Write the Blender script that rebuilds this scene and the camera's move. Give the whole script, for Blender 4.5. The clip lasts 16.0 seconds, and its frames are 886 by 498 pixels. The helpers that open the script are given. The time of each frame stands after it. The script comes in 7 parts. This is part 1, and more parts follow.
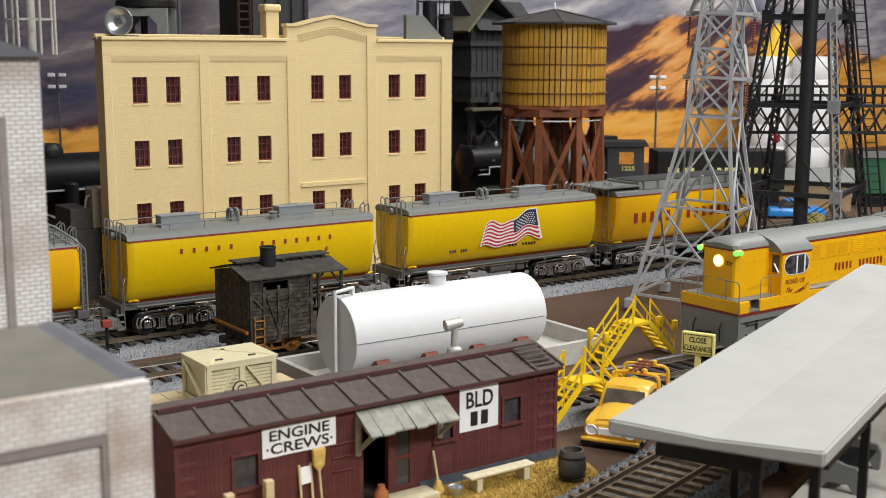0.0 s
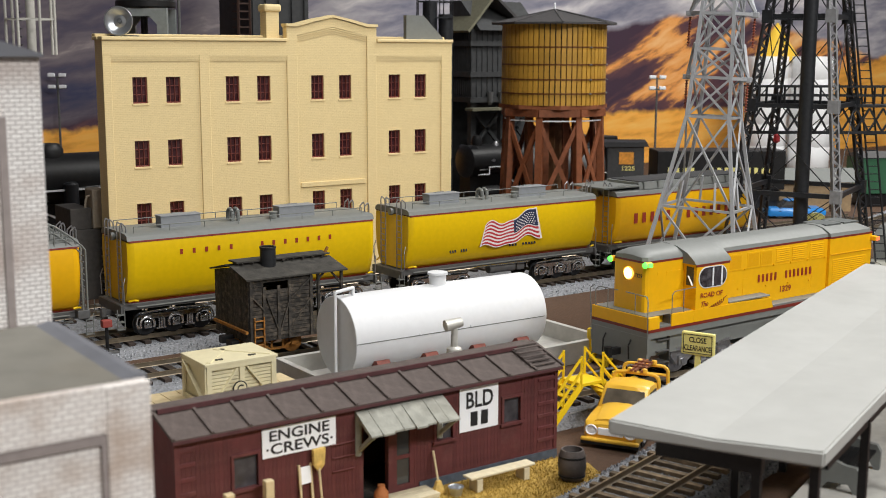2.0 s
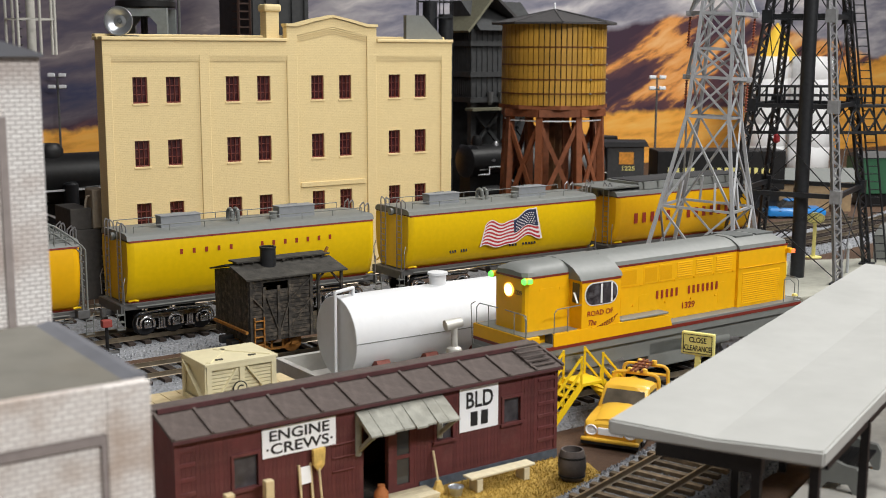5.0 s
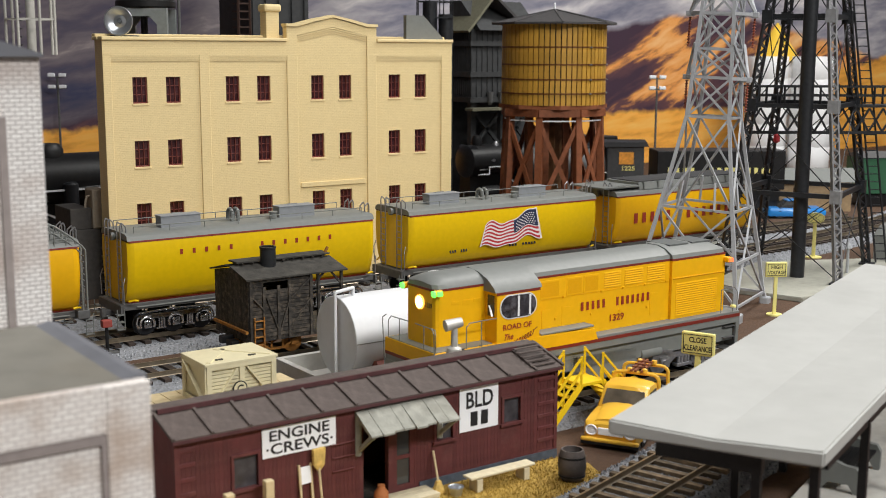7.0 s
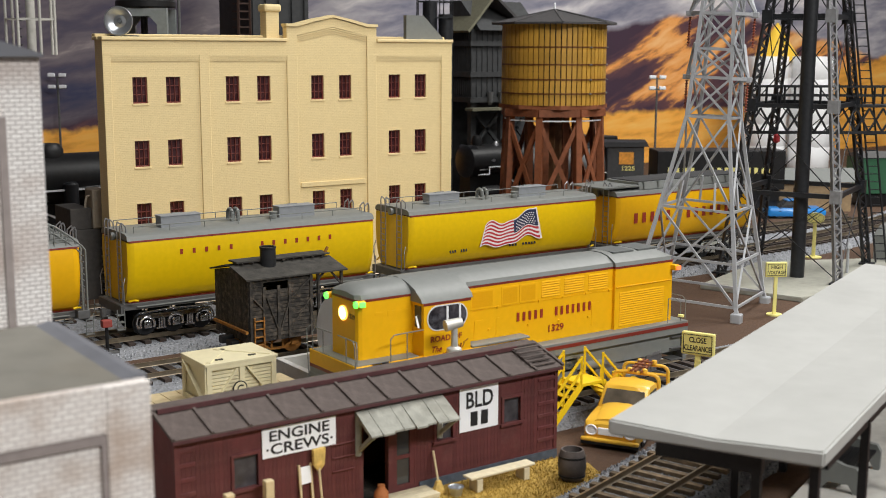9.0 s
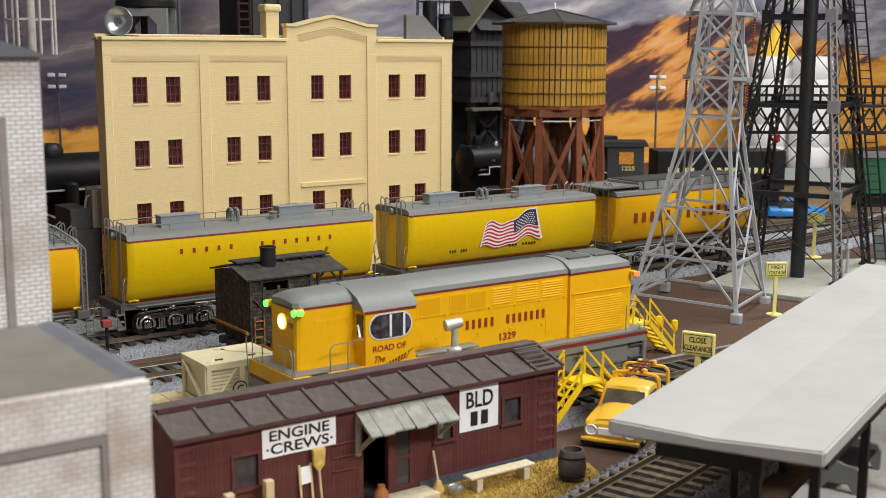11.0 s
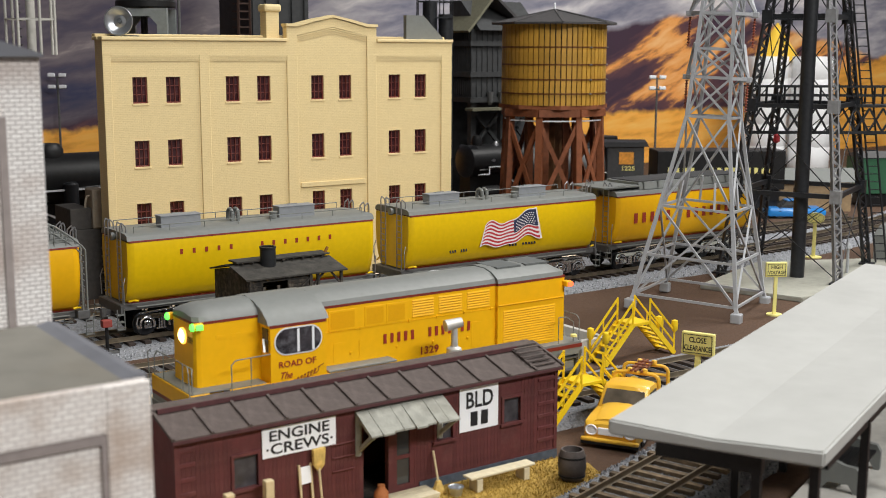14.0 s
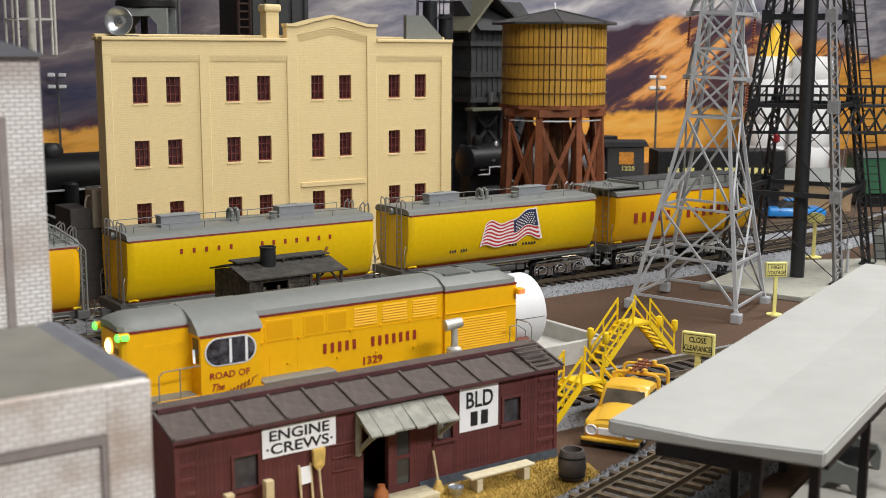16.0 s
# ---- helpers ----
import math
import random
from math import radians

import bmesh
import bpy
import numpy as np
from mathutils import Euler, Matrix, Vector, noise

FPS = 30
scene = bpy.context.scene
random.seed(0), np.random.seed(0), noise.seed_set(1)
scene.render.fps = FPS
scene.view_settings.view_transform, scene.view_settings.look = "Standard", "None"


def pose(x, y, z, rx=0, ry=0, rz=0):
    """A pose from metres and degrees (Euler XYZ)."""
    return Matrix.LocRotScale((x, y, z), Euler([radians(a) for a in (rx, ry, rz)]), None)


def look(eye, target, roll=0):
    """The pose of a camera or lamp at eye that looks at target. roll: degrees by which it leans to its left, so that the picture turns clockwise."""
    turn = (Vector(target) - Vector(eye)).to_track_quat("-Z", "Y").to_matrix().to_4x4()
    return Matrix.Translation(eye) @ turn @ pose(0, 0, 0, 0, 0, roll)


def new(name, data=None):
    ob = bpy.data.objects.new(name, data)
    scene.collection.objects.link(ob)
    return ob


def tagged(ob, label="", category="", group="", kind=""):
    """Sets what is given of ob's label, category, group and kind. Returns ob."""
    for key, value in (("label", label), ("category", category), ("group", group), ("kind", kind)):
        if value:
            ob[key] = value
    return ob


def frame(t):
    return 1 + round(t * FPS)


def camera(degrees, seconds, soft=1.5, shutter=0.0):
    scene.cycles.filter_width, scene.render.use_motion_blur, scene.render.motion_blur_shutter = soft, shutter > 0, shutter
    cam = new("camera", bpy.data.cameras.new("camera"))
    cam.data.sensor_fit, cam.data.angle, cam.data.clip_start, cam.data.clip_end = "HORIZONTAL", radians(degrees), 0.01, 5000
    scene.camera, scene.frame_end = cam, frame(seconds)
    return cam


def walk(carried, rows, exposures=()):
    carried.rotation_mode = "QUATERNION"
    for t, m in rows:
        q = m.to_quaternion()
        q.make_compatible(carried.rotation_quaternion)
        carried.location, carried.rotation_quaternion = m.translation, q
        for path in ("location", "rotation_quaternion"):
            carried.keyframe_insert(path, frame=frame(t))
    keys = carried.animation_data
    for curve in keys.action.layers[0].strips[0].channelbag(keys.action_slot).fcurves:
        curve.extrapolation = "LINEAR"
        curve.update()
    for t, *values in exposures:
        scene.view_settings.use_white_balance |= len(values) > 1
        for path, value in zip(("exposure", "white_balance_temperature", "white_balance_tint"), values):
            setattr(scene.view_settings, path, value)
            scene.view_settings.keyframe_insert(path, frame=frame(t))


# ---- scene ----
# Places below are in centimetres of a 1:48 model railway; CM turns them into metres.
CM = 0.01

cam = camera(40.69, 16.0, 0.75)
cam.data.dof.use_dof = True
cam.data.dof.focus_distance = 1.0
cam.data.dof.aperture_fstop = 20.0
EYE = Vector((0.0, 0.0, 23.603)) * CM
AIM = EYE + Vector((0.5708, 0.8044, -0.1644))
walk(cam, [(0.0, look(EYE, AIM, 0.22)), (16.0, look(EYE, AIM, 0.22))])
scene.view_settings.exposure = 0.2

# ---------------------------------------------------------------- light
world = bpy.data.worlds.new("room_world")
scene.world = world
world.use_nodes = True
world.node_tree.nodes["Background"].inputs[0].default_value = (0.9, 0.92, 1.0, 1)
world.node_tree.nodes["Background"].inputs[1].default_value = 0.07


def ceiling_lamp(x, y, power, sx=1.25, sy=0.3, rz=0):
    data = bpy.data.lights.new("ceiling_tube_light", "AREA")
    data.shape, data.size, data.size_y, data.energy = "RECTANGLE", sx, sy, power
    data.color = (1.0, 0.985, 0.955)
    ob = new("ceiling_tube_light", data)
    ob.matrix_basis = pose(x, y, 1.46, 0, 0, rz)
    return ob


ceiling_lamp(0.7, -1.1, 52, rz=8)
ceiling_lamp(0.35, 0.15, 10)
ceiling_lamp(1.75, 0.75, 26)


# ---------------------------------------------------------------- materials
def mat(name, color, rough=0.55, metal=0.0, vary=0.12, scale=220.0, bump=0.06, dirt_sheen=None, dirt_sheen_amount=0.0,
        dirt_sheen_scale=40.0, coat=0.0, per_piece=0.0, spec=0.5, fine=4.0):
    m = bpy.data.materials.new(name)
    m.use_nodes = True
    nt = m.node_tree
    n, l = nt.nodes, nt.links
    b = n["Principled BSDF"]
    co = n.new("ShaderNodeTexCoord")
    n1 = n.new("ShaderNodeTexNoise")
    n1.inputs["Scale"].default_value = scale
    n1.inputs["Detail"].default_value = 6
    l.new(co.outputs["Object"], n1.inputs["Vector"])
    ramp = n.new("ShaderNodeMapRange")
    ramp.inputs[1].default_value, ramp.inputs[2].default_value = 0.3, 0.7
    ramp.inputs[3].default_value, ramp.inputs[4].default_value = 1 - vary, 1 + vary
    l.new(n1.outputs["Fac"], ramp.inputs[0])
    mul = n.new("ShaderNodeMixRGB")
    mul.blend_type = "MULTIPLY"
    mul.inputs[0].default_value = 1
    mul.inputs[1].default_value = (*color, 1)
    l.new(ramp.outputs[0], mul.inputs[2])
    out = mul.outputs[0]
    if per_piece:
        info = n.new("ShaderNodeObjectInfo")
        pr = n.new("ShaderNodeMapRange")
        pr.inputs[3].default_value, pr.inputs[4].default_value = 1 - per_piece, 1 + per_piece
        l.new(info.outputs["Random"], pr.inputs[0])
        mp = n.new("ShaderNodeMixRGB")
        mp.blend_type = "MULTIPLY"
        mp.inputs[0].default_value = 1
        l.new(out, mp.inputs[1])
        l.new(pr.outputs[0], mp.inputs[2])
        out = mp.outputs[0]
    if dirt_sheen:
        n2 = n.new("ShaderNodeTexNoise")
        n2.inputs["Scale"].default_value = dirt_sheen_scale
        n2.inputs["Detail"].default_value = 8
        n2.inputs["Roughness"].default_value = 0.65
        l.new(co.outputs["Object"], n2.inputs["Vector"])
        r2 = n.new("ShaderNodeMapRange")
        r2.inputs[1].default_value, r2.inputs[2].default_value = 0.48, 0.72
        r2.inputs[3].default_value, r2.inputs[4].default_value = 0, dirt_sheen_amount
        l.new(n2.outputs["Fac"], r2.inputs[0])
        mx = n.new("ShaderNodeMixRGB")
        l.new(r2.outputs[0], mx.inputs[0])
        l.new(out, mx.inputs[1])
        mx.inputs[2].default_value = (*dirt_sheen, 1)
        out = mx.outputs[0]
    l.new(out, b.inputs["Base Color"])
    b.inputs["Roughness"].default_value = rough
    b.inputs["Metallic"].default_value = metal
    b.inputs["Specular IOR Level"].default_value = spec
    if coat:
        b.inputs["Coat Weight"].default_value = coat
        b.inputs["Coat Roughness"].default_value = 0.2
    if bump:
        n3 = n.new("ShaderNodeTexNoise")
        n3.inputs["Scale"].default_value = scale * fine
        n3.inputs["Detail"].default_value = 4
        l.new(co.outputs["Object"], n3.inputs["Vector"])
        bp = n.new("ShaderNodeBump")
        bp.inputs["Strength"].default_value = bump
        bp.inputs["Distance"].default_value = 0.0006
        l.new(n3.outputs["Fac"], bp.inputs["Height"])
        l.new(bp.outputs[0], b.inputs["Normal"])
    return m


def glow(name, color, strength):
    m = bpy.data.materials.new(name)
    m.use_nodes = True
    b = m.node_tree.nodes["Principled BSDF"]
    b.inputs["Base Color"].default_value = (*color, 1)
    b.inputs["Emission Color"].default_value = (*color, 1)
    b.inputs["Emission Strength"].default_value = strength
    return m


def brick_mat(name, c1, c2, mortar, bw, bh, gap, bump=0.5, rough=0.8, dirt_sheen=(0.2, 0.15, 0.12), dirt_sheen_amount=0.0,
              dirt_sheen_scale=25.0, axis="x"):
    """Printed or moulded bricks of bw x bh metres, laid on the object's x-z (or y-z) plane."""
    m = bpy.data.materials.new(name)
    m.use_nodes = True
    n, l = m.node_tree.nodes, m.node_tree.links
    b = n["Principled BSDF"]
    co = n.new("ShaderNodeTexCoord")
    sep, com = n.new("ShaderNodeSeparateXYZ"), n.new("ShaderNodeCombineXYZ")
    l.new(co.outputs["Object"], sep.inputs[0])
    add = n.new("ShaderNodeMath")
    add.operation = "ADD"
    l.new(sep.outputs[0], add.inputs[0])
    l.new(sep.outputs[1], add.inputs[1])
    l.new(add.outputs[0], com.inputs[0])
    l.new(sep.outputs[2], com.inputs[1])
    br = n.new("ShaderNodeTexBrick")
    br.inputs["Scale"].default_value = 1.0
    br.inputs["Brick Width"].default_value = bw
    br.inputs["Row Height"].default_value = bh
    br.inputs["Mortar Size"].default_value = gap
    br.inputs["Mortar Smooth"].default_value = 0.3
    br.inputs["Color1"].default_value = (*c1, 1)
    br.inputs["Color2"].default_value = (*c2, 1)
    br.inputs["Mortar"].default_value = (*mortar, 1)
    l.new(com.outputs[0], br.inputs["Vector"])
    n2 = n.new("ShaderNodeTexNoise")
    n2.inputs["Scale"].default_value = dirt_sheen_scale
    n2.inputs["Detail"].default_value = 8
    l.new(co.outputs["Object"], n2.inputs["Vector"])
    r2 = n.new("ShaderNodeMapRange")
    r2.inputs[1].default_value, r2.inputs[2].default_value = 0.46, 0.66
    r2.inputs[3].default_value, r2.inputs[4].default_value = 0, dirt_sheen_amount
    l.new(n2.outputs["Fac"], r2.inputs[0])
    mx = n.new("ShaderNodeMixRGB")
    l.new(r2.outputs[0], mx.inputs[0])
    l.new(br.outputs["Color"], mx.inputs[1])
    mx.inputs[2].default_value = (*dirt_sheen, 1)
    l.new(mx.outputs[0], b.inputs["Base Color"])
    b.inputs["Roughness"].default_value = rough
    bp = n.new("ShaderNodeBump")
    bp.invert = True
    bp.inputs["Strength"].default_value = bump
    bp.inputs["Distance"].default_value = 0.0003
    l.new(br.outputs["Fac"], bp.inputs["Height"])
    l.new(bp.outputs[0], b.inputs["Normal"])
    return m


M_LOCO = mat("loco_yellow", (0.86, 0.455, 0.006), 0.42, vary=0.03, bump=0.02, spec=0.28)
M_TEND = mat("tender_yellow", (0.76, 0.50, 0.004), 0.34, vary=0.04, bump=0.02, spec=0.3)
M_GREY = mat("harbour_grey", (0.19, 0.20, 0.192), 0.5, vary=0.05, bump=0.03)
M_LETRED = mat("lettering_red", (0.30, 0.03, 0.015), 0.5, vary=0.05, bump=0)
M_RED = mat("stripe_red", (0.19, 0.022, 0.013), 0.5, vary=0.05, bump=0)
M_DGREY = mat("underframe_grey", (0.10, 0.10, 0.10), 0.5, vary=0.15, bump=0.05)
M_CHROME = mat("bright_silver_truck", (0.74, 0.75, 0.77), 0.17, 1.0, vary=0.15, scale=400)
M_SILVER = mat("dull_silver", (0.38, 0.38, 0.40), 0.34, 0.8, vary=0.15, scale=400)
M_BLACK = mat("black_plastic", (0.011, 0.011, 0.012), 0.45, vary=0.3, spec=0.35)
M_STEELBLK = mat("dark_steel", (0.022, 0.024, 0.028), 0.42, 0.2, vary=0.25)
M_CREAM = brick_mat("cream_brick", (0.87, 0.695, 0.37), (0.83, 0.66, 0.347), (0.78, 0.615, 0.322), 0.0046, 0.0017, 0.00022, 0.28, 0.42)
M_CREAMP = mat("cream_plain", (0.85, 0.68, 0.365), 0.55, vary=0.03, bump=0.03)
M_WIN = mat("maroon_sash", (0.20, 0.045, 0.035), 0.5, vary=0.1)
# pinkish blotches paint window reflections into the pane colour
M_PANE = mat("dark_window", (0.06, 0.018, 0.022), 0.10, vary=0.6, scale=90, bump=0, dirt_sheen=(0.30, 0.17, 0.16), dirt_sheen_amount=0.4, dirt_sheen_scale=120)
M_WHITE = mat("white_enamel", (0.70, 0.715, 0.74), 0.6, vary=0.02, bump=0.02)
M_SHED = mat("oxide_red_boards", (0.10, 0.022, 0.022), 0.7, vary=0.18, scale=160, bump=0.25, dirt_sheen=(0.16, 0.075, 0.065), dirt_sheen_amount=0.35, dirt_sheen_scale=70)
M_ROOF = mat("tar_paper_grey", (0.089, 0.070, 0.064), 0.85, vary=0.15, scale=260, bump=0.35, dirt_sheen=(0.17, 0.13, 0.12), dirt_sheen_amount=0.5, dirt_sheen_scale=90)
M_ROOFRED = mat("roof_edge_red", (0.075, 0.024, 0.026), 0.75, vary=0.2, bump=0.2)
M_CONC = mat("concrete_grey", (0.48, 0.47, 0.44), 0.75, vary=0.08, scale=150, bump=0.2)
M_CANOPY = mat("canopy_grey", (0.43, 0.435, 0.42), 0.5, vary=0.04, scale=60, bump=0.04, dirt_sheen=(0.33, 0.335, 0.32), dirt_sheen_amount=0.45, dirt_sheen_scale=9)
M_WOODW = mat("weathered_wood", (0.29, 0.29, 0.255), 0.8, vary=0.2, scale=180, bump=0.3, dirt_sheen=(0.16, 0.15, 0.12), dirt_sheen_amount=0.5)
M_BOARD = mat("pale_pine", (0.58, 0.47, 0.28), 0.7, vary=0.12, scale=200, bump=0.15)
M_CRATE = mat("cream_crate", (0.69, 0.63, 0.42), 0.5, vary=0.04, bump=0.04, dirt_sheen=(0.42, 0.34, 0.2), dirt_sheen_amount=0.25)
M_CARWOOD = mat("blackened_boards", (0.030, 0.026, 0.022), 0.75, vary=0.45, scale=300, bump=0.6, dirt_sheen=(0.20, 0.16, 0.12), dirt_sheen_amount=0.6, dirt_sheen_scale=240, per_piece=0.6)
M_RUST = mat("rust_orange", (0.36, 0.15, 0.025), 0.75, vary=0.25, bump=0.3, dirt_sheen=(0.12, 0.05, 0.02), dirt_sheen_amount=0.6, dirt_sheen_scale=160)
M_EARTH = mat("brown_earth", (0.088, 0.048, 0.028), 0.95, vary=0.2, scale=320, bump=0.6, dirt_sheen=(0.064, 0.036, 0.024), dirt_sheen_amount=0.5, dirt_sheen_scale=18)
M_BALLAST = mat("grey_ballast", (0.24, 0.25, 0.27), 0.9, vary=0.35, scale=500, bump=0.9)
M_STRAW = mat("straw_grass", (0.44, 0.29, 0.06), 0.95, vary=0.3, scale=500, bump=0.9, dirt_sheen=(0.26, 0.15, 0.03), dirt_sheen_amount=0.6, dirt_sheen_scale=60)
M_TIE = mat("dark_tie", (0.045, 0.032, 0.026), 0.8, vary=0.3, bump=0.3, per_piece=0.25)
M_TIETAN = mat("tan_weathered_tie", (0.17, 0.12, 0.07), 0.8, vary=0.35, bump=0.3, per_piece=0.45)
M_RAIL = mat("nickel_rail", (0.26, 0.215, 0.155), 0.36, 0.6, vary=0.2)
M_STILE = mat("stile_yellow", (0.85, 0.58, 0.015), 0.42, vary=0.03, bump=0.02)
M_SIGN = mat("pale_sign_yellow", (0.83, 0.76, 0.27), 0.5, vary=0.04, bump=0.03)
M_TOWER = mat("tower_grey_plastic", (0.40, 0.415, 0.44), 0.34, vary=0.08, bump=0.03)
M_INSUL = mat("insulator_brown", (0.30, 0.085, 0.05), 0.35, vary=0.1)
M_TANKWOOD = mat("stained_stave", (0.52, 0.285, 0.04), 0.5, vary=0.22, scale=120, bump=0.2, per_piece=0.16, dirt_sheen=(0.20, 0.09, 0.015), dirt_sheen_amount=0.4, dirt_sheen_scale=60)
M_LEGWOOD = mat("redwood_timber", (0.235, 0.075, 0.03), 0.6, vary=0.2, scale=150, bump=0.2, per_piece=0.15)
M_SLATE = mat("slate_black_roof", (0.055, 0.052, 0.053), 0.6, vary=0.2, bump=0.2)
M_COAL = mat("coal_tower_grey", (0.036, 0.038, 0.04), 0.65, vary=0.25, scale=140, bump=0.2)
M_MOSS = mat("greenish_roof", (0.16, 0.155, 0.105), 0.75, vary=0.15, bump=0.2)
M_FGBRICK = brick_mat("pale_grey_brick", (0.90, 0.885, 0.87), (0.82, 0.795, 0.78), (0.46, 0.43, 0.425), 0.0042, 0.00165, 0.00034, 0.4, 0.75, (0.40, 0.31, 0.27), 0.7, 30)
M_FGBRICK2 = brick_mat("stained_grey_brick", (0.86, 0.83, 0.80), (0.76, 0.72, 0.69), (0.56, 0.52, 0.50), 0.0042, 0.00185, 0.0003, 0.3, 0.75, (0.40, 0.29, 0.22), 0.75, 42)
M_FGTRIM = mat("grey_brown_trim", (0.30, 0.26, 0.25), 0.7, vary=0.1, bump=0.1)
M_FGROOF = mat("flat_roof_grey", (0.17, 0.163, 0.142), 0.85, vary=0.12, scale=60, bump=0.2, dirt_sheen=(0.15, 0.13, 0.10), dirt_sheen_amount=0.6, dirt_sheen_scale=14)
M_FGPAR = mat("parapet_blue_grey", (0.13, 0.135, 0.155), 0.7, vary=0.12, scale=70, bump=0.1)
M_INK = mat("black_lettering", (0.012, 0.012, 0.014), 0.6, vary=0.05, bump=0)
M_SIGNW = mat("sign_white", (0.84, 0.86, 0.90), 0.55, vary=0.02, bump=0.02)
M_TRUCKY = mat("truck_yellow", (0.80, 0.47, 0.05), 0.3, vary=0.03, bump=0.01, coat=0.4)
M_GLASS = mat("smoked_glass", (0.05, 0.05, 0.05), 0.08, vary=0.1, bump=0)
M_RUBBER = mat("tyre_rubber", (0.02, 0.02, 0.02), 0.75, vary=0.2)
M_BLUE = mat("blue_car_paint", (0.02, 0.22, 0.62), 0.3, vary=0.05, coat=0.3)
M_GREEN = mat("bottle_green", (0.03, 0.12, 0.06), 0.5, vary=0.1)
M_TAN = mat("tan_siding", (0.42, 0.30, 0.17), 0.7, vary=0.12)
M_BARREL = mat("barrel_wood", (0.085, 0.07, 0.065), 0.7, vary=0.25, bump=0.3)
M_FLAGR = mat("flag_red", (0.46, 0.03, 0.04), 0.5, vary=0.06, bump=0)
M_FLAGW = mat("flag_white", (0.80, 0.76, 0.76), 0.5, vary=0.04, bump=0)
M_FLAGB = mat("flag_navy", (0.02, 0.03, 0.075), 0.5, vary=0.1, bump=0)
M_LAMP = glow("headlight_glow", (1.0, 0.66, 0.20), 9)
M_GREENL = glow("marker_green_glow", (0.10, 1.0, 0.08), 2.2)
M_REDL = glow("marker_red_glow", (1.0, 0.16, 0.05), 1.1)


# ---------------------------------------------------------------- mesh helpers (centimetres)
def box(bm, x0, x1, y0, y1, z0, z1, bevel=0.0):
    vs = [bm.verts.new(p) for p in ((x0, y0, z0), (x1, y0, z0), (x1, y1, z0), (x0, y1, z0),
                                    (x0, y0, z1), (x1, y0, z1), (x1, y1, z1), (x0, y1, z1))]
    fs = [bm.faces.new([vs[i] for i in q]) for q in ((0, 3, 2, 1), (4, 5, 6, 7), (0, 1, 5, 4), (1, 2, 6, 5), (2, 3, 7, 6), (3, 0, 4, 7))]
    if bevel:
        es = list({e for f in fs for e in f.edges})
        bmesh.ops.bevel(bm, geom=es, offset=bevel, segments=2, affect="EDGES", profile=0.5)
    return bm


def cyl(bm, p0, p1, r0, r1=None, n=12, caps=True):
    r1 = r0 if r1 is None else r1
    p0, p1 = Vector(p0), Vector(p1)
    w = (p1 - p0).normalized()
    u = w.orthogonal().normalized()
    v = w.cross(u)
    a = [bm.verts.new(p0 + r0 * (math.cos(2 * math.pi * i / n) * u + math.sin(2 * math.pi * i / n) * v)) for i in range(n)]
    b = [bm.verts.new(p1 + r1 * (math.cos(2 * math.pi * i / n) * u + math.sin(2 * math.pi * i / n) * v)) for i in range(n)]
    for i in range(n):
        bm.faces.new((a[i], a[(i + 1) % n], b[(i + 1) % n], b[i]))
    if caps:
        bm.faces.new(a[::-1])
        bm.faces.new(b)
    return bm


def bar(bm, p0, p1, w, h=None, up=(0, 0, 1)):
    """A straight square bar from p0 to p1, w wide and h high."""
    h = w if h is None else h
    p0, p1 = Vector(p0), Vector(p1)
    d = (p1 - p0).normalized()
    s = d.cross(Vector(up))
    s = d.orthogonal().normalized() if s.length < 1e-4 else s.normalized()
    t = s.cross(d)
    c = [(-w / 2, -h / 2), (w / 2, -h / 2), (w / 2, h / 2), (-w / 2, h / 2)]
    a = [bm.verts.new(p0 + s * i + t * j) for i, j in c]
    b = [bm.verts.new(p1 + s * i + t * j) for i, j in c]
    for i in range(4):
        bm.faces.new((a[i], a[(i + 1) % 4], b[(i + 1) % 4], b[i]))
    bm.faces.new(a[::-1])
    bm.faces.new(b)
    return bm


def tube(bm, pts, r, n=7):
    for a, b in zip(pts, pts[1:]):
        cyl(bm, a, b, r, n=n)
    return bm


def prism(bm, pts, a, b, axis="x"):
    """A polygon of (u, v) points drawn out from a to b along an axis; u, v are the other two axes in order."""
    def put(p, s):
        return {"x": (s, p[0], p[1]), "y": (p[0], s, p[1]), "z": (p[0], p[1], s)}[axis]
    f = [bm.verts.new(put(p, a)) for p in pts]
    g = [bm.verts.new(put(p, b)) for p in pts]
    n = len(pts)
    for i in range(n):
        bm.faces.new((f[i], f[(i + 1) % n], g[(i + 1) % n], g[i]))
    bm.faces.new(f[::-1])
    bm.faces.new(g)
    return bm


def loft(bm, rings, caps=True):
    vs = [[bm.verts.new(p) for p in ring] for ring in rings]
    n = len(vs[0])
    for a, b in zip(vs, vs[1:]):
        for i in range(n):
            bm.faces.new((a[i], a[(i + 1) % n], b[(i + 1) % n], b[i]))
    if caps:
        bm.faces.new(vs[0][::-1])
        bm.faces.new(vs[-1])
    return bm


def lathe(bm, prof, n=24, center=(0, 0)):
    """Profile of (radius, z) turned round a vertical axis."""
    return loft(bm, [[(center[0] + r * math.cos(2 * math.pi * i / n), center[1] + r * math.sin(2 * math.pi * i / n), z)
                      for i in range(n)] for r, z in prof])


def mesh_of(bm, name, material, smooth=False):
    bmesh.ops.recalc_face_normals(bm, faces=bm.faces)
    bmesh.ops.scale(bm, vec=(CM, CM, CM), verts=bm.verts)
    me = bpy.data.meshes.new(name)
    bm.to_mesh(me)
    bm.free()
    me.materials.append(material)
    if smooth:
        me.polygons.foreach_set("use_smooth", [True] * len(me.polygons))
        me.set_sharp_from_angle(angle=radians(38))
    return me


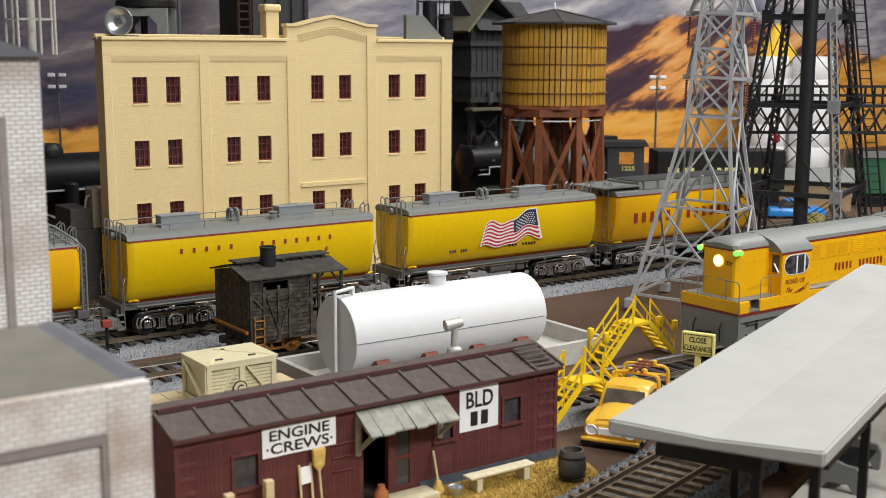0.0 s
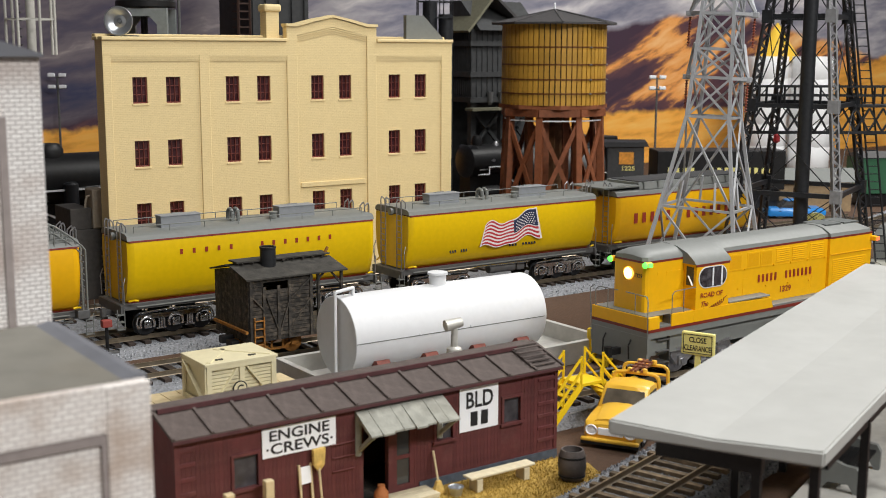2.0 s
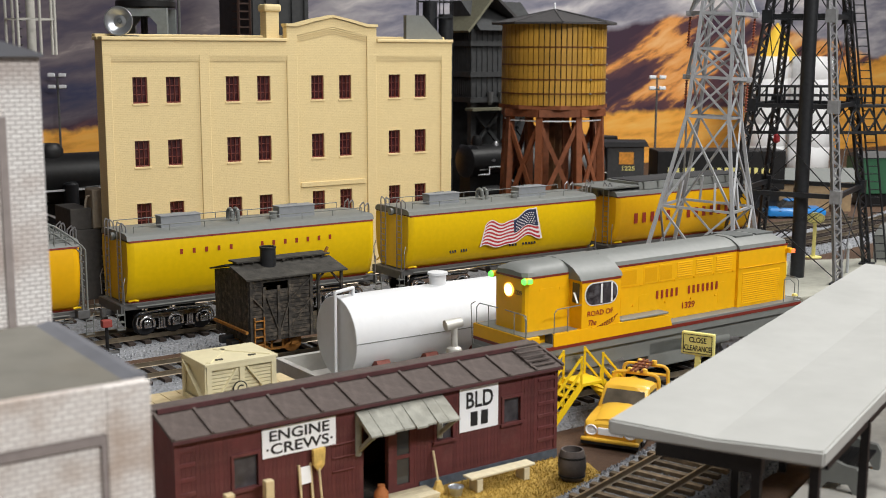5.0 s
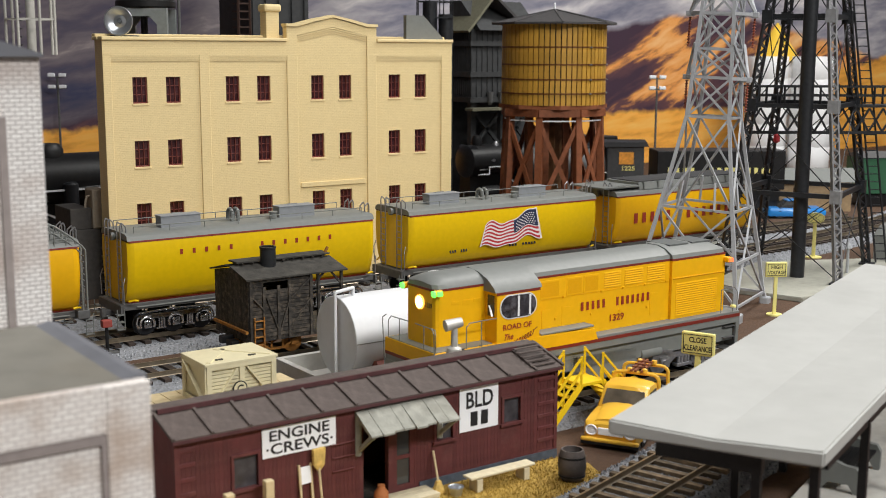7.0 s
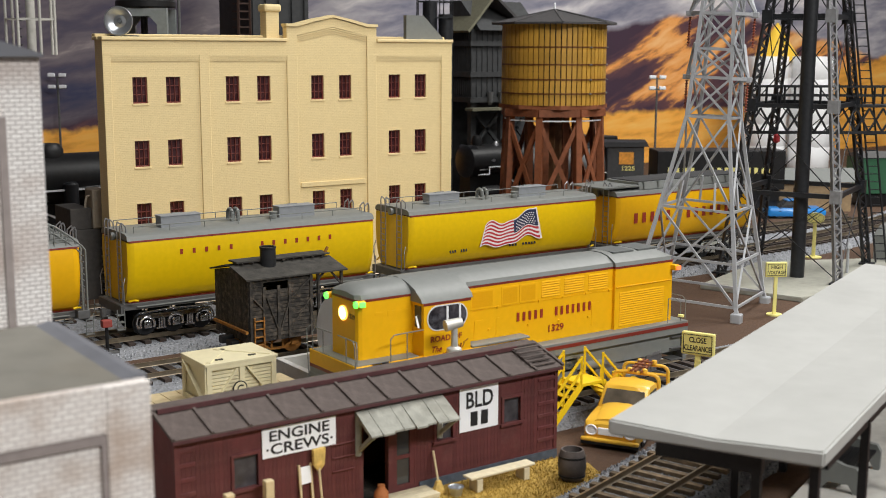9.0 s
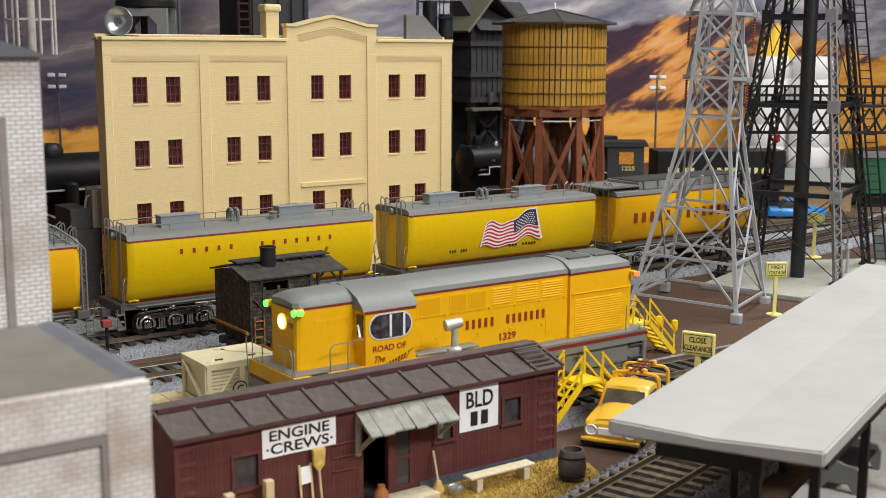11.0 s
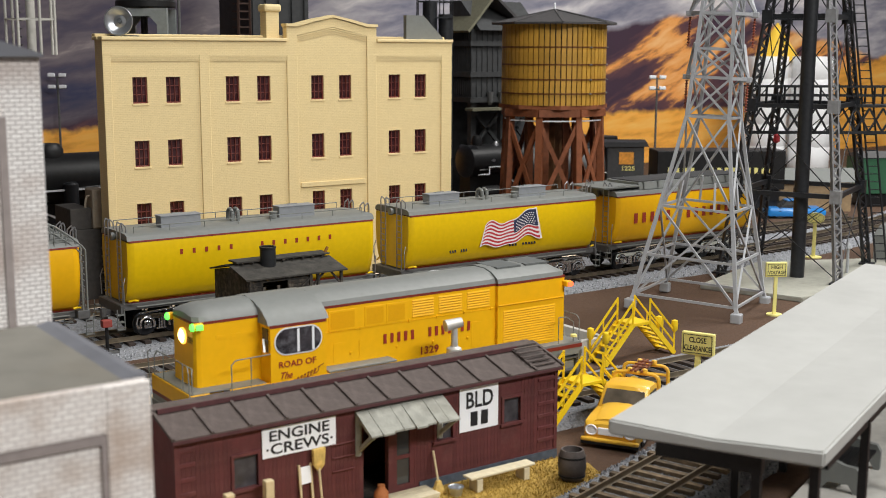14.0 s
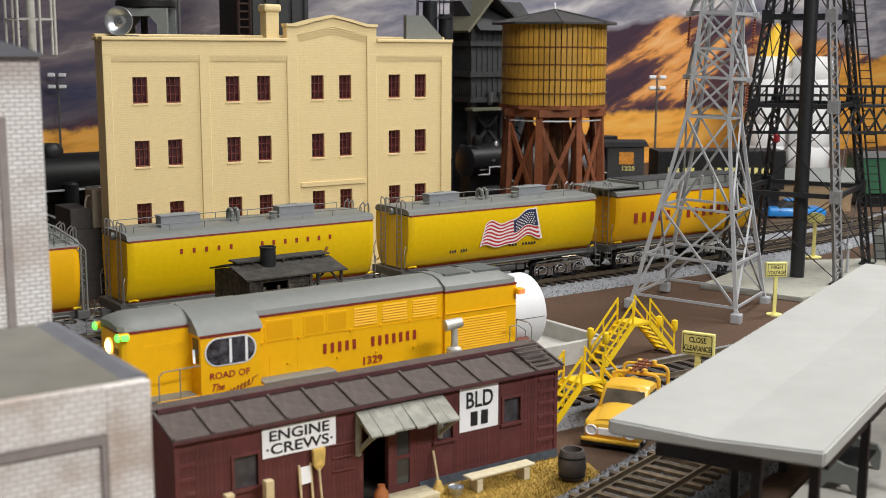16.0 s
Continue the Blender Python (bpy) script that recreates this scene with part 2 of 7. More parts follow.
def part(name, bm, material, parent=None, label="", smooth=False, at=None):
    ob = new(name, mesh_of(bm, name, material, smooth))
    ob.parent = parent
    if at is not None:
        ob.matrix_basis = at
    if label:
        tagged(ob, label)
    return ob


def piece(name, mesh, parent, at):
    ob = new(name, mesh)
    ob.parent = parent
    ob.matrix_basis = at
    return ob


def at(x, y, z, rx=0, ry=0, rz=0):
    return pose(x * CM, y * CM, z * CM, rx, ry, rz)


def thing(name, label, category, m, group=""):
    ob = new(name)
    ob.empty_display_size = 0.01
    ob.matrix_basis = m
    return tagged(ob, label, category, group)


def B():
    return bmesh.new()


def lettering(name, text, height, width, material, parent, m, depth=0.02, shear=0.0, align="CENTER", label=""):
    """Text fitted to a width and a letter height in centimetres, lying in the pose's x-y plane."""
    cu = bpy.data.curves.new(name, "FONT")
    cu.body, cu.size, cu.extrude, cu.align_x, cu.align_y, cu.shear = text, 1.0, 0.0, align, "CENTER", shear
    cu.resolution_u = 3
    cu.offset = 0.02
    tmp = bpy.data.objects.new("tmp_text", cu)
    scene.collection.objects.link(tmp)
    me = bpy.data.meshes.new_from_object(tmp)
    bpy.data.objects.remove(tmp)
    co = np.array([v.co[:] for v in me.vertices])
    lo, hi = co.min(0), co.max(0)
    co = (co - (lo + hi) / 2) / np.maximum(hi - lo, 1e-6) * np.array([width, height, 0])
    co[:, 2] = depth
    me.vertices.foreach_set("co", (co * CM).ravel())
    me.materials.clear()
    me.materials.append(material)
    me.update()
    ob = new(name, me)
    ob.parent = parent
    ob.matrix_basis = m
    if label:
        tagged(ob, label)
    return ob


def letter_bars(name, groups, height, width, material, parent, m, stroke=0.62):
    """A company name as plain upright bars, one a letter, with gaps between the words."""
    n = sum(groups) + 1.6 * (len(groups) - 1)
    step = width / n
    me = mesh_of(box(B(), -step * stroke / 2, step * stroke / 2, -height / 2, height / 2, 0.0, 0.02), name, material)
    x = -width / 2 + step / 2
    for g in groups:
        for _ in range(g):
            piece(name, me, parent, m @ at(x, 0, 0))
            x += step
        x += 1.6 * step


# ---------------------------------------------------------------- the room
GROUND = -1.2


def setting(name, bm, material, label, category="", smooth=False):
    return tagged(part(name, bm, material, smooth=smooth), label, category, kind="structure")


# unseen shell added round the layout, grey enough to limit bounced light
M_WALL = mat("room_wall_paint", (0.27, 0.265, 0.26), 0.85, vary=0.04, scale=8, bump=0.05, fine=40)
M_FLOOR = mat("room_floor", (0.12, 0.11, 0.10), 0.6, vary=0.1, scale=12)
for nm, q in (("wall_south", (-260, 420, -230, -220, -110, 150)), ("wall_north", (-260, 420, 215, 225, -110, 150)),
              ("wall_west", (-270, -260, -230, 225, -110, 150)), ("wall_east", (420, 430, -230, 225, -110, 150))):
    setting(nm, box(B(), *q), M_WALL, "plain grey wall enclosing the layout room, out of view", "wall")
setting("floor", box(B(), -270, 430, -230, 225, -114, -110), M_FLOOR, "dark grey floor of the layout room", "floor")
setting("ceiling", box(B(), -270, 430, -230, 225, 150, 155), M_WALL, "plain grey room ceiling, out of view", "ceiling")


def layout_ground():
    bm = B()
    box(bm, -120, 330, 14, 196, GROUND - 4, GROUND)
    setting("ground", bm, M_EARTH, "brown painted earth surface of the model railway layout", "ground")


layout_ground()


# ---------------------------------------------------------------- painted backdrop
def backdrop_material():
    m = bpy.data.materials.new("sunset_backdrop_print")
    m.use_nodes = True
    n, l = m.node_tree.nodes, m.node_tree.links
    b = n["Principled BSDF"]
    b.inputs["Roughness"].default_value = 0.8
    co = n.new("ShaderNodeTexCoord")
    sep = n.new("ShaderNodeSeparateXYZ")
    l.new(co.outputs["Object"], sep.inputs[0])

    def noise_at(sx, sz, tilt, scale, detail=7, rough=0.6):
        mp = n.new("ShaderNodeMapping")
        mp.inputs["Rotation"].default_value = (0, radians(tilt), 0)
        mp.inputs["Scale"].default_value = (sx, 1, sz)
        l.new(co.outputs["Object"], mp.inputs[0])
        t = n.new("ShaderNodeTexNoise")
        t.inputs["Scale"].default_value, t.inputs["Detail"].default_value, t.inputs["Roughness"].default_value = scale, detail, rough
        l.new(mp.outputs[0], t.inputs["Vector"])
        return t.outputs["Fac"]

    def ramp(src, stops):
        r = n.new("ShaderNodeValToRGB")
        e = r.color_ramp.elements
        while len(e) < len(stops):
            e.new(0.5)
        for el, (p, c) in zip(e, stops):
            el.position, el.color = p, (*c, 1)
        l.new(src, r.inputs[0])
        return r.outputs[0]

    def math_(op, a, bb):
        k = n.new("ShaderNodeMath")
        k.operation = op
        for i, v in enumerate((a, bb)):
            if isinstance(v, (int, float)):
                k.inputs[i].default_value = v
            else:
                l.new(v, k.inputs[i])
        return k.outputs[0]

    def step(v, edge, soft):
        r = n.new("ShaderNodeMapRange")
        r.inputs[1].default_value, r.inputs[2].default_value = edge - soft, edge + soft
        l.new(v, r.inputs[0])
        return r.outputs[0]

    def mix(f, a, bb):
        k = n.new("ShaderNodeMixRGB")
        l.new(f, k.inputs[0])
        l.new(a, k.inputs[1])
        l.new(bb, k.inputs[2])
        return k.outputs[0]

    x, z = sep.outputs[0], sep.outputs[2]

    def streaks(tilt, along, across, scale, detail=8, rough=0.6, warp=0.0):
        """Noise drawn out along a line that climbs by tilt degrees."""
        c, t = math.cos(radians(tilt)), math.sin(radians(tilt))
        zz = z
        if warp:
            zz = math_("ADD", z, math_("MULTIPLY", math_("SUBTRACT", noise_at(1, 1, 0, 5.0, 3), 0.5), warp))
        u = math_("ADD", math_("MULTIPLY", x, c * along), math_("MULTIPLY", zz, t * along))
        w = math_("SUBTRACT", math_("MULTIPLY", zz, c * across), math_("MULTIPLY", x, t * across))
        com = n.new("ShaderNodeCombineXYZ")
        l.new(u, com.inputs[0])
        l.new(w, com.inputs[2])
        k = n.new("ShaderNodeTexNoise")
        k.inputs["Scale"].default_value, k.inputs["Detail"].default_value, k.inputs["Roughness"].default_value = scale, detail, rough
        l.new(com.outputs[0], k.inputs["Vector"])
        return k.outputs["Fac"]

    # evening clouds: dark navy banks towards -x, mauve and pale grey towards +x
    sky = streaks(9, 0.8, 4.0, 5.0, warp=0.06)
    dusk = ramp(sky, [(0.34, (0.028, 0.034, 0.085)), (0.48, (0.085, 0.07, 0.10)), (0.60, (0.17, 0.14, 0.155)), (0.74, (0.50, 0.43, 0.40))])
    pale = ramp(sky, [(0.34, (0.14, 0.15, 0.22)), (0.47, (0.33, 0.32, 0.38)), (0.58, (0.56, 0.54, 0.57)), (0.70, (0.92, 0.88, 0.85))])
    clouds = mix(step(x, 1.08, 0.25), dusk, pale)
    # violet slopes crossed by sunlit diagonal strips of grass
    strips = streaks(24, 0.5, 3.0, 7.0, 9, 0.6, 0.05)
    mid = math_("SUBTRACT", 1.0, math_("MULTIPLY", math_("ABSOLUTE", math_("SUBTRACT", z, math_("ADD", 0.20, math_("MULTIPLY", math_("SUBTRACT", x, 1.9), 0.12))), 0.0), 9.0))
    lit = math_("ADD", strips, math_("MULTIPLY", math_("MAXIMUM", mid, -0.6), 0.10))
    lit = math_("SUBTRACT", lit, math_("MULTIPLY", math_("SUBTRACT", 1.0, step(x, 1.88, 0.10)), 0.12))
    hills = ramp(lit, [(0.44, (0.055, 0.028, 0.05)), (0.55, (0.13, 0.055, 0.06)), (0.60, (0.85, 0.36, 0.09)), (0.74, (1.0, 0.62, 0.28))])
    fields = ramp(streaks(6, 0.7, 4.0, 9.0), [(0.30, (0.50, 0.20, 0.03)), (0.5, (0.95, 0.45, 0.07)), (0.75, (1.0, 0.62, 0.17))])
    wob = math_("MULTIPLY", math_("SUBTRACT", noise_at(1.0, 0.3, 0, 5.0), 0.5), 0.05)
    fuzz = math_("MULTIPLY", math_("SUBTRACT", noise_at(1.0, 1.0, 0, 40.0), 0.5), 0.02)
    # the hill climbs to a crest and falls again towards +x
    line = math_("MINIMUM", math_("ADD", math_("MULTIPLY", math_("SUBTRACT", x, 1.8), 0.14), 0.284), math_("SUBTRACT", 0.318, math_("MULTIPLY", math_("SUBTRACT", x, 2.2), 0.17)))
    above = math_("SUBTRACT", z, math_("ADD", line, wob))
    top = math_("ADD", 0.107, math_("MULTIPLY", math_("MAXIMUM", math_("SUBTRACT", x, 2.3), 0.0), 0.26))
    low = math_("SUBTRACT", z, math_("ADD", math_("ADD", top, wob), fuzz))
    col = mix(step(above, 0.0, 0.006), hills, clouds)
    col = mix(step(low, 0.0, 0.005), fields, col)
    l.new(col, b.inputs["Base Color"])
    return m


def backdrop():
    bm = B()
    box(bm, -140, 345, 192, 193, GROUND, 75)
    setting("backdrop", bm, backdrop_material(), "printed sunset backdrop with violet clouds and orange hills", "backdrop")


backdrop()


# ---------------------------------------------------------------- tracks
def straight(x0, y0, x1, y1):
    n = max(2, int(math.hypot(x1 - x0, y1 - y0) / 2))
    return [(x0 + (x1 - x0) * i / n, y0 + (y1 - y0) * i / n) for i in range(n + 1)]


def sweep(path, profile):
    """Rings of a profile of (across, z) points along a level path."""
    rings = []
    for i, (x, y) in enumerate(path):
        a, b = path[max(0, i - 1)], path[min(len(path) - 1, i + 1)]
        d = Vector((b[0] - a[0], b[1] - a[1])).normalized()
        rings.append([(x - d.y * u, y + d.x * u, z) for u, z in profile])
    return loft(B(), rings)


def lay_track(path, label, gauge=3.18, tie_len=5.2, spacing=1.3, bed=4.0, group="tracks", base=GROUND, stones=0, tie_from=None, tie_to=None, tie_half=0.28, wood=None):
    root = thing("railway_track", label, "track", at(0, 0, 0), group)
    tagged(root, kind="structure")
    part("ballast_bed", sweep(path, [(-bed - 1.0, base - 0.1), (-bed + 0.3, -0.62), (bed - 0.3, -0.62), (bed + 1.0, base - 0.1)]), M_BALLAST, root)
    for s in (-1, 1):
        c = s * gauge / 2
        part("rail", sweep(path, [(c - .10, -0.38), (c + .10, -0.38), (c + .035, -0.32), (c + .035, -0.09), (c + .058, -0.06), (c + .058, 0), (c - .058, 0), (c - .058, -0.06), (c - .035, -0.09), (c - .035, -0.32)]), M_RAIL, root)
    bm = box(B(), -tie_half, tie_half, -tie_len / 2, tie_len / 2, -0.68, -0.38)
    me = mesh_of(bm, "tie", wood or M_TIE)
    L, acc, nxt, k = 0, 0.0, 0.6, 0
    for (ax, ay), (bx, by) in zip(path, path[1:]):
        d = math.hypot(bx - ax, by - ay)
        while nxt <= acc + d:
            f = (nxt - acc) / d
            x, y = ax + (bx - ax) * f, ay + (by - ay) * f
            if (tie_from is None or x >= tie_from) and (tie_to is None or x <= tie_to):
                piece("tie", me, root, at(x, y, 0, 0, 0, math.degrees(math.atan2(by - ay, bx - ax)) + random.uniform(-1.2, 1.2)))
            nxt += spacing
        acc += d
    if stones:
        rnd = random.Random(len(path) + stones)
        co, fa = [], []
        for _ in range(stones):
            i = rnd.randrange(len(path) - 1)
            (ax, ay), (bx, by) = path[i], path[i + 1]
            f = rnd.random()
            d = Vector((bx - ax, by - ay)).normalized()
            u = rnd.uniform(-bed - 0.9, bed + 0.9)
            z = -0.62 if abs(u) < bed - 0.3 else -0.62 + (base + 0.62) * (abs(u) - bed + 0.3) / 1.3
            c = Vector((ax + (bx - ax) * f - d.y * u, ay + (by - ay) * f + d.x * u, z))
            r = rnd.uniform(0.05, 0.12)
            o = len(co)
            for q in ((1, 0, -.4), (-.5, .87, -.4), (-.5, -.87, -.4), (0.2, 0.1, 0.9)):
                co.append((c + r * Vector((q[0] + rnd.uniform(-.4, .4), q[1] + rnd.uniform(-.4, .4), q[2]))) * CM)
            fa += [(o, o + 1, o + 3), (o + 1, o + 2, o + 3), (o + 2, o, o + 3)]
        me = bpy.data.meshes.new("ballast_stones")
        me.from_pydata([v[:] for v in co], [], fa)
        me.materials.append(M_STONE)
        st = new("ballast_stones", me)
        tagged(st, "loose grey and bluish ballast stones along the track", "gravel", kind="stuff")
    return root


def stone_mat():
    m = mat("ballast_stone_mix", (0.40, 0.42, 0.45), 0.85, vary=0.2, scale=900, bump=0)
    n, l = m.node_tree.nodes, m.node_tree.links
    g = n.new("ShaderNodeNewGeometry")
    r = n.new("ShaderNodeValToRGB")
    r.color_ramp.elements[0].color = (0.07, 0.078, 0.095, 1)
    r.color_ramp.elements[1].color = (0.47, 0.49, 0.53, 1)
    l.new(g.outputs["Random Per Island"], r.inputs[0])
    l.new(r.outputs[0], n["Principled BSDF"].inputs["Base Color"])
    return m


M_STONE = stone_mat()


def loco_path_y(x):
    return 62.2 - 0.0003 * (x - 36.9) ** 2 if -20 < x < 110 else 62.2 - 0.0003 * (57.0 if x < 0 else 73.1) ** 2


lay_track([(x, loco_path_y(x)) for x in range(-60, 150, 2)], "two-rail nickel track in front of the tank, on grey ballast", stones=9000, tie_from=10)
lay_track(straight(-40, 95.6, 104, 95.6) + [(104 + 2 * i, 95.6 + 0.006 * i * i * 2) for i in range(1, 40)], "two-rail track under the tenders, on raised grey ballast", stones=24000, tie_from=20, tie_to=190)
lay_track(straight(-20, 83.7, 58, 83.7), "weathered siding track carrying the old wooden car", spacing=1.45, stones=6000, tie_from=22)
lay_track(straight(12, 35.2, 108, 64.0), "near track with dark ties passing beneath the platform canopy", spacing=1.12, bed=3.2, stones=16000, tie_from=34, tie_to=80, tie_half=0.2, wood=M_TIETAN)
lay_track(straight(-40, 106.5, 150, 106.5), "rear track behind the tenders", spacing=1.4, tie_from=20)
lay_track(straight(-60, 152, 300, 152), "far track with standing black steam engines", spacing=1.6, tie_from=30, tie_to=200)


# ---------------------------------------------------------------- cream brick warehouse
def cream_warehouse():
    Y, X0, X1 = 112.0, 39.95, 80.4
    root = thing("warehouse", "cream painted three-storey brick warehouse with maroon sash windows", "building", at(0, 0, 0))
    D = 2.2
    floors = ((20.9, 18.35), (14.75, 12.2), (8.6, 6.05))
    xs = list(PAIRS)
    # front wall pierced by the windows: piers and strips between openings
    w = 1.5
    bm = B()
    cuts = sorted([(x - w / 2, x + w / 2) for x in xs])
    edges = [X0] + [v for c in cuts for v in c] + [X1]
    rows = [(-1.2, floors[2][1]), (floors[2][0], floors[1][1]), (floors[1][0], floors[0][1]), (floors[0][0], 24.4)]
    for z0, z1 in rows:
        box(bm, X0, X1, Y, Y + 0.6, z0, z1)
    for top, bot in floors:
        for a, b in zip(edges[::2], edges[1::2]):
            box(bm, a, b, Y, Y + 0.6, bot, top)
    box(bm, X0, X0 + 0.6, Y + 0.6, Y + D, -1.2, 24.4)
    box(bm, X1 - 0.6, X1, Y + 0.6, Y + D, -1.2, 24.4)
    box(bm, X0 + .6, X1 - .6, Y + D - 0.6, Y + D, -1.2, 24.75)
    part("wall", bm, M_CREAM, root)
    # raised pilasters, friezes and the stepped gable bay
    pil = [(X0 - 0.12, X0 + 0.7), (49.64, 50.73), (59.41, 60.66), (69.17, 70.37), (79.06, X1 + 0.1)]
    for a, b in pil:
        part("pilaster", box(B(), a, b, Y - 0.16, Y, -1.2, 23.05, 0.05), M_CREAM, root)
    for a, b in zip(pil, pil[1:]):
        if a[1] > 60 and b[0] < 70:
            continue
        for k in range(3):
            part("frieze_course", box(B(), a[1], b[0], Y - 0.16 + 0.045 * k, Y, 22.85 - 0.22 * k, 23.05 - 0.22 * k), M_CREAM, root)
    part("upper_wall_band", box(B(), X0 - 0.12, 60.66, Y - 0.16, Y, 23.05, 24.4), M_CREAM, root)
    part("upper_wall_band", box(B(), 69.17, X1 + 0.1, Y - 0.16, Y, 23.05, 24.4), M_CREAM, root)
    for a, b in ((59.41, 60.66), (69.17, 70.37)):
        part("gable_pilaster", box(B(), a, b, Y - 0.16, Y, 24.4, 25.95), M_CREAM, root)
    part("gable_border", prism(B(), [(60.66, 25.05), (64.9, 25.95), (69.17, 25.05), (69.17, 25.95), (64.9, 26.9), (60.66, 25.95)], Y - 0.16, Y, "y"), M_CREAM, root)
    part("coping", box(B(), X0 - 0.2, 59.41, Y - 0.35, Y + 0.8, 24.4, 24.75, 0.08), M_CREAMP, root)
    part("coping", box(B(), 70.37, X1 + 0.2, Y - 0.35, Y + 0.8, 24.4, 24.75, 0.08), M_CREAMP, root)
    part("coping", box(B(), X0 - 0.3, X0 + 0.8, Y + 0.8, Y + D, 24.4, 24.75, 0.08), M_CREAMP, root)
    part("coping", box(B(), X1 - 0.8, X1 + 0.3, Y + 0.8, Y + D, 24.4, 24.75, 0.08), M_CREAMP, root)
    prof = [(59.41, 24.4), (70.37, 24.4), (70.37, 26.0), (69.1, 26.0), (64.9, 26.95), (60.6, 25.95), (59.41, 25.95)]
    part("gable", prism(B(), prof, Y, Y + 0.7, "y"), M_CREAM, root)
    cap = [(59.3, 25.95), (60.6, 25.95), (62.7, 26.5), (64.9, 26.95), (67.0, 26.52), (69.1, 26.0), (70.48, 26.0), (70.48, 26.3), (69.2, 26.32), (67.0, 26.8), (64.9, 27.2), (62.7, 26.78), (60.5, 26.25), (59.3, 26.24)]
    part("gable_coping", prism(B(), cap, Y - 0.35, Y + 0.85, "y"), M_CREAMP, root)
    for k in range(3):
        z = 0.22 * k
        fr = [(60.7, 24.85 - z), (64.9, 25.75 - z), (69.1, 24.9 - z), (69.1, 25.05 - z), (64.9, 25.9 - z), (60.7, 25.0 - z)]
        part("frieze_course", prism(B(), fr, Y - 0.14 + 0.04 * k, Y, "y"), M_CREAM, root)
    part("sign_panel", box(B(), 60.9, 68.9, Y - 0.14, Y, 9.1, 9.6, 0.03), M_CREAM, root)
    part("roof", box(B(), X0 + .6, X1 - .6, Y + .6, Y + D - .6, 23.3, 23.6), M_FGROOF, root)
    part("rear_coping", box(B(), X0 - 0.2, X1 + 0.2, Y + D - 0.7, Y + D + 0.15, 24.75, 25.02, 0.06), M_CREAMP, root)
    chim = part("chimney", box(B(), 57.55, 59.05, Y + 0.75, Y + 2.15, 23.6, 27.4, 0.06), M_CREAM, root)
    part("chimney_cap", box(B(), 57.35, 59.3, Y + 0.55, Y + 2.35, 27.4, 28.2, 0.25), M_CREAMP, chim)
    hatch = B()
    prism(hatch, [(75.0, 23.6), (80.0, 23.6), (80.0, 24.9), (77.3, 27.4), (75.0, 27.4)], Y + 0.9, Y + 1.5, "y")
    part("roof_hatch", hatch, M_GREY, root, "grey sloped roof access hatch")
    # sash windows, built once and repeated
    fr = B()
    h = 2.55
    box(fr, -w / 2, -w / 2 + 0.1, 0, 0.16, 0, h); box(fr, w / 2 - 0.1, w / 2, 0, 0.16, 0, h)
    box(fr, -w / 2, w / 2, 0, 0.16, h - 0.12, h); box(fr, -w / 2, w / 2, 0, 0.16, 0, 0.12)
    for k in (-1, 1):
        box(fr, k * w / 6 - 0.035, k * w / 6 + 0.035, 0.03, 0.14, 0, h)
    for k in (1, 2):
        box(fr, -w / 2, w / 2, 0.03, 0.14, h * k / 3 - 0.04, h * k / 3 + 0.04)
    fme = mesh_of(fr, "window_frame", M_WIN)
    pme = mesh_of(box(B(), -w / 2, w / 2, 0.17, 0.2, 0, h), "pane", M_PANE)
    sme = mesh_of(box(B(), -w / 2 - 0.1, w / 2 + 0.1, -0.07, 0.05, -0.2, 0.0, 0.03), "window_sill", M_CREAMP)
    lme = mesh_of(box(B(), -w / 2 - 0.08, w / 2 + 0.08, -0.03, 0.05, h, h + 0.16), "lintel", M_CREAMP)
    for top, bot in floors:
        for x in xs:
            f = piece("window_frame", fme, root, at(x, Y + 0.2, bot))
            piece("pane", pme, f, at(0, 0, 0))
            piece("window_sill", sme, f, at(0, -0.2, 0))
            piece("lintel", lme, f, at(0, -0.2, 0))


PAIRS = [43.48, 46.89, 53.26, 56.76, 63.07, 66.48, 72.79, 76.27]
cream_warehouse()


# ---------------------------------------------------------------- locomotive
def wheelset_mesh(r, gauge=3.18, w=0.28, n=20, material=None):
    bm = B()
    for s in (-1, 1):
        cyl(bm, (0, s * gauge / 2 + s * w * 0.1, 0), (0, s * gauge / 2 + s * w, 0), r, r * 0.97, n)
        cyl(bm, (0, s * gauge / 2 - s * 0.12, 0), (0, s * gauge / 2 + s * w * 0.1, 0), r * 1.1, n=n)
        for k in range(6):
            a = math.pi * k / 3
            cyl(bm, (r * .6 * math.cos(a), s * (gauge / 2 + w), r * .6 * math.sin(a)), (r * .6 * math.cos(a), s * (gauge / 2 + w + .03), r * .6 * math.sin(a)), r * 0.14, n=6)
    cyl(bm, (0, -gauge / 2, 0), (0, gauge / 2, 0), 0.16, n=8)
    return mesh_of(bm, "wheelset", material or M_SILVER, True)


LOCO_WHEELS = []


def handrail(parent, pts, r=0.035, material=None, name="handrail"):
    return part(name, tube(B(), pts, r), material or M_GREY, parent, smooth=True)


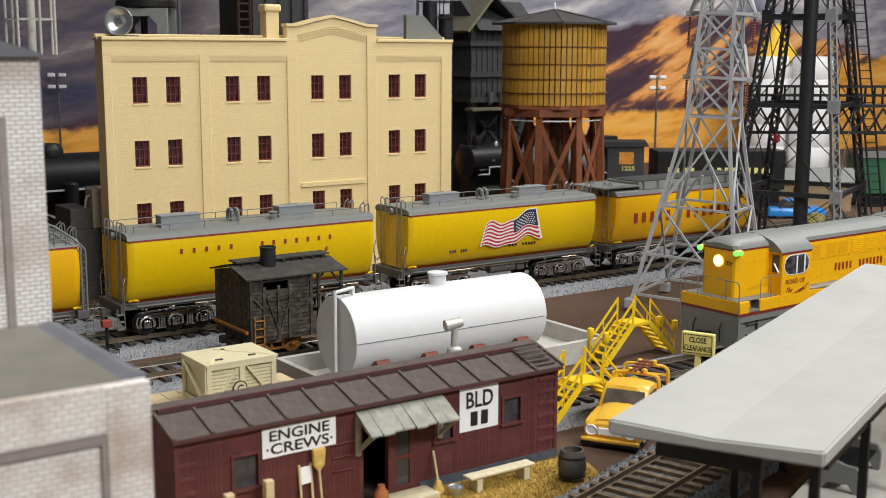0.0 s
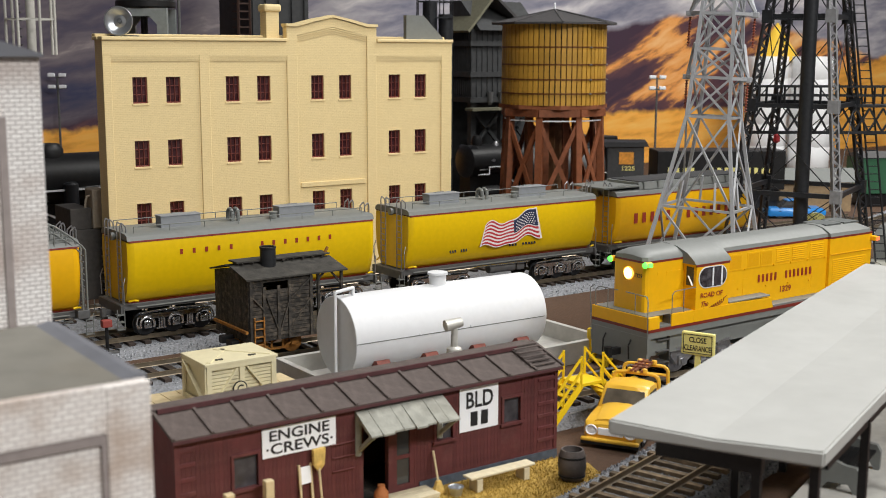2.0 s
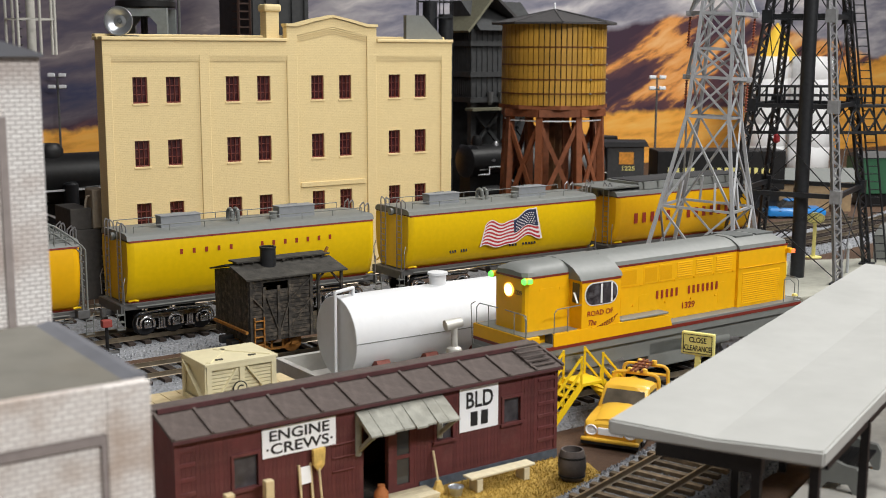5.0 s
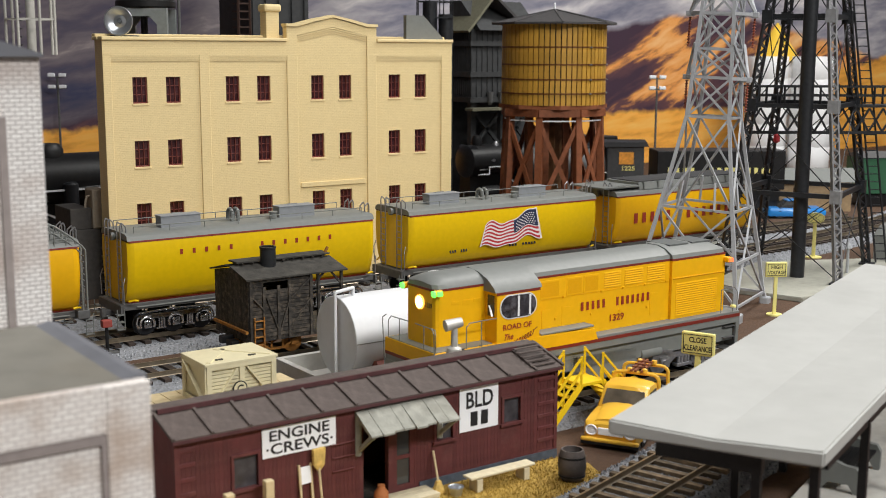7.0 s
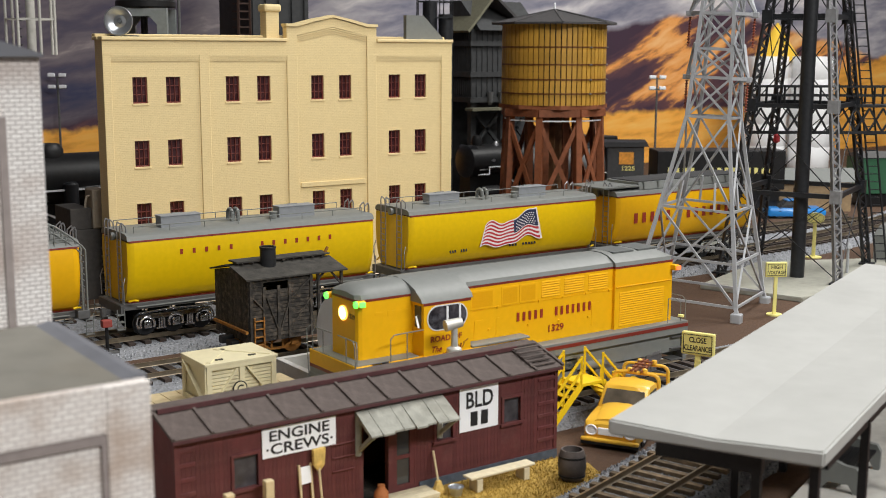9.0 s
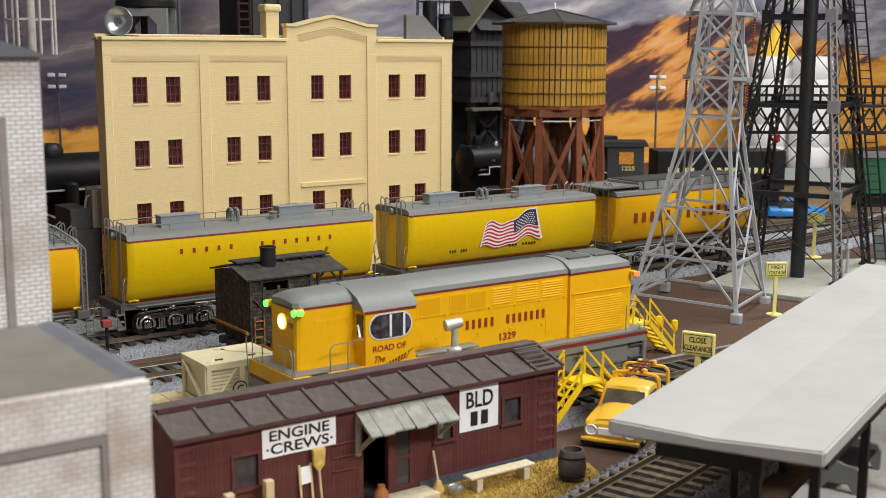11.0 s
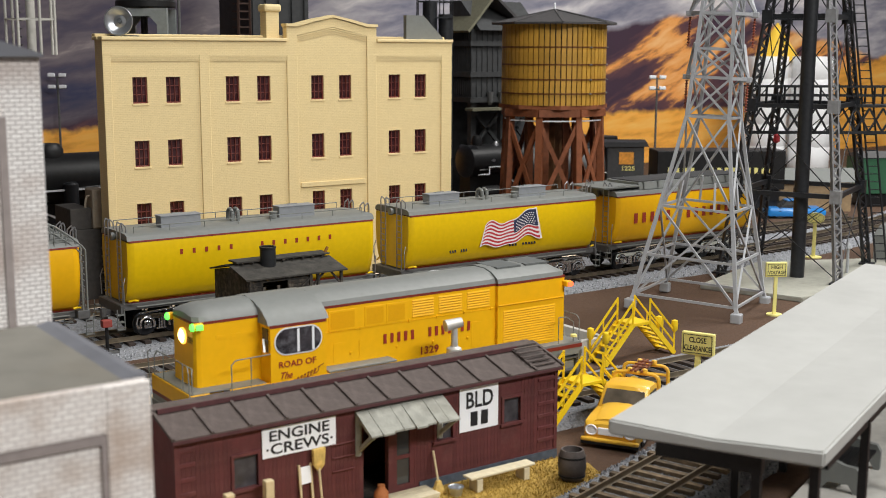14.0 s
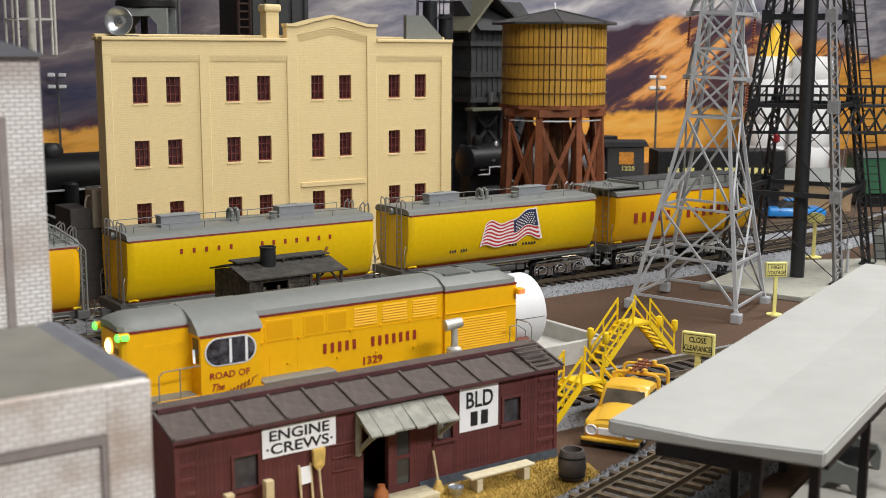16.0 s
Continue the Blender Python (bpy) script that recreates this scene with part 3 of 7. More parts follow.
def locomotive():
    root = thing("diesel_locomotive", "yellow diesel hood locomotive with grey roof and lit headlight", "locomotive", at(36.9, 62.2, 0, 0, 0, 180))
    b, HR, HD = 1.66, 8.55, 4.85
    up, rear = 1.05, -27.2
    # frame and sill
    part("frame", box(B(), rear, up, -2.6, 2.6, 1.9, 3.45, 0.05), M_GREY, root, "grey underframe")
    part("walkway", box(B(), rear, up, -2.88, 2.88, 3.95, 4.15, 0.03), M_GREY, root)
    part("sill", box(B(), rear, up, -2.9, 2.9, 3.28, 3.74), M_GREY, root, "grey side sill")
    part("sill_stripe", box(B(), rear - .01, up + .01, -2.93, 2.93, 3.74, 3.97), M_RED, root, "dark red stripe")
    # yellow front apron with step well at the near and far corners
    ap = B()
    box(ap, -0.05, up + 0.02, -2.94, 2.94, 3.95, 4.85, 0.03)
    box(ap, -3.6, -1.25, -2.94, 2.94, 3.95, 4.85, 0.03)
    box(ap, -1.25, -0.05, -2.1, 2.1, 3.95, 4.85)
    part("front_platform", ap, M_LOCO, root)
    part("platform_deck", box(B(), -3.55, up - 0.05, -2.7, 2.7, 4.85, 4.9), M_GREY, root)
    part("side_apron", prism(B(), [(-3.6, 3.97), (-12.6, 3.97), (-12.3, 4.75), (-7.6, 4.85), (-3.6, 4.85)], 2.6, 2.94, "y"), M_LOCO, root)
    part("side_apron", prism(B(), [(-3.6, 3.97), (-12.6, 3.97), (-12.3, 4.75), (-7.6, 4.85), (-3.6, 4.85)], -2.94, -2.6, "y"), M_LOCO, root)
    part("equipment_box_lid", box(B(), -12.3, -7.55, 1.7, 2.85, 4.85, 5.0, 0.05), M_GREY, root)
    # pilot and steps
    part("pilot", prism(B(), [(-2.8, 1.2), (2.8, 1.2), (2.9, 3.4), (-2.9, 3.4)], up - 0.25, up + 0.05), M_GREY, root)
    part("pilot", prism(B(), [(-2.8, 1.2), (2.8, 1.2), (2.9, 3.4), (-2.9, 3.4)], rear, rear + 0.3), M_GREY, root)
    for s in (-1, 1):
        for x in (-1.2, rear + 0.4):
            st = B()
            for k in range(4):
                box(st, x, x + 1.15, s * 2.35 - 0.5, s * 2.35 + 0.5, 1.3 + 0.85 * k, 1.38 + 0.85 * k)
            box(st, x - 0.06, x, s * 2.35 - 0.5, s * 2.35 + 0.5, 1.1, 4.85 if x > -5 else 3.4)
            part("step_ladder", st, M_DGREY, root)
        hose = tube(B(), [(up + .1, s * 1.3, 3.0), (up + .35, s * 1.3, 2.6), (up + .35, s * 1.35, 1.6)], 0.06)
        part("brake_hose", hose, M_BLACK, root)
    for x, d in ((up, 1), (rear, -1)):
        cp = B()
        box(cp, min(x, x + d * 1.0), max(x, x + d * 1.0), -0.25, 0.25, 1.7, 2.2, 0.05)
        cyl(cp, (x + d * 1.1, 0, 1.6), (x + d * 1.1, 0, 2.35), 0.32, n=10)
        part("coupler", cp, M_BLACK, root, "black knuckle coupler")
    # hoods: body walls with rounded roofs

    def hood_ring(x, hb, hr, top, r=0.28):
        return [(x, -hb, HD - .75), (x, -hb, hr), (x, -hb + 0.12, hr + 0.34), (x, -hb * 0.62, top - 0.12), (x, -hb * 0.25, top), (x, hb * 0.25, top),
                (x, hb * 0.62, top - 0.12), (x, hb - 0.12, hr + 0.34), (x, hb, hr), (x, hb, HD - .75)]

    def hood(name, x0, x1, hb, front_round=0.0):
        wall = B()
        pts = [(x1, -hb), (x0 - front_round, -hb), (x0 - front_round * 0.3, -hb + front_round * 0.3), (x0, -hb + front_round), (x0, hb - front_round), (x0 - front_round * 0.3, hb - front_round * 0.3), (x0 - front_round, hb), (x1, hb)] if front_round else [(x1, -hb), (x0, -hb), (x0, hb), (x1, hb)]
        prism(wall, pts, 4.1, HR, "z")
        h = part(name, wall, M_LOCO, root)
        st = B()
        e = 0.02
        prism(st, [(p[0] + (e if p[0] > (x0 + x1) / 2 else -e), p[1] + (e if p[1] > 0 else -e)) for p in pts], HR - 0.05, HR + 0.10, "z")
        part("roof_stripe", st, M_RED, h, "dark red stripe under the roof edge")
        return h

    hood("nose_hood", 0.25, -4.2, b, 0.32)
    long_hood = hood("long_hood", -7.3, -20.55, 1.86)
    rad = hood("radiator_hood", -20.55, -26.20, 2.12)
    # grey roof in sections
    def roof_ring(x, hb, z, top):
        return [(x, -hb - .03, z), (x, -hb + 0.06, z + 0.28), (x, -hb * 0.66, z + (top - z) * 0.8), (x, -hb * 0.3, top), (x, hb * 0.3, top), (x, hb * 0.66, z + (top - z) * 0.8), (x, hb - 0.06, z + 0.28), (x, hb + .03, z)]
    rf = loft(B(), [roof_ring(0.28, b * 0.8, HR + .1, 9.0), roof_ring(0.0, b, HR + .1, 9.25), roof_ring(-0.7, b, HR + .1, 9.42), roof_ring(-4.2, b, HR + .1, 9.45)])
    part("roof", rf, M_GREY, root, "grey rounded roof", True)
    rf = loft(B(), [roof_ring(-7.3, 1.86, HR + .1, 9.45), roof_ring(-20.55, 1.86, HR + .1, 9.45)])
    part("roof", rf, M_GREY, root, "grey rounded roof", True)
    rf = loft(B(), [roof_ring(-20.55, 2.12, HR + .1, 9.5), roof_ring(-25.20, 2.12, HR + .1, 9.5), roof_ring(-25.90, 2.1, HR + .1, 9.25), roof_ring(-26.25, 1.9, HR + .1, 8.9)])
    part("roof", rf, M_GREY, root, "grey rounded roof", True)
    for k in (-24.6, -22.2):
        part("roof_fan_grille", box(B(), k - 1.0, k + 1.0, -1.15, 1.15, 9.4, 9.515), M_FAN, root)
    # cab with rounded roof that drops lower over its sides
    cab = B()
    c = 2.9
    prism(cab, [(-c, 4.0), (-c, 8.1), (c, 8.1), (c, 4.0)], -7.35, -3.75)
    cabo = part("cab", cab, M_LOCO, root)
    part("roof_stripe", prism(B(), [(-c - .02, 8.02), (-c - .02, 8.2), (-2.2, 8.75), (0, 9.3), (2.2, 8.75), (c + .02, 8.2), (c + .02, 8.02)], -7.37, -3.72), M_RED, cabo)
    ring = [(-c - .03, 8.2), (-c + 0.1, 8.45), (-2.1, 8.98), (-1.1, 9.36), (0, 9.5), (1.1, 9.36), (2.1, 8.98), (c - 0.1, 8.45), (c + .03, 8.2)]
    part("cab_roof", prism(B(), ring, -7.5, -3.6), M_GREY, cabo, "grey cab roof", True)
    prism_yel = prism(B(), [(-c + .02, 8.0), (-c + .02, 8.19), (-2.2, 8.73), (0, 9.28), (2.2, 8.73), (c - .02, 8.19), (c - .02, 8.0)], -7.40, -3.69)
    part("cab_end_panel", prism_yel, M_LOCO, cabo)

    def oval(cx, cz, w, h, n=20):
        r = h / 2
        return [(cx + (w / 2 - r) + r * math.cos(math.pi / 2 - math.pi * i / n), cz + r * math.sin(math.pi / 2 - math.pi * i / n)) for i in range(n + 1)] + \
               [(cx - (w / 2 - r) + r * math.cos(-math.pi / 2 - math.pi * i / n), cz + r * math.sin(-math.pi / 2 - math.pi * i / n)) for i in range(n + 1)]
    for s in (-1, 1):
        wf = part("cab_window", prism(B(), oval(-5.53, 7.17, 3.1, 1.62), s * c, s * (c + 0.03), "y"), M_WHITE, cabo, "oval window with light metal frame")
        part("pane", prism(B(), oval(-5.53, 7.17, 2.92, 1.46), s * (c + 0.03), s * (c + 0.045), "y"), M_CABGLASS, wf)
        for k in (-5.5, -6.46):
            part("window_post", box(B(), k - 0.075, k + 0.075, s * (c + 0.05) - 0.03, s * (c + 0.05) + 0.03, 6.5, 7.85), M_SIGNW, wf)
        part("front_cab_window", box(B(), -3.75, -3.7, s * 2.3 - 0.33, s * 2.3 + 0.33, 6.6, 8.0), M_GLASS, cabo)
        part("window_visor", bar(B(), (-3.4, s * 2.85, 6.7), (-3.65, s * 2.2, 7.3), 0.12, 0.05), M_SIGNW, cabo)
    # headlight, number boards, marker lamps
    part("headlight", lathe(B(), [(0.01, 0.2), (0.25, 0.18), (0.40, 0.08), (0.42, 0.0)], 18), M_LAMP, root, "glowing headlight", at=at(0.27, 0, 7.62, 0, 90, 0))
    # the rim is no lamp: its orange emission imitates the headlight's glare
    part("headlight_rim", cyl(B(), (0.24, 0, 7.62), (0.35, 0, 7.62), 0.47, n=20), M_RIM, root, "headlight rim with orange glare put in as glow")
    for s in (-1, 1):
        mk = part("marker_lamp", cyl(B(), (-0.15, s * (b + 0.12), HR - 0.12), (0.4, s * (b + 0.12), HR - 0.12), 0.22, n=12), M_LOCO, root)
        part("lens", lathe(B(), [(0.23, 0.0), (0.2, 0.12), (0.05, 0.2)], 12), M_GREENL, mk, "glowing green lens", at=at(0.4, s * (b + 0.12), HR - 0.12, 0, 90, 0))
        part("side_lens", box(B(), -0.1, 0.32, s * (b + 0.28), s * (b + 0.4), HR - 0.28, HR + 0.05, 0.05), M_GREENL, mk)
        mr = part("marker_lamp", box(B(), -26.50, -26.00, s * 2.3 - 0.3, s * 2.3 + 0.3, HR - 0.65, HR - 0.25, 0.08), M_LOCO, root)
        part("side_lens", box(B(), -26.55, -26.10, s * 2.6 - 0.06, s * 2.6 + 0.06, HR - 0.62, HR - 0.3, 0.03), M_REDL, mr)
        part("lens", lathe(B(), [(0.2, 0.0), (0.16, 0.1), (0.05, 0.14)], 12), M_REDL, mr, "glowing red lens", at=at(-26.50, s * 2.3, HR - 0.45, 0, -90, 0))
    lettering("number_board", "1329", 0.32, 0.75, M_INK, root, at(0.26, 1.0, 7.55, 90, 0, 90))
    # doors, louvres, latches on the long hood
    for s in (-1, 1):
        e = 1.86
        for x0, x1 in ((-8.1, -10.0), (-10.6, -12.05), (-12.15, -13.6)):
            hp = part("hood_panel", box(B(), x1, x0, s * e - 0.03, s * e + 0.03, 7.05, 8.3, 0.02), M_LOCO, long_hood)
            part("panel_screen", box(B(), x1 + 0.12, x0 - 0.12, s * e - 0.036, s * e + 0.036, 7.17, 8.18), M_MESHY, hp, "fine orange mesh screen")
        for x0, x1 in ((-14.05, -15.65), (-16.05, -17.85), (-18.25, -20.05)):
            lv = B()
            for k in range(7):
                z = 7.2 + k * 0.165
                prism(lv, [(s * e, z), (s * (e + 0.055), z + 0.03), (s * e, z + 0.13)], x1, x0)
            part("louvre", lv, M_LOCO, long_hood)
        for x in (-7.9, -10.3, -13.8, -15.9, -18.05, -20.2):
            part("door_latch", box(B(), x - 0.07, x + 0.07, s * e - 0.1, s * e + 0.1, 6.98, 7.1), M_LOCO, long_hood)
        part("door_ledge", box(B(), -20.5, -7.35, s * e - 0.03, s * e + 0.03, 7.0, 7.04), M_LOCO, long_hood)
        for x0, x1 in ((-8.4, -9.2), (-10.2, -11.0), (-18.6, -19.4)):
            part("hood_panel", box(B(), x1, x0, s * e - 0.02, s * e + 0.02, 4.7, 6.3), M_LOCO, long_hood)
        for x, z in ((-9.6, 5.6), (-12.9, 5.5), (-15.6, 5.45), (-18.3, 5.35)):
            part("door_latch", box(B(), x - 0.07, x + 0.07, s * e - 0.08, s * e + 0.08, z - .05, z + .05), M_LOCO, long_hood)
        lv = B()
        for k in range(15):
            z = 4.35 + k * 0.165
            prism(lv, [(s * 2.12, z), (s * 2.175, z + 0.03), (s * 2.12, z + 0.14)], -25.40, -21.0)
        part("louvre", lv, M_LOCO, rad)
        part("grab_iron", tube(B(), [(-20.6, s * 2.2, 7.2), (-26.10, s * 2.2, 7.2)], 0.04), M_LOCO, rad)
        for k in range(3):
            part("nose_panel", box(B(), -1.6 - k * 0.9, -1.0 - k * 0.9, s * b - 0.02, s * b + 0.02, 7.55 - 0.1 * (k % 2), 7.75), M_LOCO, root)
        # company name and slogan
        m = at(-15.2, s * (e + 0.035), 6.13, 90, 0, 180 if s > 0 else 0)
        letter_bars("company_name", (5, 7), 0.6, 6.85, M_LETRED, long_hood, m, 0.42)
        lettering("road_number", "1329", 0.50, 1.35, M_LETRED, long_hood, at(-15.35, s * (e + 0.03), 4.99, 90, 0, 180 if s > 0 else 0), label="dark red numerals")
        lettering("slogan", "ROAD OF", 0.38, 2.4, M_LETRED, cabo, at(-5.45, s * (c + 0.01), 5.85, 90, 0, 180 if s > 0 else 0), label="dark red lettering")
        lettering("slogan", "The", 0.40, 0.75, M_LETRED, cabo, at(-4.75, s * (c + 0.01), 5.2, 90, 0, 180 if s > 0 else 0), shear=0.4)
        sc = B()
        pen = []
        for k in range(180):
            u = k / 179
            loop = 0.36 if k < 24 else 0.17
            dz = loop * math.sin(k * 0.4)
            pen.append((-4.25 - 2.55 * u - 0.09 * math.cos(k * 0.4) - 0.4 * dz, s * (c + 0.015), 4.4 + 0.85 * u + dz))
        pen.append((-7.15, s * (c + 0.015), 5.55))
        tube(sc, pen, 0.026, 4)
        part("script_lettering", sc, M_RED, cabo)
    # railings
    for s in (-1, 1):
        handrail(root, [(up - .1, s * 2.7, 4.9), (up - .1, s * 2.7, 6.0), (up - .2, s * 2.5, 6.3), (up - .15, s * 0.4, 6.35)])
        handrail(root, [(-1.35, s * 2.85, 4.0), (-1.35, s * 2.85, 6.25), (-1.6, s * 2.85, 6.5), (-3.75, s * 2.85, 6.55)])
        handrail(root, [(-2.55, s * 2.85, 4.85), (-2.55, s * 2.85, 6.5)])
        handrail(root, [(up - .12, s * 1.4, 4.9), (up - .12, s * 1.4, 6.35)])
        handrail(root, [(rear + .1, s * 2.7, 4.1), (rear + .1, s * 2.7, 5.6), (rear + .2, s * 2.5, 5.9), (rear + .2, s * 1.2, 5.9), (rear + .2, s * 1.2, 4.1)])
        handrail(root, [(-26.50, s * 2.8, 4.1), (-26.50, s * 2.8, 5.5), (-25.90, s * 2.8, 5.9), (-25.2, s * 2.8, 5.95), (-25.2, s * 2.8, 4.1)])
        handrail(root, [(up + .05, s * 2.9, 2.2), (up + .2, s * 2.95, 6.2), (up + .1, s * 2.6, 6.45)])
    # fuel tank, air tanks, bell
    part("fuel_tank", box(B(), -16.8, -10.6, -2.6, 2.6, 0.9, 2.9, 0.12), M_GREY, root, "grey fuel tank")
    part("air_tank", cyl(B(), (-17.2, 2.3, 2.1), (-19.2, 2.3, 2.1), 0.42, n=14), M_GREY, root, smooth=True)
    part("bell_lamp", lathe(B(), [(0.01, 0.2), (0.22, 0.15), (0.24, 0)], 12), M_SIGN, root, at=at(-26.50, 2.85, 4.5))
    # two four-wheel trucks
    for cx in (-5.2, -21.9):
        for s in (-1, 1):
            tf = B()
            y = s * 2.15
            prism(tf, [(cx - 3.3, 1.55), (cx - 2.6, 0.75), (cx - 1.7, 0.8), (cx - 0.9, 1.3), (cx + 0.9, 1.3), (cx + 1.7, 0.8), (cx + 2.6, 0.75), (cx + 3.3, 1.55), (cx + 3.2, 1.95), (cx + 1.0, 1.75), (cx - 1.0, 1.75), (cx - 3.2, 1.95)], y - 0.2, y + 0.2, "y")
            for k in (-0.5, -0.17, 0.17, 0.5):
                cyl(tf, (cx + k, y + s * 0.1, 0.75), (cx + k, y + s * 0.1, 1.5), 0.13, n=8)
            box(tf, cx - 0.8, cx + 0.8, y - 0.25, y + 0.3, 0.55, 0.78, 0.04)
            for k in (-2.15, 2.15):
                box(tf, cx + k - 0.45, cx + k + 0.45, y - 0.15, y + 0.42, 0.7, 1.5, 0.08)
                cyl(tf, (cx + k, y + s * 0.3, 1.06), (cx + k, y + s * 0.55, 1.06), 0.3, n=12)
                bar(tf, (cx + k * 0.7, y + s * 0.35, 1.9), (cx + k * 1.35, y + s * 0.35, 2.1), 0.22)
            part("truck_sideframe", tf, M_SILVER, root, "silver truck sideframe", True)
        part("truck_bolster", box(B(), cx - 0.9, cx + 0.9, -2.0, 2.0, 1.1, 1.9), M_DGREY, root)
        for k in (-2.15, 2.15):
            w = piece("wheelset", LOCO_WS, root, at(cx + k, 0, 1.06))
            LOCO_WHEELS.append((w, cx + k))
    return root


# pale patches in this glass are painted reflections and interior glimpses
M_CABGLASS = mat("cab_window_glass", (0.035, 0.033, 0.04), 0.05, vary=0.6, scale=90, bump=0, dirt_sheen=(0.20, 0.20, 0.23), dirt_sheen_amount=0.6, dirt_sheen_scale=130)
M_MESHY = mat("orange_mesh_screen", (0.78, 0.385, 0.004), 0.5, vary=0.04, scale=1500, bump=0.3, spec=0.2)
M_RIM = glow("headlight_glare_glow", (1.0, 0.55, 0.10), 1.6)
M_FAN = mat("fan_grille_grey", (0.12, 0.13, 0.128), 0.5, vary=0.1)
LOCO_WS = wheelset_mesh(0.97)
LOCO = locomotive()


# ---------------------------------------------------------------- tenders
def lerp_ring(x, pts):
    return [(x, y, z) for y, z in pts]


def tender(x0, L, label, decal, y=95.55, rz=0.0, deck=True, paint=None):
    paint = paint or M_TEND
    root = thing("water_tender", label, "rail car", at(x0, y, 0, 0, 0, rz), "yellow tenders")
    half = [(1.9, 2.98), (2.35, 3.3), (2.72, 3.95), (3.0, 4.9), (3.14, 6.0), (3.15, 7.0), (3.08, 7.85), (3.04, 8.08)]
    ring = [(-a, z) for a, z in half] + [(a, z) for a, z in half[::-1]]
    body = part("body", loft(B(), [lerp_ring(0.9, ring), lerp_ring(L - 0.9, ring)]), paint, root, smooth=True)
    ends = [(-a * 0.92, z) for a, z in half] + [(a * 0.92, z) for a, z in half[::-1]]
    for a, b in ((0.9, 0.35), (L - 0.9, L - 0.35)):
        part("end_sheet", loft(B(), [lerp_ring(a, ring), lerp_ring((a + b) / 2, [(u * 0.985, v) for u, v in ring]), lerp_ring(b, ends)]), paint, root, smooth=True)
    part("roof_stripe", prism(B(), [(-3.07, 8.06), (-3.05, 8.2), (3.05, 8.2), (3.07, 8.06)], 0.5, L - 0.5), M_RED, root, "dark red stripe")
    part("bottom_stripe", prism(B(), [(-2.03, 2.88), (-2.07, 2.98), (2.07, 2.98), (2.03, 2.88)], 0.6, L - 0.6), M_RED, root)
    top = [(-3.04, 8.2), (-2.9, 8.55), (-2.55, 8.72), (0, 8.8), (2.55, 8.72), (2.9, 8.55), (3.04, 8.2)]
    part("tank_deck", prism(B(), top, 0.35, L - 0.35), M_GREY, root, "grey tank deck", True)
    # frame and running gear
    part("frame", box(B(), -0.2, L + 0.2, -2.3, 2.3, 2.35, 2.9, 0.04), M_DGREY, root, "dark grey underframe")
    part("side_pipe", tube(B(), [(1.2, -2.45, 2.6), (L - 1.2, -2.45, 2.6)], 0.07), M_GREY, root)
    part("side_pipe", tube(B(), [(7.5, -2.5, 2.2), (9, -2.55, 2.4), (L - 9, -2.55, 2.35)], 0.06), M_CHROME, root)
    for s in (-1, 1):
        eb = B()
        box(eb, -0.25 if s < 0 else L, 0.0 if s < 0 else L + 0.25, -2.6, 2.6, 2.1, 2.85)
        part("end_beam", eb, M_DGREY, root)
        cx = -0.3 if s < 0 else L + 0.3
        cp = B()
        box(cp, cx - 0.5, cx + 0.5, -0.22, 0.22, 1.75, 2.15, 0.04)
        cyl(cp, (cx + s * 0.5, 0, 1.6), (cx + s * 0.5, 0, 2.3), 0.26, n=10)
        part("coupler", cp, M_DGREY, root)
        for t in (-1, 1):
            st = B()
            for k in range(3):
                box(st, cx - 0.3, cx + 0.3, t * 2.5 - 0.3, t * 2.5 + 0.3, 0.9 + 0.6 * k, 0.97 + 0.6 * k)
            for q in (-0.3, 0.3):
                bar(st, (cx + q, t * 2.75, 0.85), (cx + q, t * 2.75, 2.6), 0.06)
            part("step", st, M_GREY, root)
    for cx in (4.6, L - 4.6):
        for s in (-1, 1):
            fr = B()
            y0 = s * 2.1
            prism(fr, [(cx - 3.4, 1.55), (cx - 3.2, 1.8), (cx + 3.2, 1.8), (cx + 3.4, 1.55), (cx + 2.0, 1.42), (cx - 2.0, 1.42)], y0 - 0.12, y0 + 0.12, "y")
            for k in (-2.5, 0, 2.5):
                arc = [(cx + k + 0.62 * math.cos(a), y0 + s * 0.12, 1.0 + 0.62 * math.sin(a)) for a in [math.pi * (i / 10 * 1.3 - 0.15) for i in range(11)]]
                tube(fr, arc, 0.13, 8)
                box(fr, cx + k - 0.34, cx + k + 0.34, y0 + min(0, s * 0.35), y0 + max(0, s * 0.35), 0.68, 1.35, 0.08)
                cyl(fr, (cx + k, y0 + s * 0.35, 1.02), (cx + k, y0 + s * 0.52, 1.02), 0.27, 0.2, 14)
                cyl(fr, (cx + k, y0 + s * 0.52, 1.02), (cx + k, y0 + s * 0.58, 1.02), 0.09, n=8)
            for k in (-1.25, 1.25):
                for q in (-0.22, 0.0, 0.22):
                    cyl(fr, (cx + k + q, y0 + s * 0.14, 0.62), (cx + k + q, y0 + s * 0.14, 1.42), 0.085, n=8)
                box(fr, cx + k - 0.45, cx + k + 0.45, y0 - 0.12, y0 + 0.26, 0.5, 0.64, 0.03)
                box(fr, cx + k - 0.4, cx + k + 0.4, y0 - 0.1, y0 + 0.22, 1.4, 1.52, 0.03)
            tube(fr, [(cx - 3.2, y0 + s * 0.28, 2.02), (cx - 0.5, y0 + s * 0.28, 2.14), (cx + 3.2, y0 + s * 0.28, 2.02)], 0.07)
            for k in (-3.3, 3.3):
                tube(fr, [(cx + k, y0 + s * 0.1, 1.6), (cx + k * 1.05, y0 + s * 0.2, 1.1), (cx + k * 1.0, y0 + s * 0.2, 0.7)], 0.08)
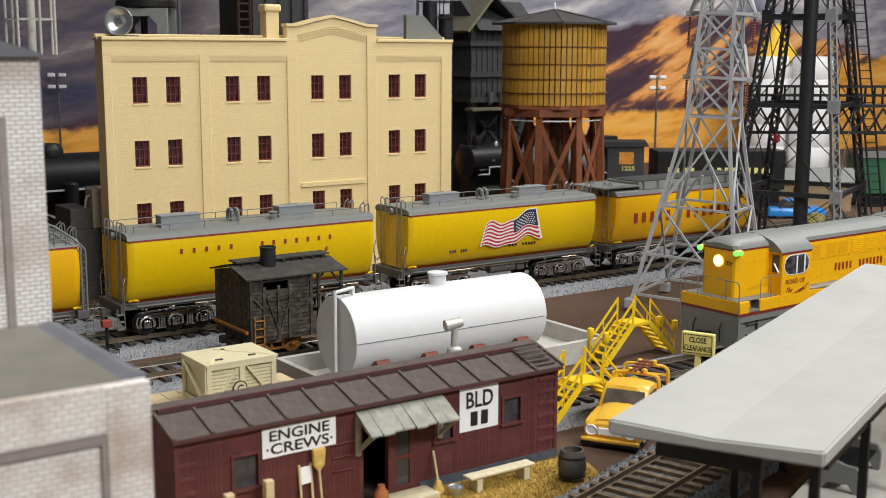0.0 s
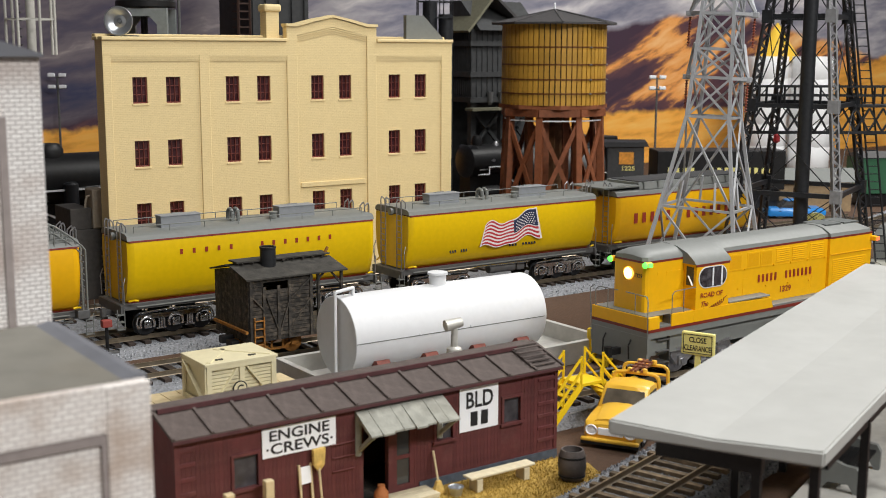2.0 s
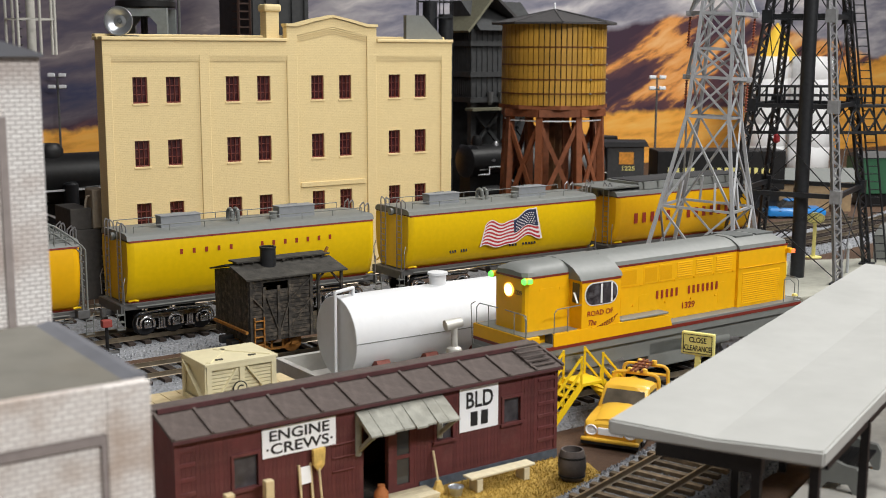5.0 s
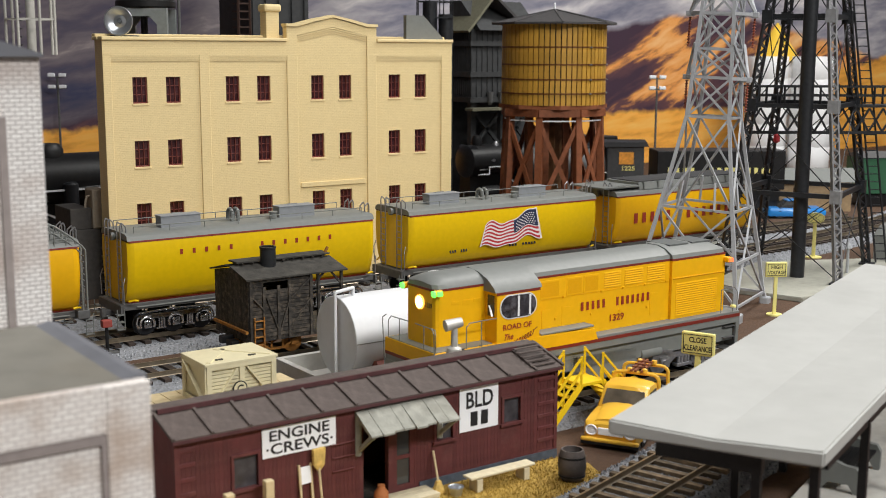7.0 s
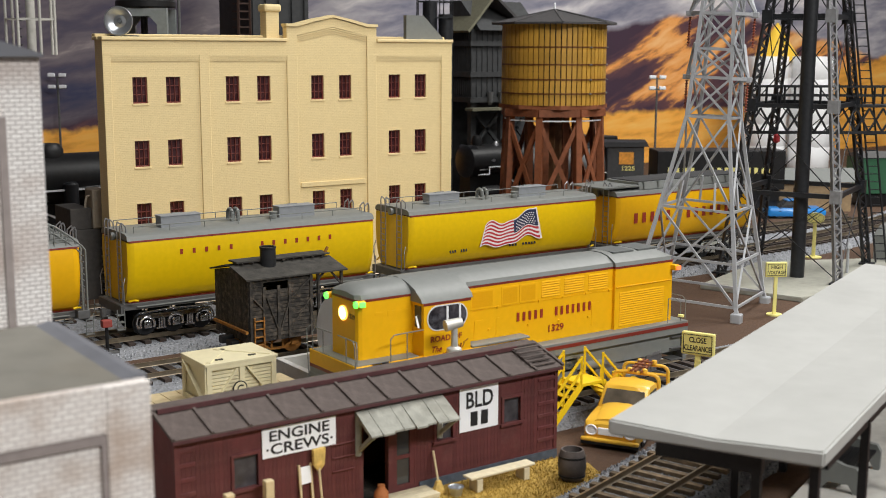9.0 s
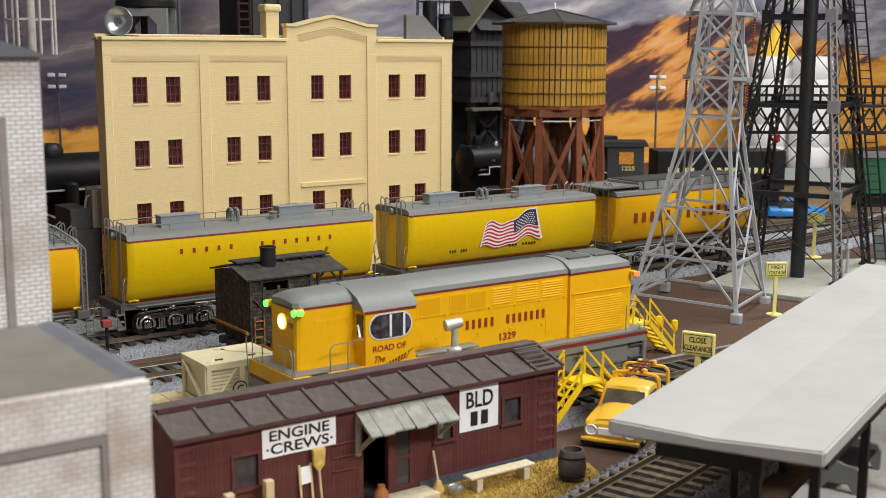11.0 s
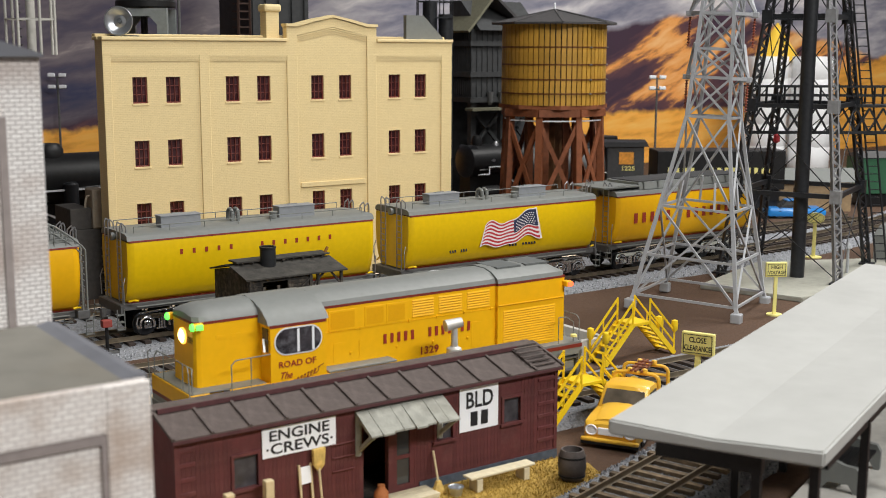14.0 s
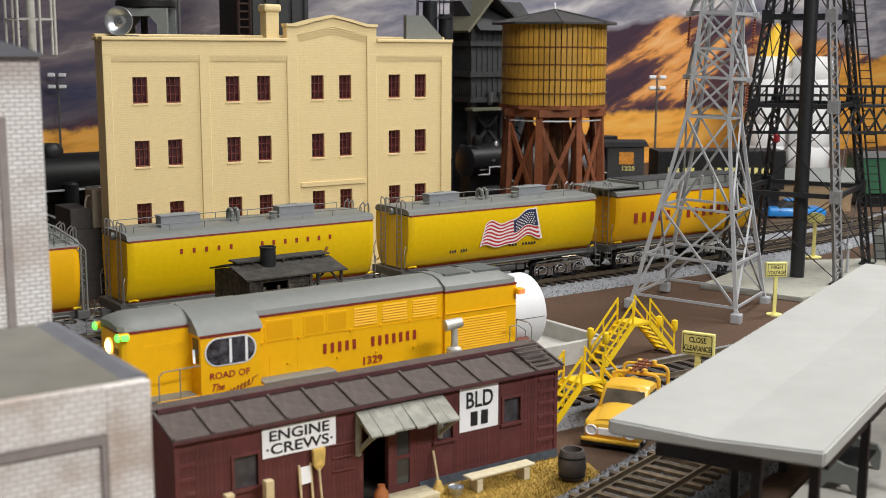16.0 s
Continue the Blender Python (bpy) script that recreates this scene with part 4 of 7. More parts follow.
            part("truck_sideframe", fr, M_CHROME, root, "bright chrome truck sideframe", True)
        for k in (-2.5, 0, 2.5):
            piece("wheelset", TENDER_WS, root, at(cx + k, 0, 0.98))
    part("air_tank", cyl(B(), (L / 2 - 1.6, -1.9, 1.9), (L / 2 + 1.6, -1.9, 1.9), 0.45, n=14), M_DGREY, root, smooth=True)
    part("brake_cylinder", box(B(), L / 2 + 1.9, L / 2 + 2.9, -2.2, -1.4, 1.5, 2.3, 0.08), M_DGREY, root)
    # deck fittings
    if deck:
        for cx in (5.9, 17.0):
            hb = part("deck_hatch", box(B(), cx - 1.8, cx + 1.8, -0.95, 0.25, 8.72, 9.72, 0.05), M_HATCH, root, "grey rectangular tank hatch")
            part("hatch_lid", box(B(), cx - 1.86, cx + 1.86, -1.0, 0.3, 9.66, 9.78, 0.03), M_HATCH, hb)
            part("hatch_latch", cyl(B(), (cx - 0.5, 0, 9.74), (cx + 0.5, 0, 9.74), 0.12, n=8), M_GREY, hb)
        vent = B()
        for k in (0, 0.55):
            tube(vent, [(10.8 + k, -0.6, 8.7), (10.8 + k, -0.6, 9.35)] + [(10.8 + k, -0.6 + 0.45 - 0.45 * math.cos(a), 9.35 + 0.45 * math.sin(a)) for a in [math.pi * i / 6 for i in range(7)]] + [(10.8 + k, 0.3, 8.9)], 0.17, 9)
        part("vent_pipe", vent, M_GREY, root, "grey gooseneck vents", True)
        for cx in (14.5,):
            lp = lathe(B(), [(0.32, 8.8), (0.32, 9.3), (0.4, 9.32), (0.4, 9.42), (0.05, 9.46)], 14, (cx, -1.1))
            part("deck_valve", lp, M_GREY, root, smooth=True)
    for s in (-1, 1):
        rl = B()
        tube(rl, [(1.2, s * 2.3, 9.25), (L - 1.2, s * 2.3, 9.25)], 0.04)
        for k in range(8):
            x = 1.2 + (L - 2.4) * k / 7
            cyl(rl, (x, s * 2.3, 8.65), (x, s * 2.3, 9.25), 0.035, n=6)
        part("deck_rail", rl, M_GREY, root)
    # end ladders with curled grab rails
    for e, d in ((0.2, -1), (L - 0.2, 1)):
        for yy in ((-1.9, -1.1), (0.9, 1.7)):
            ld = B()
            for q in yy:
                tube(ld, [(e + 0.5 * -d, q, 8.7), (e + 0.45 * -d, q, 9.3), (e + 0.1 * -d, q, 9.6), (e, q, 9.3), (e, q, 5.5), (e, q, 2.9)], 0.06)
            for k in range(10):
                cyl(ld, (e, yy[0], 3.2 + 0.55 * k), (e, yy[1], 3.2 + 0.55 * k), 0.04, n=6)
            part("end_ladder", ld, M_SILVER, root, "grey end ladder with curled rails", True)
        part("end_lamp", lathe(B(), [(0.05, 0.25), (0.32, 0.22), (0.35, 0.0), (0.2, -0.3)], 14), M_GREY, root, at=at(e, -0.2, 8.3, 0, 90 * d, 0), smooth=True)
        for s in (-1, 1):
            gi = tube(B(), [(e - 0.2 * d, s * 2.75, 3.2), (e - 0.6 * d, s * 3.05, 3.3), (e - 0.9 * d, s * 3.1, 3.25)], 0.09)
            part("corner_grab", gi, M_TEND, root)
            hp = tube(B(), [(e, s * 2.6, 5.2), (e + 0.2 * d, s * 2.7, 4.6), (e + 0.15 * d, s * 2.65, 3.0)], 0.05)
            part("hand_grab", hp, M_SILVER, root)
    yb = -3.175
    if decal == "name":
        letter_bars("company_name", (5, 7), 0.42, 15.3, M_LETRED, body, at(12.0, yb, 7.0, 90, 0, 0), 0.22)
        letter_bars("car_mark", (3, 3), 0.3, 2.2, M_INK, body, at(9.5, -2.84, 4.2, 72, 0, 0), 0.6)
    elif decal == "flag":
        flag(body, yb)
        letter_bars("car_mark", (3, 3), 0.28, 2.2, M_INK, body, at(6.2, -2.87, 4.3, 74, 0, 0), 0.6)
        letter_bars("name_mark", (3, 5), 0.25, 3.6, M_INK, body, at(14.2, -2.87, 4.3, 74, 0, 0), 0.6)
    elif decal == "big":
        part("coal_bunker", prism(B(), [(-2.75, 8.7), (-2.5, 9.45), (2.5, 9.45), (2.75, 8.7)], 4.0, L - 0.8), M_GREY, root, "grey coal bunker sides")
        part("coal_load", box(B(), 4.4, L - 1.2, -2.2, 2.2, 9.3, 9.55), M_COAL, root, "black coal load")
        part("bunker_deck", box(B(), -1.2, 4.2, -2.7, 2.7, 9.0, 9.18, 0.03), M_GREY, root)
        for k in range(8):
            part("bunker_rib", box(B(), 4.6 + k * 2.2, 4.75 + k * 2.2, -2.8, 2.8, 8.75, 9.48), M_GREY, root)
        letter_bars("company_name", (5, 7), 1.1, 17.0, M_LETRED, body, at(11.0, yb, 5.7, 90, 0, 0), 0.42)
    return root


def flag(parent, y):
    """A waving striped flag, as thin wavy bands on the tender's side."""
    N = 20
    x0, x1 = 9.4, 15.6

    def wave(u):
        return 0.28 * math.sin(u * 9.2 + 0.5) + 0.16 * math.sin(u * 17.0)

    def pt(u, v):
        x = x0 + (x1 - x0) * u + 0.9 * (1 - v) * (0.9 * u - 0.15) - 0.5 * (1 - v) * (1 - u)
        top = 6.55 + 1.35 * u * u + wave(u) * (1 - 0.5 * u)
        bot = 4.35 + 0.75 * u + wave(u + 0.05) * 0.9
        return x, bot + (top - bot) * v

    def band(name, v0, v1, u0, u1, m, off):
        bm = B()
        vs = []
        for i in range(N + 1):
            u = u0 + (u1 - u0) * i / N
            row = []
            for v in (v0, v1):
                x, z = pt(u, v)
                row.append((bm.verts.new((x, y - off, z)), bm.verts.new((x, y - off + 0.02, z))))
            vs.append(row)
        for a, b in zip(vs, vs[1:]):
            bm.faces.new((a[0][0], b[0][0], b[1][0], a[1][0]))
            bm.faces.new((a[0][1], a[1][1], b[1][1], b[0][1]))
        return part(name, bm, m, parent)
    band("flag_border", -0.045, 1.045, -0.02, 1.03, M_FLAGW, 0.01)
    for k in range(13):
        band("flag_stripe", k / 13, (k + 1) / 13, 0, 1, M_FLAGR if k % 2 == 0 else M_FLAGW, 0.02)
    band("flag_canton", 5.5 / 13, 1.0, 0.55, 1.0, M_FLAGB, 0.035)
    st = B()
    for i in range(8):
        for j in range(6):
            x, z = pt(0.6 + 0.37 * (i + 0.5 * (j % 2)) / 8, 0.5 + 0.46 * j / 6)
            cyl(st, (x, y - 0.06, z), (x, y - 0.03, z), 0.075, n=5)
    part("flag_stars", st, M_FLAGW, parent)


M_HATCH = mat("hatch_blue_grey", (0.25, 0.265, 0.285), 0.5, vary=0.06, bump=0.03)
TENDER_WS = wheelset_mesh(0.95, material=M_STEELBLK)
tender(34.0, 24.2, "yellow water tender with grey deck and bright chrome trucks", "name")
tender(61.4, 24.4, "yellow water tender with a waving flag and chrome trucks", "flag")
tender(88.0, 22.6, "orange-yellow coal tender with large company lettering", "big", rz=0.6, deck=False, paint=M_LOCO)
tender(6.2, 24.6, "yellow tender end with grey railings beside the buildings", "plain", deck=False, paint=M_LOCO)


def coal_tender_railing():
    """Railings and brackets on the tender end that shows beside the grey building."""
    root = thing("tender_railing", "grey sloped hand railing on the end platform of a tender", "railing", at(30.5, 95.55, 8.6))
    for y in (-2.95, -1.9, 1.8):
        r = tube(B(), [(-5.5, y, 2.1), (-2.0, y, 1.37), (-0.9, y, 0.55), (0.2, y, -0.45), (0.42, y, -0.75), (0.42, y, -5.6)], 0.075)
        tube(r, [(-5.5, y, 1.5), (-2.0, y, 0.75), (-0.9, y, -0.05), (0.0, y, -0.9), (0.05, y, -5.6)], 0.06)
        tube(r, [(-2.0, y, 0.2), (-1.0, y, 0.2), (-0.6, y, 0.3)], 0.05)
        for x, z in ((-4.0, 1.8), (-2.0, 1.37), (-1.1, 0.7), (-0.35, 0.05)):
            cyl(r, (x, y, -0.75), (x, y, z), 0.055, n=6)
        part("hand_rail", r, M_GREY, root, smooth=True)
    lad = B()
    for k in range(9):
        cyl(lad, (0.25, -2.95, -1.2 - 0.5 * k), (0.25, -1.9, -1.2 - 0.5 * k), 0.05, n=6)
    part("ladder_rungs", lad, M_GREY, root)
    part("end_beam", box(B(), -0.4, 0.6, -3.0, 2.6, -6.3, -5.6, 0.05), M_DGREY, root)


coal_tender_railing()


# ---------------------------------------------------------------- white storage tank in its basin
def storage_tank():
    root = thing("storage_tank", "white cylindrical storage tank with pipe, lying in a concrete basin", "tank", at(42.85, 73.85, 2.9, 0, 0, -0.9))
    R, L = 3.0, 17.45
    rings = []
    n = 40
    for x, r in ((0, R * 0.985), (0.04, R), (L - 0.2, R), (L - 0.06, R * 0.985), (L, R * 0.95)):
        rings.append([(x, r * math.cos(2 * math.pi * i / n), r * math.sin(2 * math.pi * i / n)) for i in range(n)])
    part("shell", loft(B(), rings), M_WHITE, root, smooth=True)
    seam = B()
    for s in (-1, 1):
        box(seam, 0.02, L - 0.3, s * R - 0.02, s * R + 0.02, -0.03, 0.03)
    part("seam", seam, M_GREY, root)
    part("manway", lathe(B(), [(0.66, 0), (0.66, 0.85), (0.78, 0.88), (0.78, 1.05), (0.1, 1.12)], 22), M_WHITE, root, at=at(8.95, 0, R - 0.15), smooth=True)
    pipe = tube(B(), [(-0.55, -0.9, -2.6), (-0.55, -0.9, 3.55)], 0.13, 12)
    tube(pipe, [(-0.55, -0.9, 3.5), (1.35, -0.2, 3.55)], 0.13, 12)
    tube(pipe, [(1.35, -0.2, 3.6), (1.35, -0.2, 2.8)], 0.13, 12)
    part("filler_pipe", pipe, M_WHITE, root, smooth=True)
    for x in (2.2, 6.4, 10.8, 15.0):
        sd = B()
        prism(sd, [(-3.2, -3.7), (-3.2, -1.75), (-2.95, -1.45), (-2.66, -1.5), (-1.6, -2.6), (0, -3.0), (1.6, -2.6), (2.66, -1.5), (2.95, -1.45), (3.2, -1.75), (3.2, -3.7)], x - 0.55, x + 0.55)
        part("saddle", sd, M_RUSTRED, root, "rust-red tank saddle")
    for x in (5.4, 10.0):
        part("bolt", cyl(B(), (x, -R, 0.12), (x, -R - 0.12, 0.12), 0.09, n=8), M_WHITE, root)
    bs = thing("concrete_basin", "pale grey concrete containment basin under the tank", "basin", at(0, 0, 0))
    part("basin_floor", box(B(), 40.9, 65.5, 70.1, 78.4, GROUND, -0.75), M_CONC, bs)
    for q in ((40.4, 66.0, 69.6, 70.1), (40.4, 66.0, 78.4, 78.9)):
        part("basin_wall", box(B(), *q, GROUND, 0.6, 0.04), M_CONC, bs)
    for q in ((40.4, 40.9, 70.1, 78.4), (65.5, 66.0, 70.1, 78.4)):
        part("basin_wall", box(B(), *q, GROUND, 0.6, 0.04), M_CONC, bs)


M_RUSTRED = mat("red_lead", (0.20, 0.055, 0.04), 0.7, vary=0.2, bump=0.2)
storage_tank()


# ---------------------------------------------------------------- cream crate on its loading platform
def crate():
    pl = thing("loading_platform", "low tan plank loading platform beside the track", "platform", at(0, 0, 0))
    for k in range(14):
        x = 22.0 + k * 1.12
        part("plank", box(B(), x, x + 1.06, 66.4, 72.6, 1.05, 1.3), M_BOARD, pl)
    for x in (22.4, 30, 36.6):
        for y in (66.8, 72):
            part("post", box(B(), x, x + 0.5, y, y + 0.5, GROUND, 1.05), M_BOARD, pl)
    root = thing("shipping_crate", "cream slatted shipping crate with diagonal braces and round mark", "crate", at(29.85, 67.6, 1.3))
    W, D, H = 4.85, 3.6, 2.75
    part("core", box(B(), 0.1, W - 0.1, 0.1, D - 0.1, 0, H - 0.08), M_CRATE, root)
    n = 12
    me = mesh_of(box(B(), 0, W, 0, 0.1, 0.0, H / n * 0.8), "slat", M_CRATE)
    for k in range(n):
        piece("slat", me, root, at(0, 0, k * H / n + 0.03))
    for x in (0, W - 0.35, W / 2 - 0.17):
        part("batten", box(B(), x, x + 0.34, -0.1, 0.0, 0, H), M_CRATE, root)
    for z in (0, H - 0.34):
        part("batten", box(B(), 0, W, -0.11, 0.0, z, z + 0.34), M_CRATE, root)
    for s in (-1, 1):
        part("brace", bar(B(), (W / 2 + s * 0.35, -0.05, H - 0.4), (W / 2 + s * (W / 2 - 0.5), -0.05, 0.3), 0.1, 0.3, (0, 1, 0)), M_CRATE, root)
    part("lid", box(B(), -0.12, W + 0.12, -0.12, D + 0.12, H - 0.08, H + 0.1, 0.03), M_CRATE, root)
    for s in (-1, 1):
        part("lid_brace", bar(B(), (W / 2 + s * 2.2, 0.2, H + 0.12), (W / 2 - s * 0.4, D - 0.3, H + 0.12), 0.3, 0.06), M_CRATE, root)
    mk = B()
    for k in (0.9, 3.2):
        box(mk, k, k + 0.5, 0.5, 0.65, H + 0.1, H + 0.17)
    part("stencil_marks", mk, M_INK, root)
    dsc = part("round_mark", cyl(B(), (W / 2 - 0.2, -0.16, 1.0), (W / 2 - 0.2, -0.12, 1.0), 0.5, n=24), M_INK, root)
    part("round_mark_field", cyl(B(), (W / 2 - 0.2, -0.17, 1.0), (W / 2 - 0.2, -0.13, 1.0), 0.43, n=24), M_CRATE, dsc)
    lettering("round_mark_letter", "C", 0.5, 0.45, M_INK, dsc, at(W / 2 - 0.2, -0.175, 1.0, 90, 0, 0))
    for s in (0.5,):
        part("end_batten", box(B(), -0.1, 0.0, 0, 0.34, 0, H), M_CRATE, root)
        part("end_batten", box(B(), -0.1, 0.0, D - 0.34, D, 0, H), M_CRATE, root)
        part("end_batten", box(B(), -0.11, 0.0, 0.34, D - 0.34, H - 0.34, H), M_CRATE, root)
        part("end_batten", box(B(), -0.11, 0.0, 0.34, D - 0.34, 0, 0.34), M_CRATE, root)
        part("end_brace", bar(B(), (-0.05, 0.3, 0.3), (-0.05, D - 0.3, H - 0.3), 0.3, 0.1, (0, 1, 0)), M_CRATE, root)


crate()


# ---------------------------------------------------------------- crew shed made from a box car body
def crew_shed():
    X0, X1, Y0, Y1, ZE, ZR = 21.8, 46.25, 53.3, 58.3, 4.75, 5.65
    root = thing("crew_shed", "dark oxide-red box car body used as a crew shed, grey roof", "shed", at(0, 0, 0))
    dx0, dx1, dz = 32.55, 35.9, 3.3
    win = ((24.85, 26.2, 1.5, 3.2), (37.35, 38.5, 1.7, 2.75), (42.2, 43.45, 1.85, 3.35))
    wall = B()
    # near wall cut for the door and three windows
    xs = [X0, 24.85, 26.2, dx0, dx1, 37.35, 38.5, 42.2, 43.45, X1]
    for i in range(0, 10, 2):
        box(wall, xs[i], xs[i + 1], Y0, Y0 + 0.3, -1.0, ZE)
    for a, b, z0, z1 in win:
        box(wall, a, b, Y0, Y0 + 0.3, -1.0, z0)
        box(wall, a, b, Y0, Y0 + 0.3, z1, ZE)
    box(wall, dx0, dx1, Y0, Y0 + 0.3, dz, ZE)
    box(wall, X0, X1, Y1 - 0.3, Y1, -1.0, ZE)
    for a, b in ((X0, X0 + 0.3), (X1 - 0.3, X1)):
        prism(wall, [(Y0 + .3, -1.0), (Y0 + .3, ZE), ((Y0 + Y1) / 2, ZR - 0.1), (Y1 - .3, ZE), (Y1 - .3, -1.0)], a, b)
    part("wall", wall, M_SHED, root)
    part("shed_floor", box(B(), X0 + .3, X1 - .3, Y0 + .3, Y1 - .3, -1.0, -0.8), M_CARWOOD, root)
    # upright siding boards
    bme = mesh_of(box(B(), 0, 0.238, -0.014, 0.0, 0, ZE + 0.95), "siding_board", M_SHEDB)
    x = X0 + 0.02
    while x < X1 - 0.3:
        if not any(a - 0.24 < x < b for a, b, _, _ in win) and not dx0 - 0.24 < x < dx1:
            piece("siding_board", bme, root, at(x, Y0, -1.0))
        x += 0.25
    for a, b, z0, z1 in win:
        w = part("window_frame", box(B(), a - 0.15, b + 0.15, Y0 - 0.12, Y0 + 0.05, z1, z1 + 0.16), M_SHED, root)
        part("jamb", box(B(), a - 0.15, a, Y0 - 0.12, Y0 + 0.05, z0, z1), M_SHED, w)
        part("jamb", box(B(), b, b + 0.15, Y0 - 0.12, Y0 + 0.05, z0, z1), M_SHED, w)
        part("window_sill", box(B(), a - 0.25, b + 0.25, Y0 - 0.2, Y0 + 0.05, z0 - 0.16, z0), M_SHED, w)
        part("pane", box(B(), a, b, Y0 + 0.12, Y0 + 0.15, z0, z1), M_DUSTY, w, "dusty window pane")
    part("foundation", box(B(), 36.2, X1 + 0.12, Y0 - 0.1, Y0 - 0.04, -1.0, -0.45), M_BLUEBASE, root, "blue-grey painted base board")
    # door: open dark doorway on one side, glazed door leaf on the other
    part("door_post", box(B(), 34.15, 34.45, Y0 - 0.05, Y0 + 0.3, -1.0, dz), M_SHED, root)
    dr = B()
    box(dr, 34.45, 34.75, Y0 + 0.02, Y0 + 0.2, -1.0, dz)
    box(dr, 35.6, 35.9, Y0 + 0.02, Y0 + 0.2, -1.0, dz)
    for z0, z1 in ((-1.0, -0.4), (1.1, 1.3), (dz - 0.3, dz)):
        box(dr, 34.75, 35.6, Y0 + 0.02, Y0 + 0.2, z0, z1)
    d = part("screen_door", dr, M_SHED, root, "dark red glazed screen door")
    part("pane", box(B(), 34.75, 35.6, Y0 + 0.1, Y0 + 0.14, -0.4, dz - 0.3), M_GLASS, d)
    # roof panels with raised ribs and red edges
    ym = (Y0 + Y1) / 2
    sl = math.degrees(math.atan2(ZR - ZE - 0.05, ym - Y0 + 0.35))
    k, n = 0, 12
    pw = (X1 - X0 + 0.5) / n
    w = (ym - Y0 + 0.35) / math.cos(radians(sl))
    pme = mesh_of(box(B(), 0.03, pw - 0.03, 0, w, 0, 0.09), "roof_panel", M_ROOF)
    rme = mesh_of(box(B(), -0.09, 0.09, 0, w, 0, 0.2, 0.03), "roof_rib", M_ROOF)
    for i in range(n):
        piece("roof_panel", pme, root, at(X0 - 0.25 + i * pw, Y0 - 0.35, ZE - 0.02, sl))
        piece("roof_panel", pme, root, at(X0 - 0.25 + (i + 1) * pw, Y1 + 0.35, ZE - 0.02, sl, 0, 180))
    for i in range(n + 1):
        piece("roof_rib", rme, root, at(X0 - 0.25 + i * pw, Y0 - 0.35, ZE, sl))
        piece("roof_rib", rme, root, at(X0 - 0.25 + i * pw, Y1 + 0.35, ZE, sl, 0, 180))
    part("eave_board", box(B(), X0 - 0.28, X1 + 0.28, Y0 - 0.38, Y0 - 0.1, ZE - 0.2, ZE, 0.03), M_ROOFRED, root)
    part("eave_board", box(B(), X0 - 0.28, X1 + 0.28, Y1 + 0.12, Y1 + 0.4, ZE - 0.28, ZE, 0.03), M_ROOFRED, root)
    part("ridge_edge", box(B(), X0 - 0.1, X1 - 1.5, ym - 0.62, ym - 0.5, ZR - 0.1, ZR + 0.14), M_ROOFRED, root)
    part("running_board", box(B(), X0 - 0.3, X1 + 0.1, ym - 0.48, ym + 0.5, ZR + 0.02, ZR + 0.14, 0.03), M_ROOF, root, "grey plank roof walk")
    lat = B()
    for i in range(5):
        q = bar(lat, (X1 - 2.0, Y0 + 0.0 + i * 0.4, ZE + 0.28 + i * 0.17), (X1 - 0.1, Y0 + i * 0.4, ZE + 0.28 + i * 0.17), 0.2, 0.08)
    part("lateral_walk", lat, M_ROOF, root)
    # corner ribs, grab irons
    for i in range(7):
        part("corner_strap", box(B(), X1 - 1.4, X1 + 0.06, Y0 - 0.07, Y0, -0.6 + i * 0.76, -0.36 + i * 0.76, 0.03), M_SHED, root)
        part("corner_strap", box(B(), X0 - 0.06, X0 + 1.0, Y0 - 0.06, Y0, -0.6 + i * 0.76, -0.36 + i * 0.76, 0.03), M_SHED, root)
    for i in range(3):
        part("grab_iron", tube(B(), [(30.6, Y0 - 0.06, 1.3 + i * 0.75), (30.6, Y0 - 0.16, 1.3 + i * 0.75), (31.9, Y0 - 0.16, 1.3 + i * 0.75), (31.9, Y0 - 0.06, 1.3 + i * 0.75)], 0.04), M_SHED, root)
    part("end_corner_post", box(B(), X1 - 0.15, X1 + 0.1, Y0 - 0.08, Y0 + 0.2, -1.0, ZE), M_SHED, root)
    part("end_corner_post", box(B(), X0 - 0.1, X0 + 0.15, Y0 - 0.08, Y0 + 0.2, -1.0, ZE), M_SHED, root)
    # awning over the door
    y_in, y_out, zi, zo = Y0 - 0.05, Y0 - 1.75, 4.35, 3.35
    an = part("awning_beam", bar(B(), (32.0, y_in - 0.1, zi - 0.12), (37.75, y_in - 0.1, zi - 0.12), 0.2), M_WOODW, root, "weathered grey plank awning")
    for i in range(8):
        x = 32.0 + i * 0.72
        j = random.uniform(-0.12, 0.12)
        part("awning_plank", loft(B(), [[(x, y_in, zi), (x + 0.705, y_in, zi), (x + 0.705, y_in, zi + 0.1), (x, y_in, zi + 0.1)],
                                        [(x, y_out + j, zo), (x + 0.705, y_out + j, zo), (x + 0.705, y_out + j, zo + 0.1), (x, y_out + j, zo + 0.1)]]), M_WOODW, an)
    for x in (32.2, 37.6):
        br = B()
        bar(br, (x, Y0 - 0.1, 4.2), (x, Y0 - 0.1, 1.9), 0.28)
        bar(br, (x, Y0 - 0.15, 2.2), (x, y_out + 0.3, zo - 0.1), 0.2)
        bar(br, (x, Y0 - 0.1, zi - 0.2), (x, y_out + 0.1, zo - 0.1), 0.2)
        part("awning_bracket", br, M_WOODW, an)
    # sign boards
    sg = part("sign_board", box(B(), 26.45, 30.8, Y0 - 0.1, Y0 - 0.05, 2.82, 4.4, 0.01), M_SIGNW, root, "white sign with black lettering")
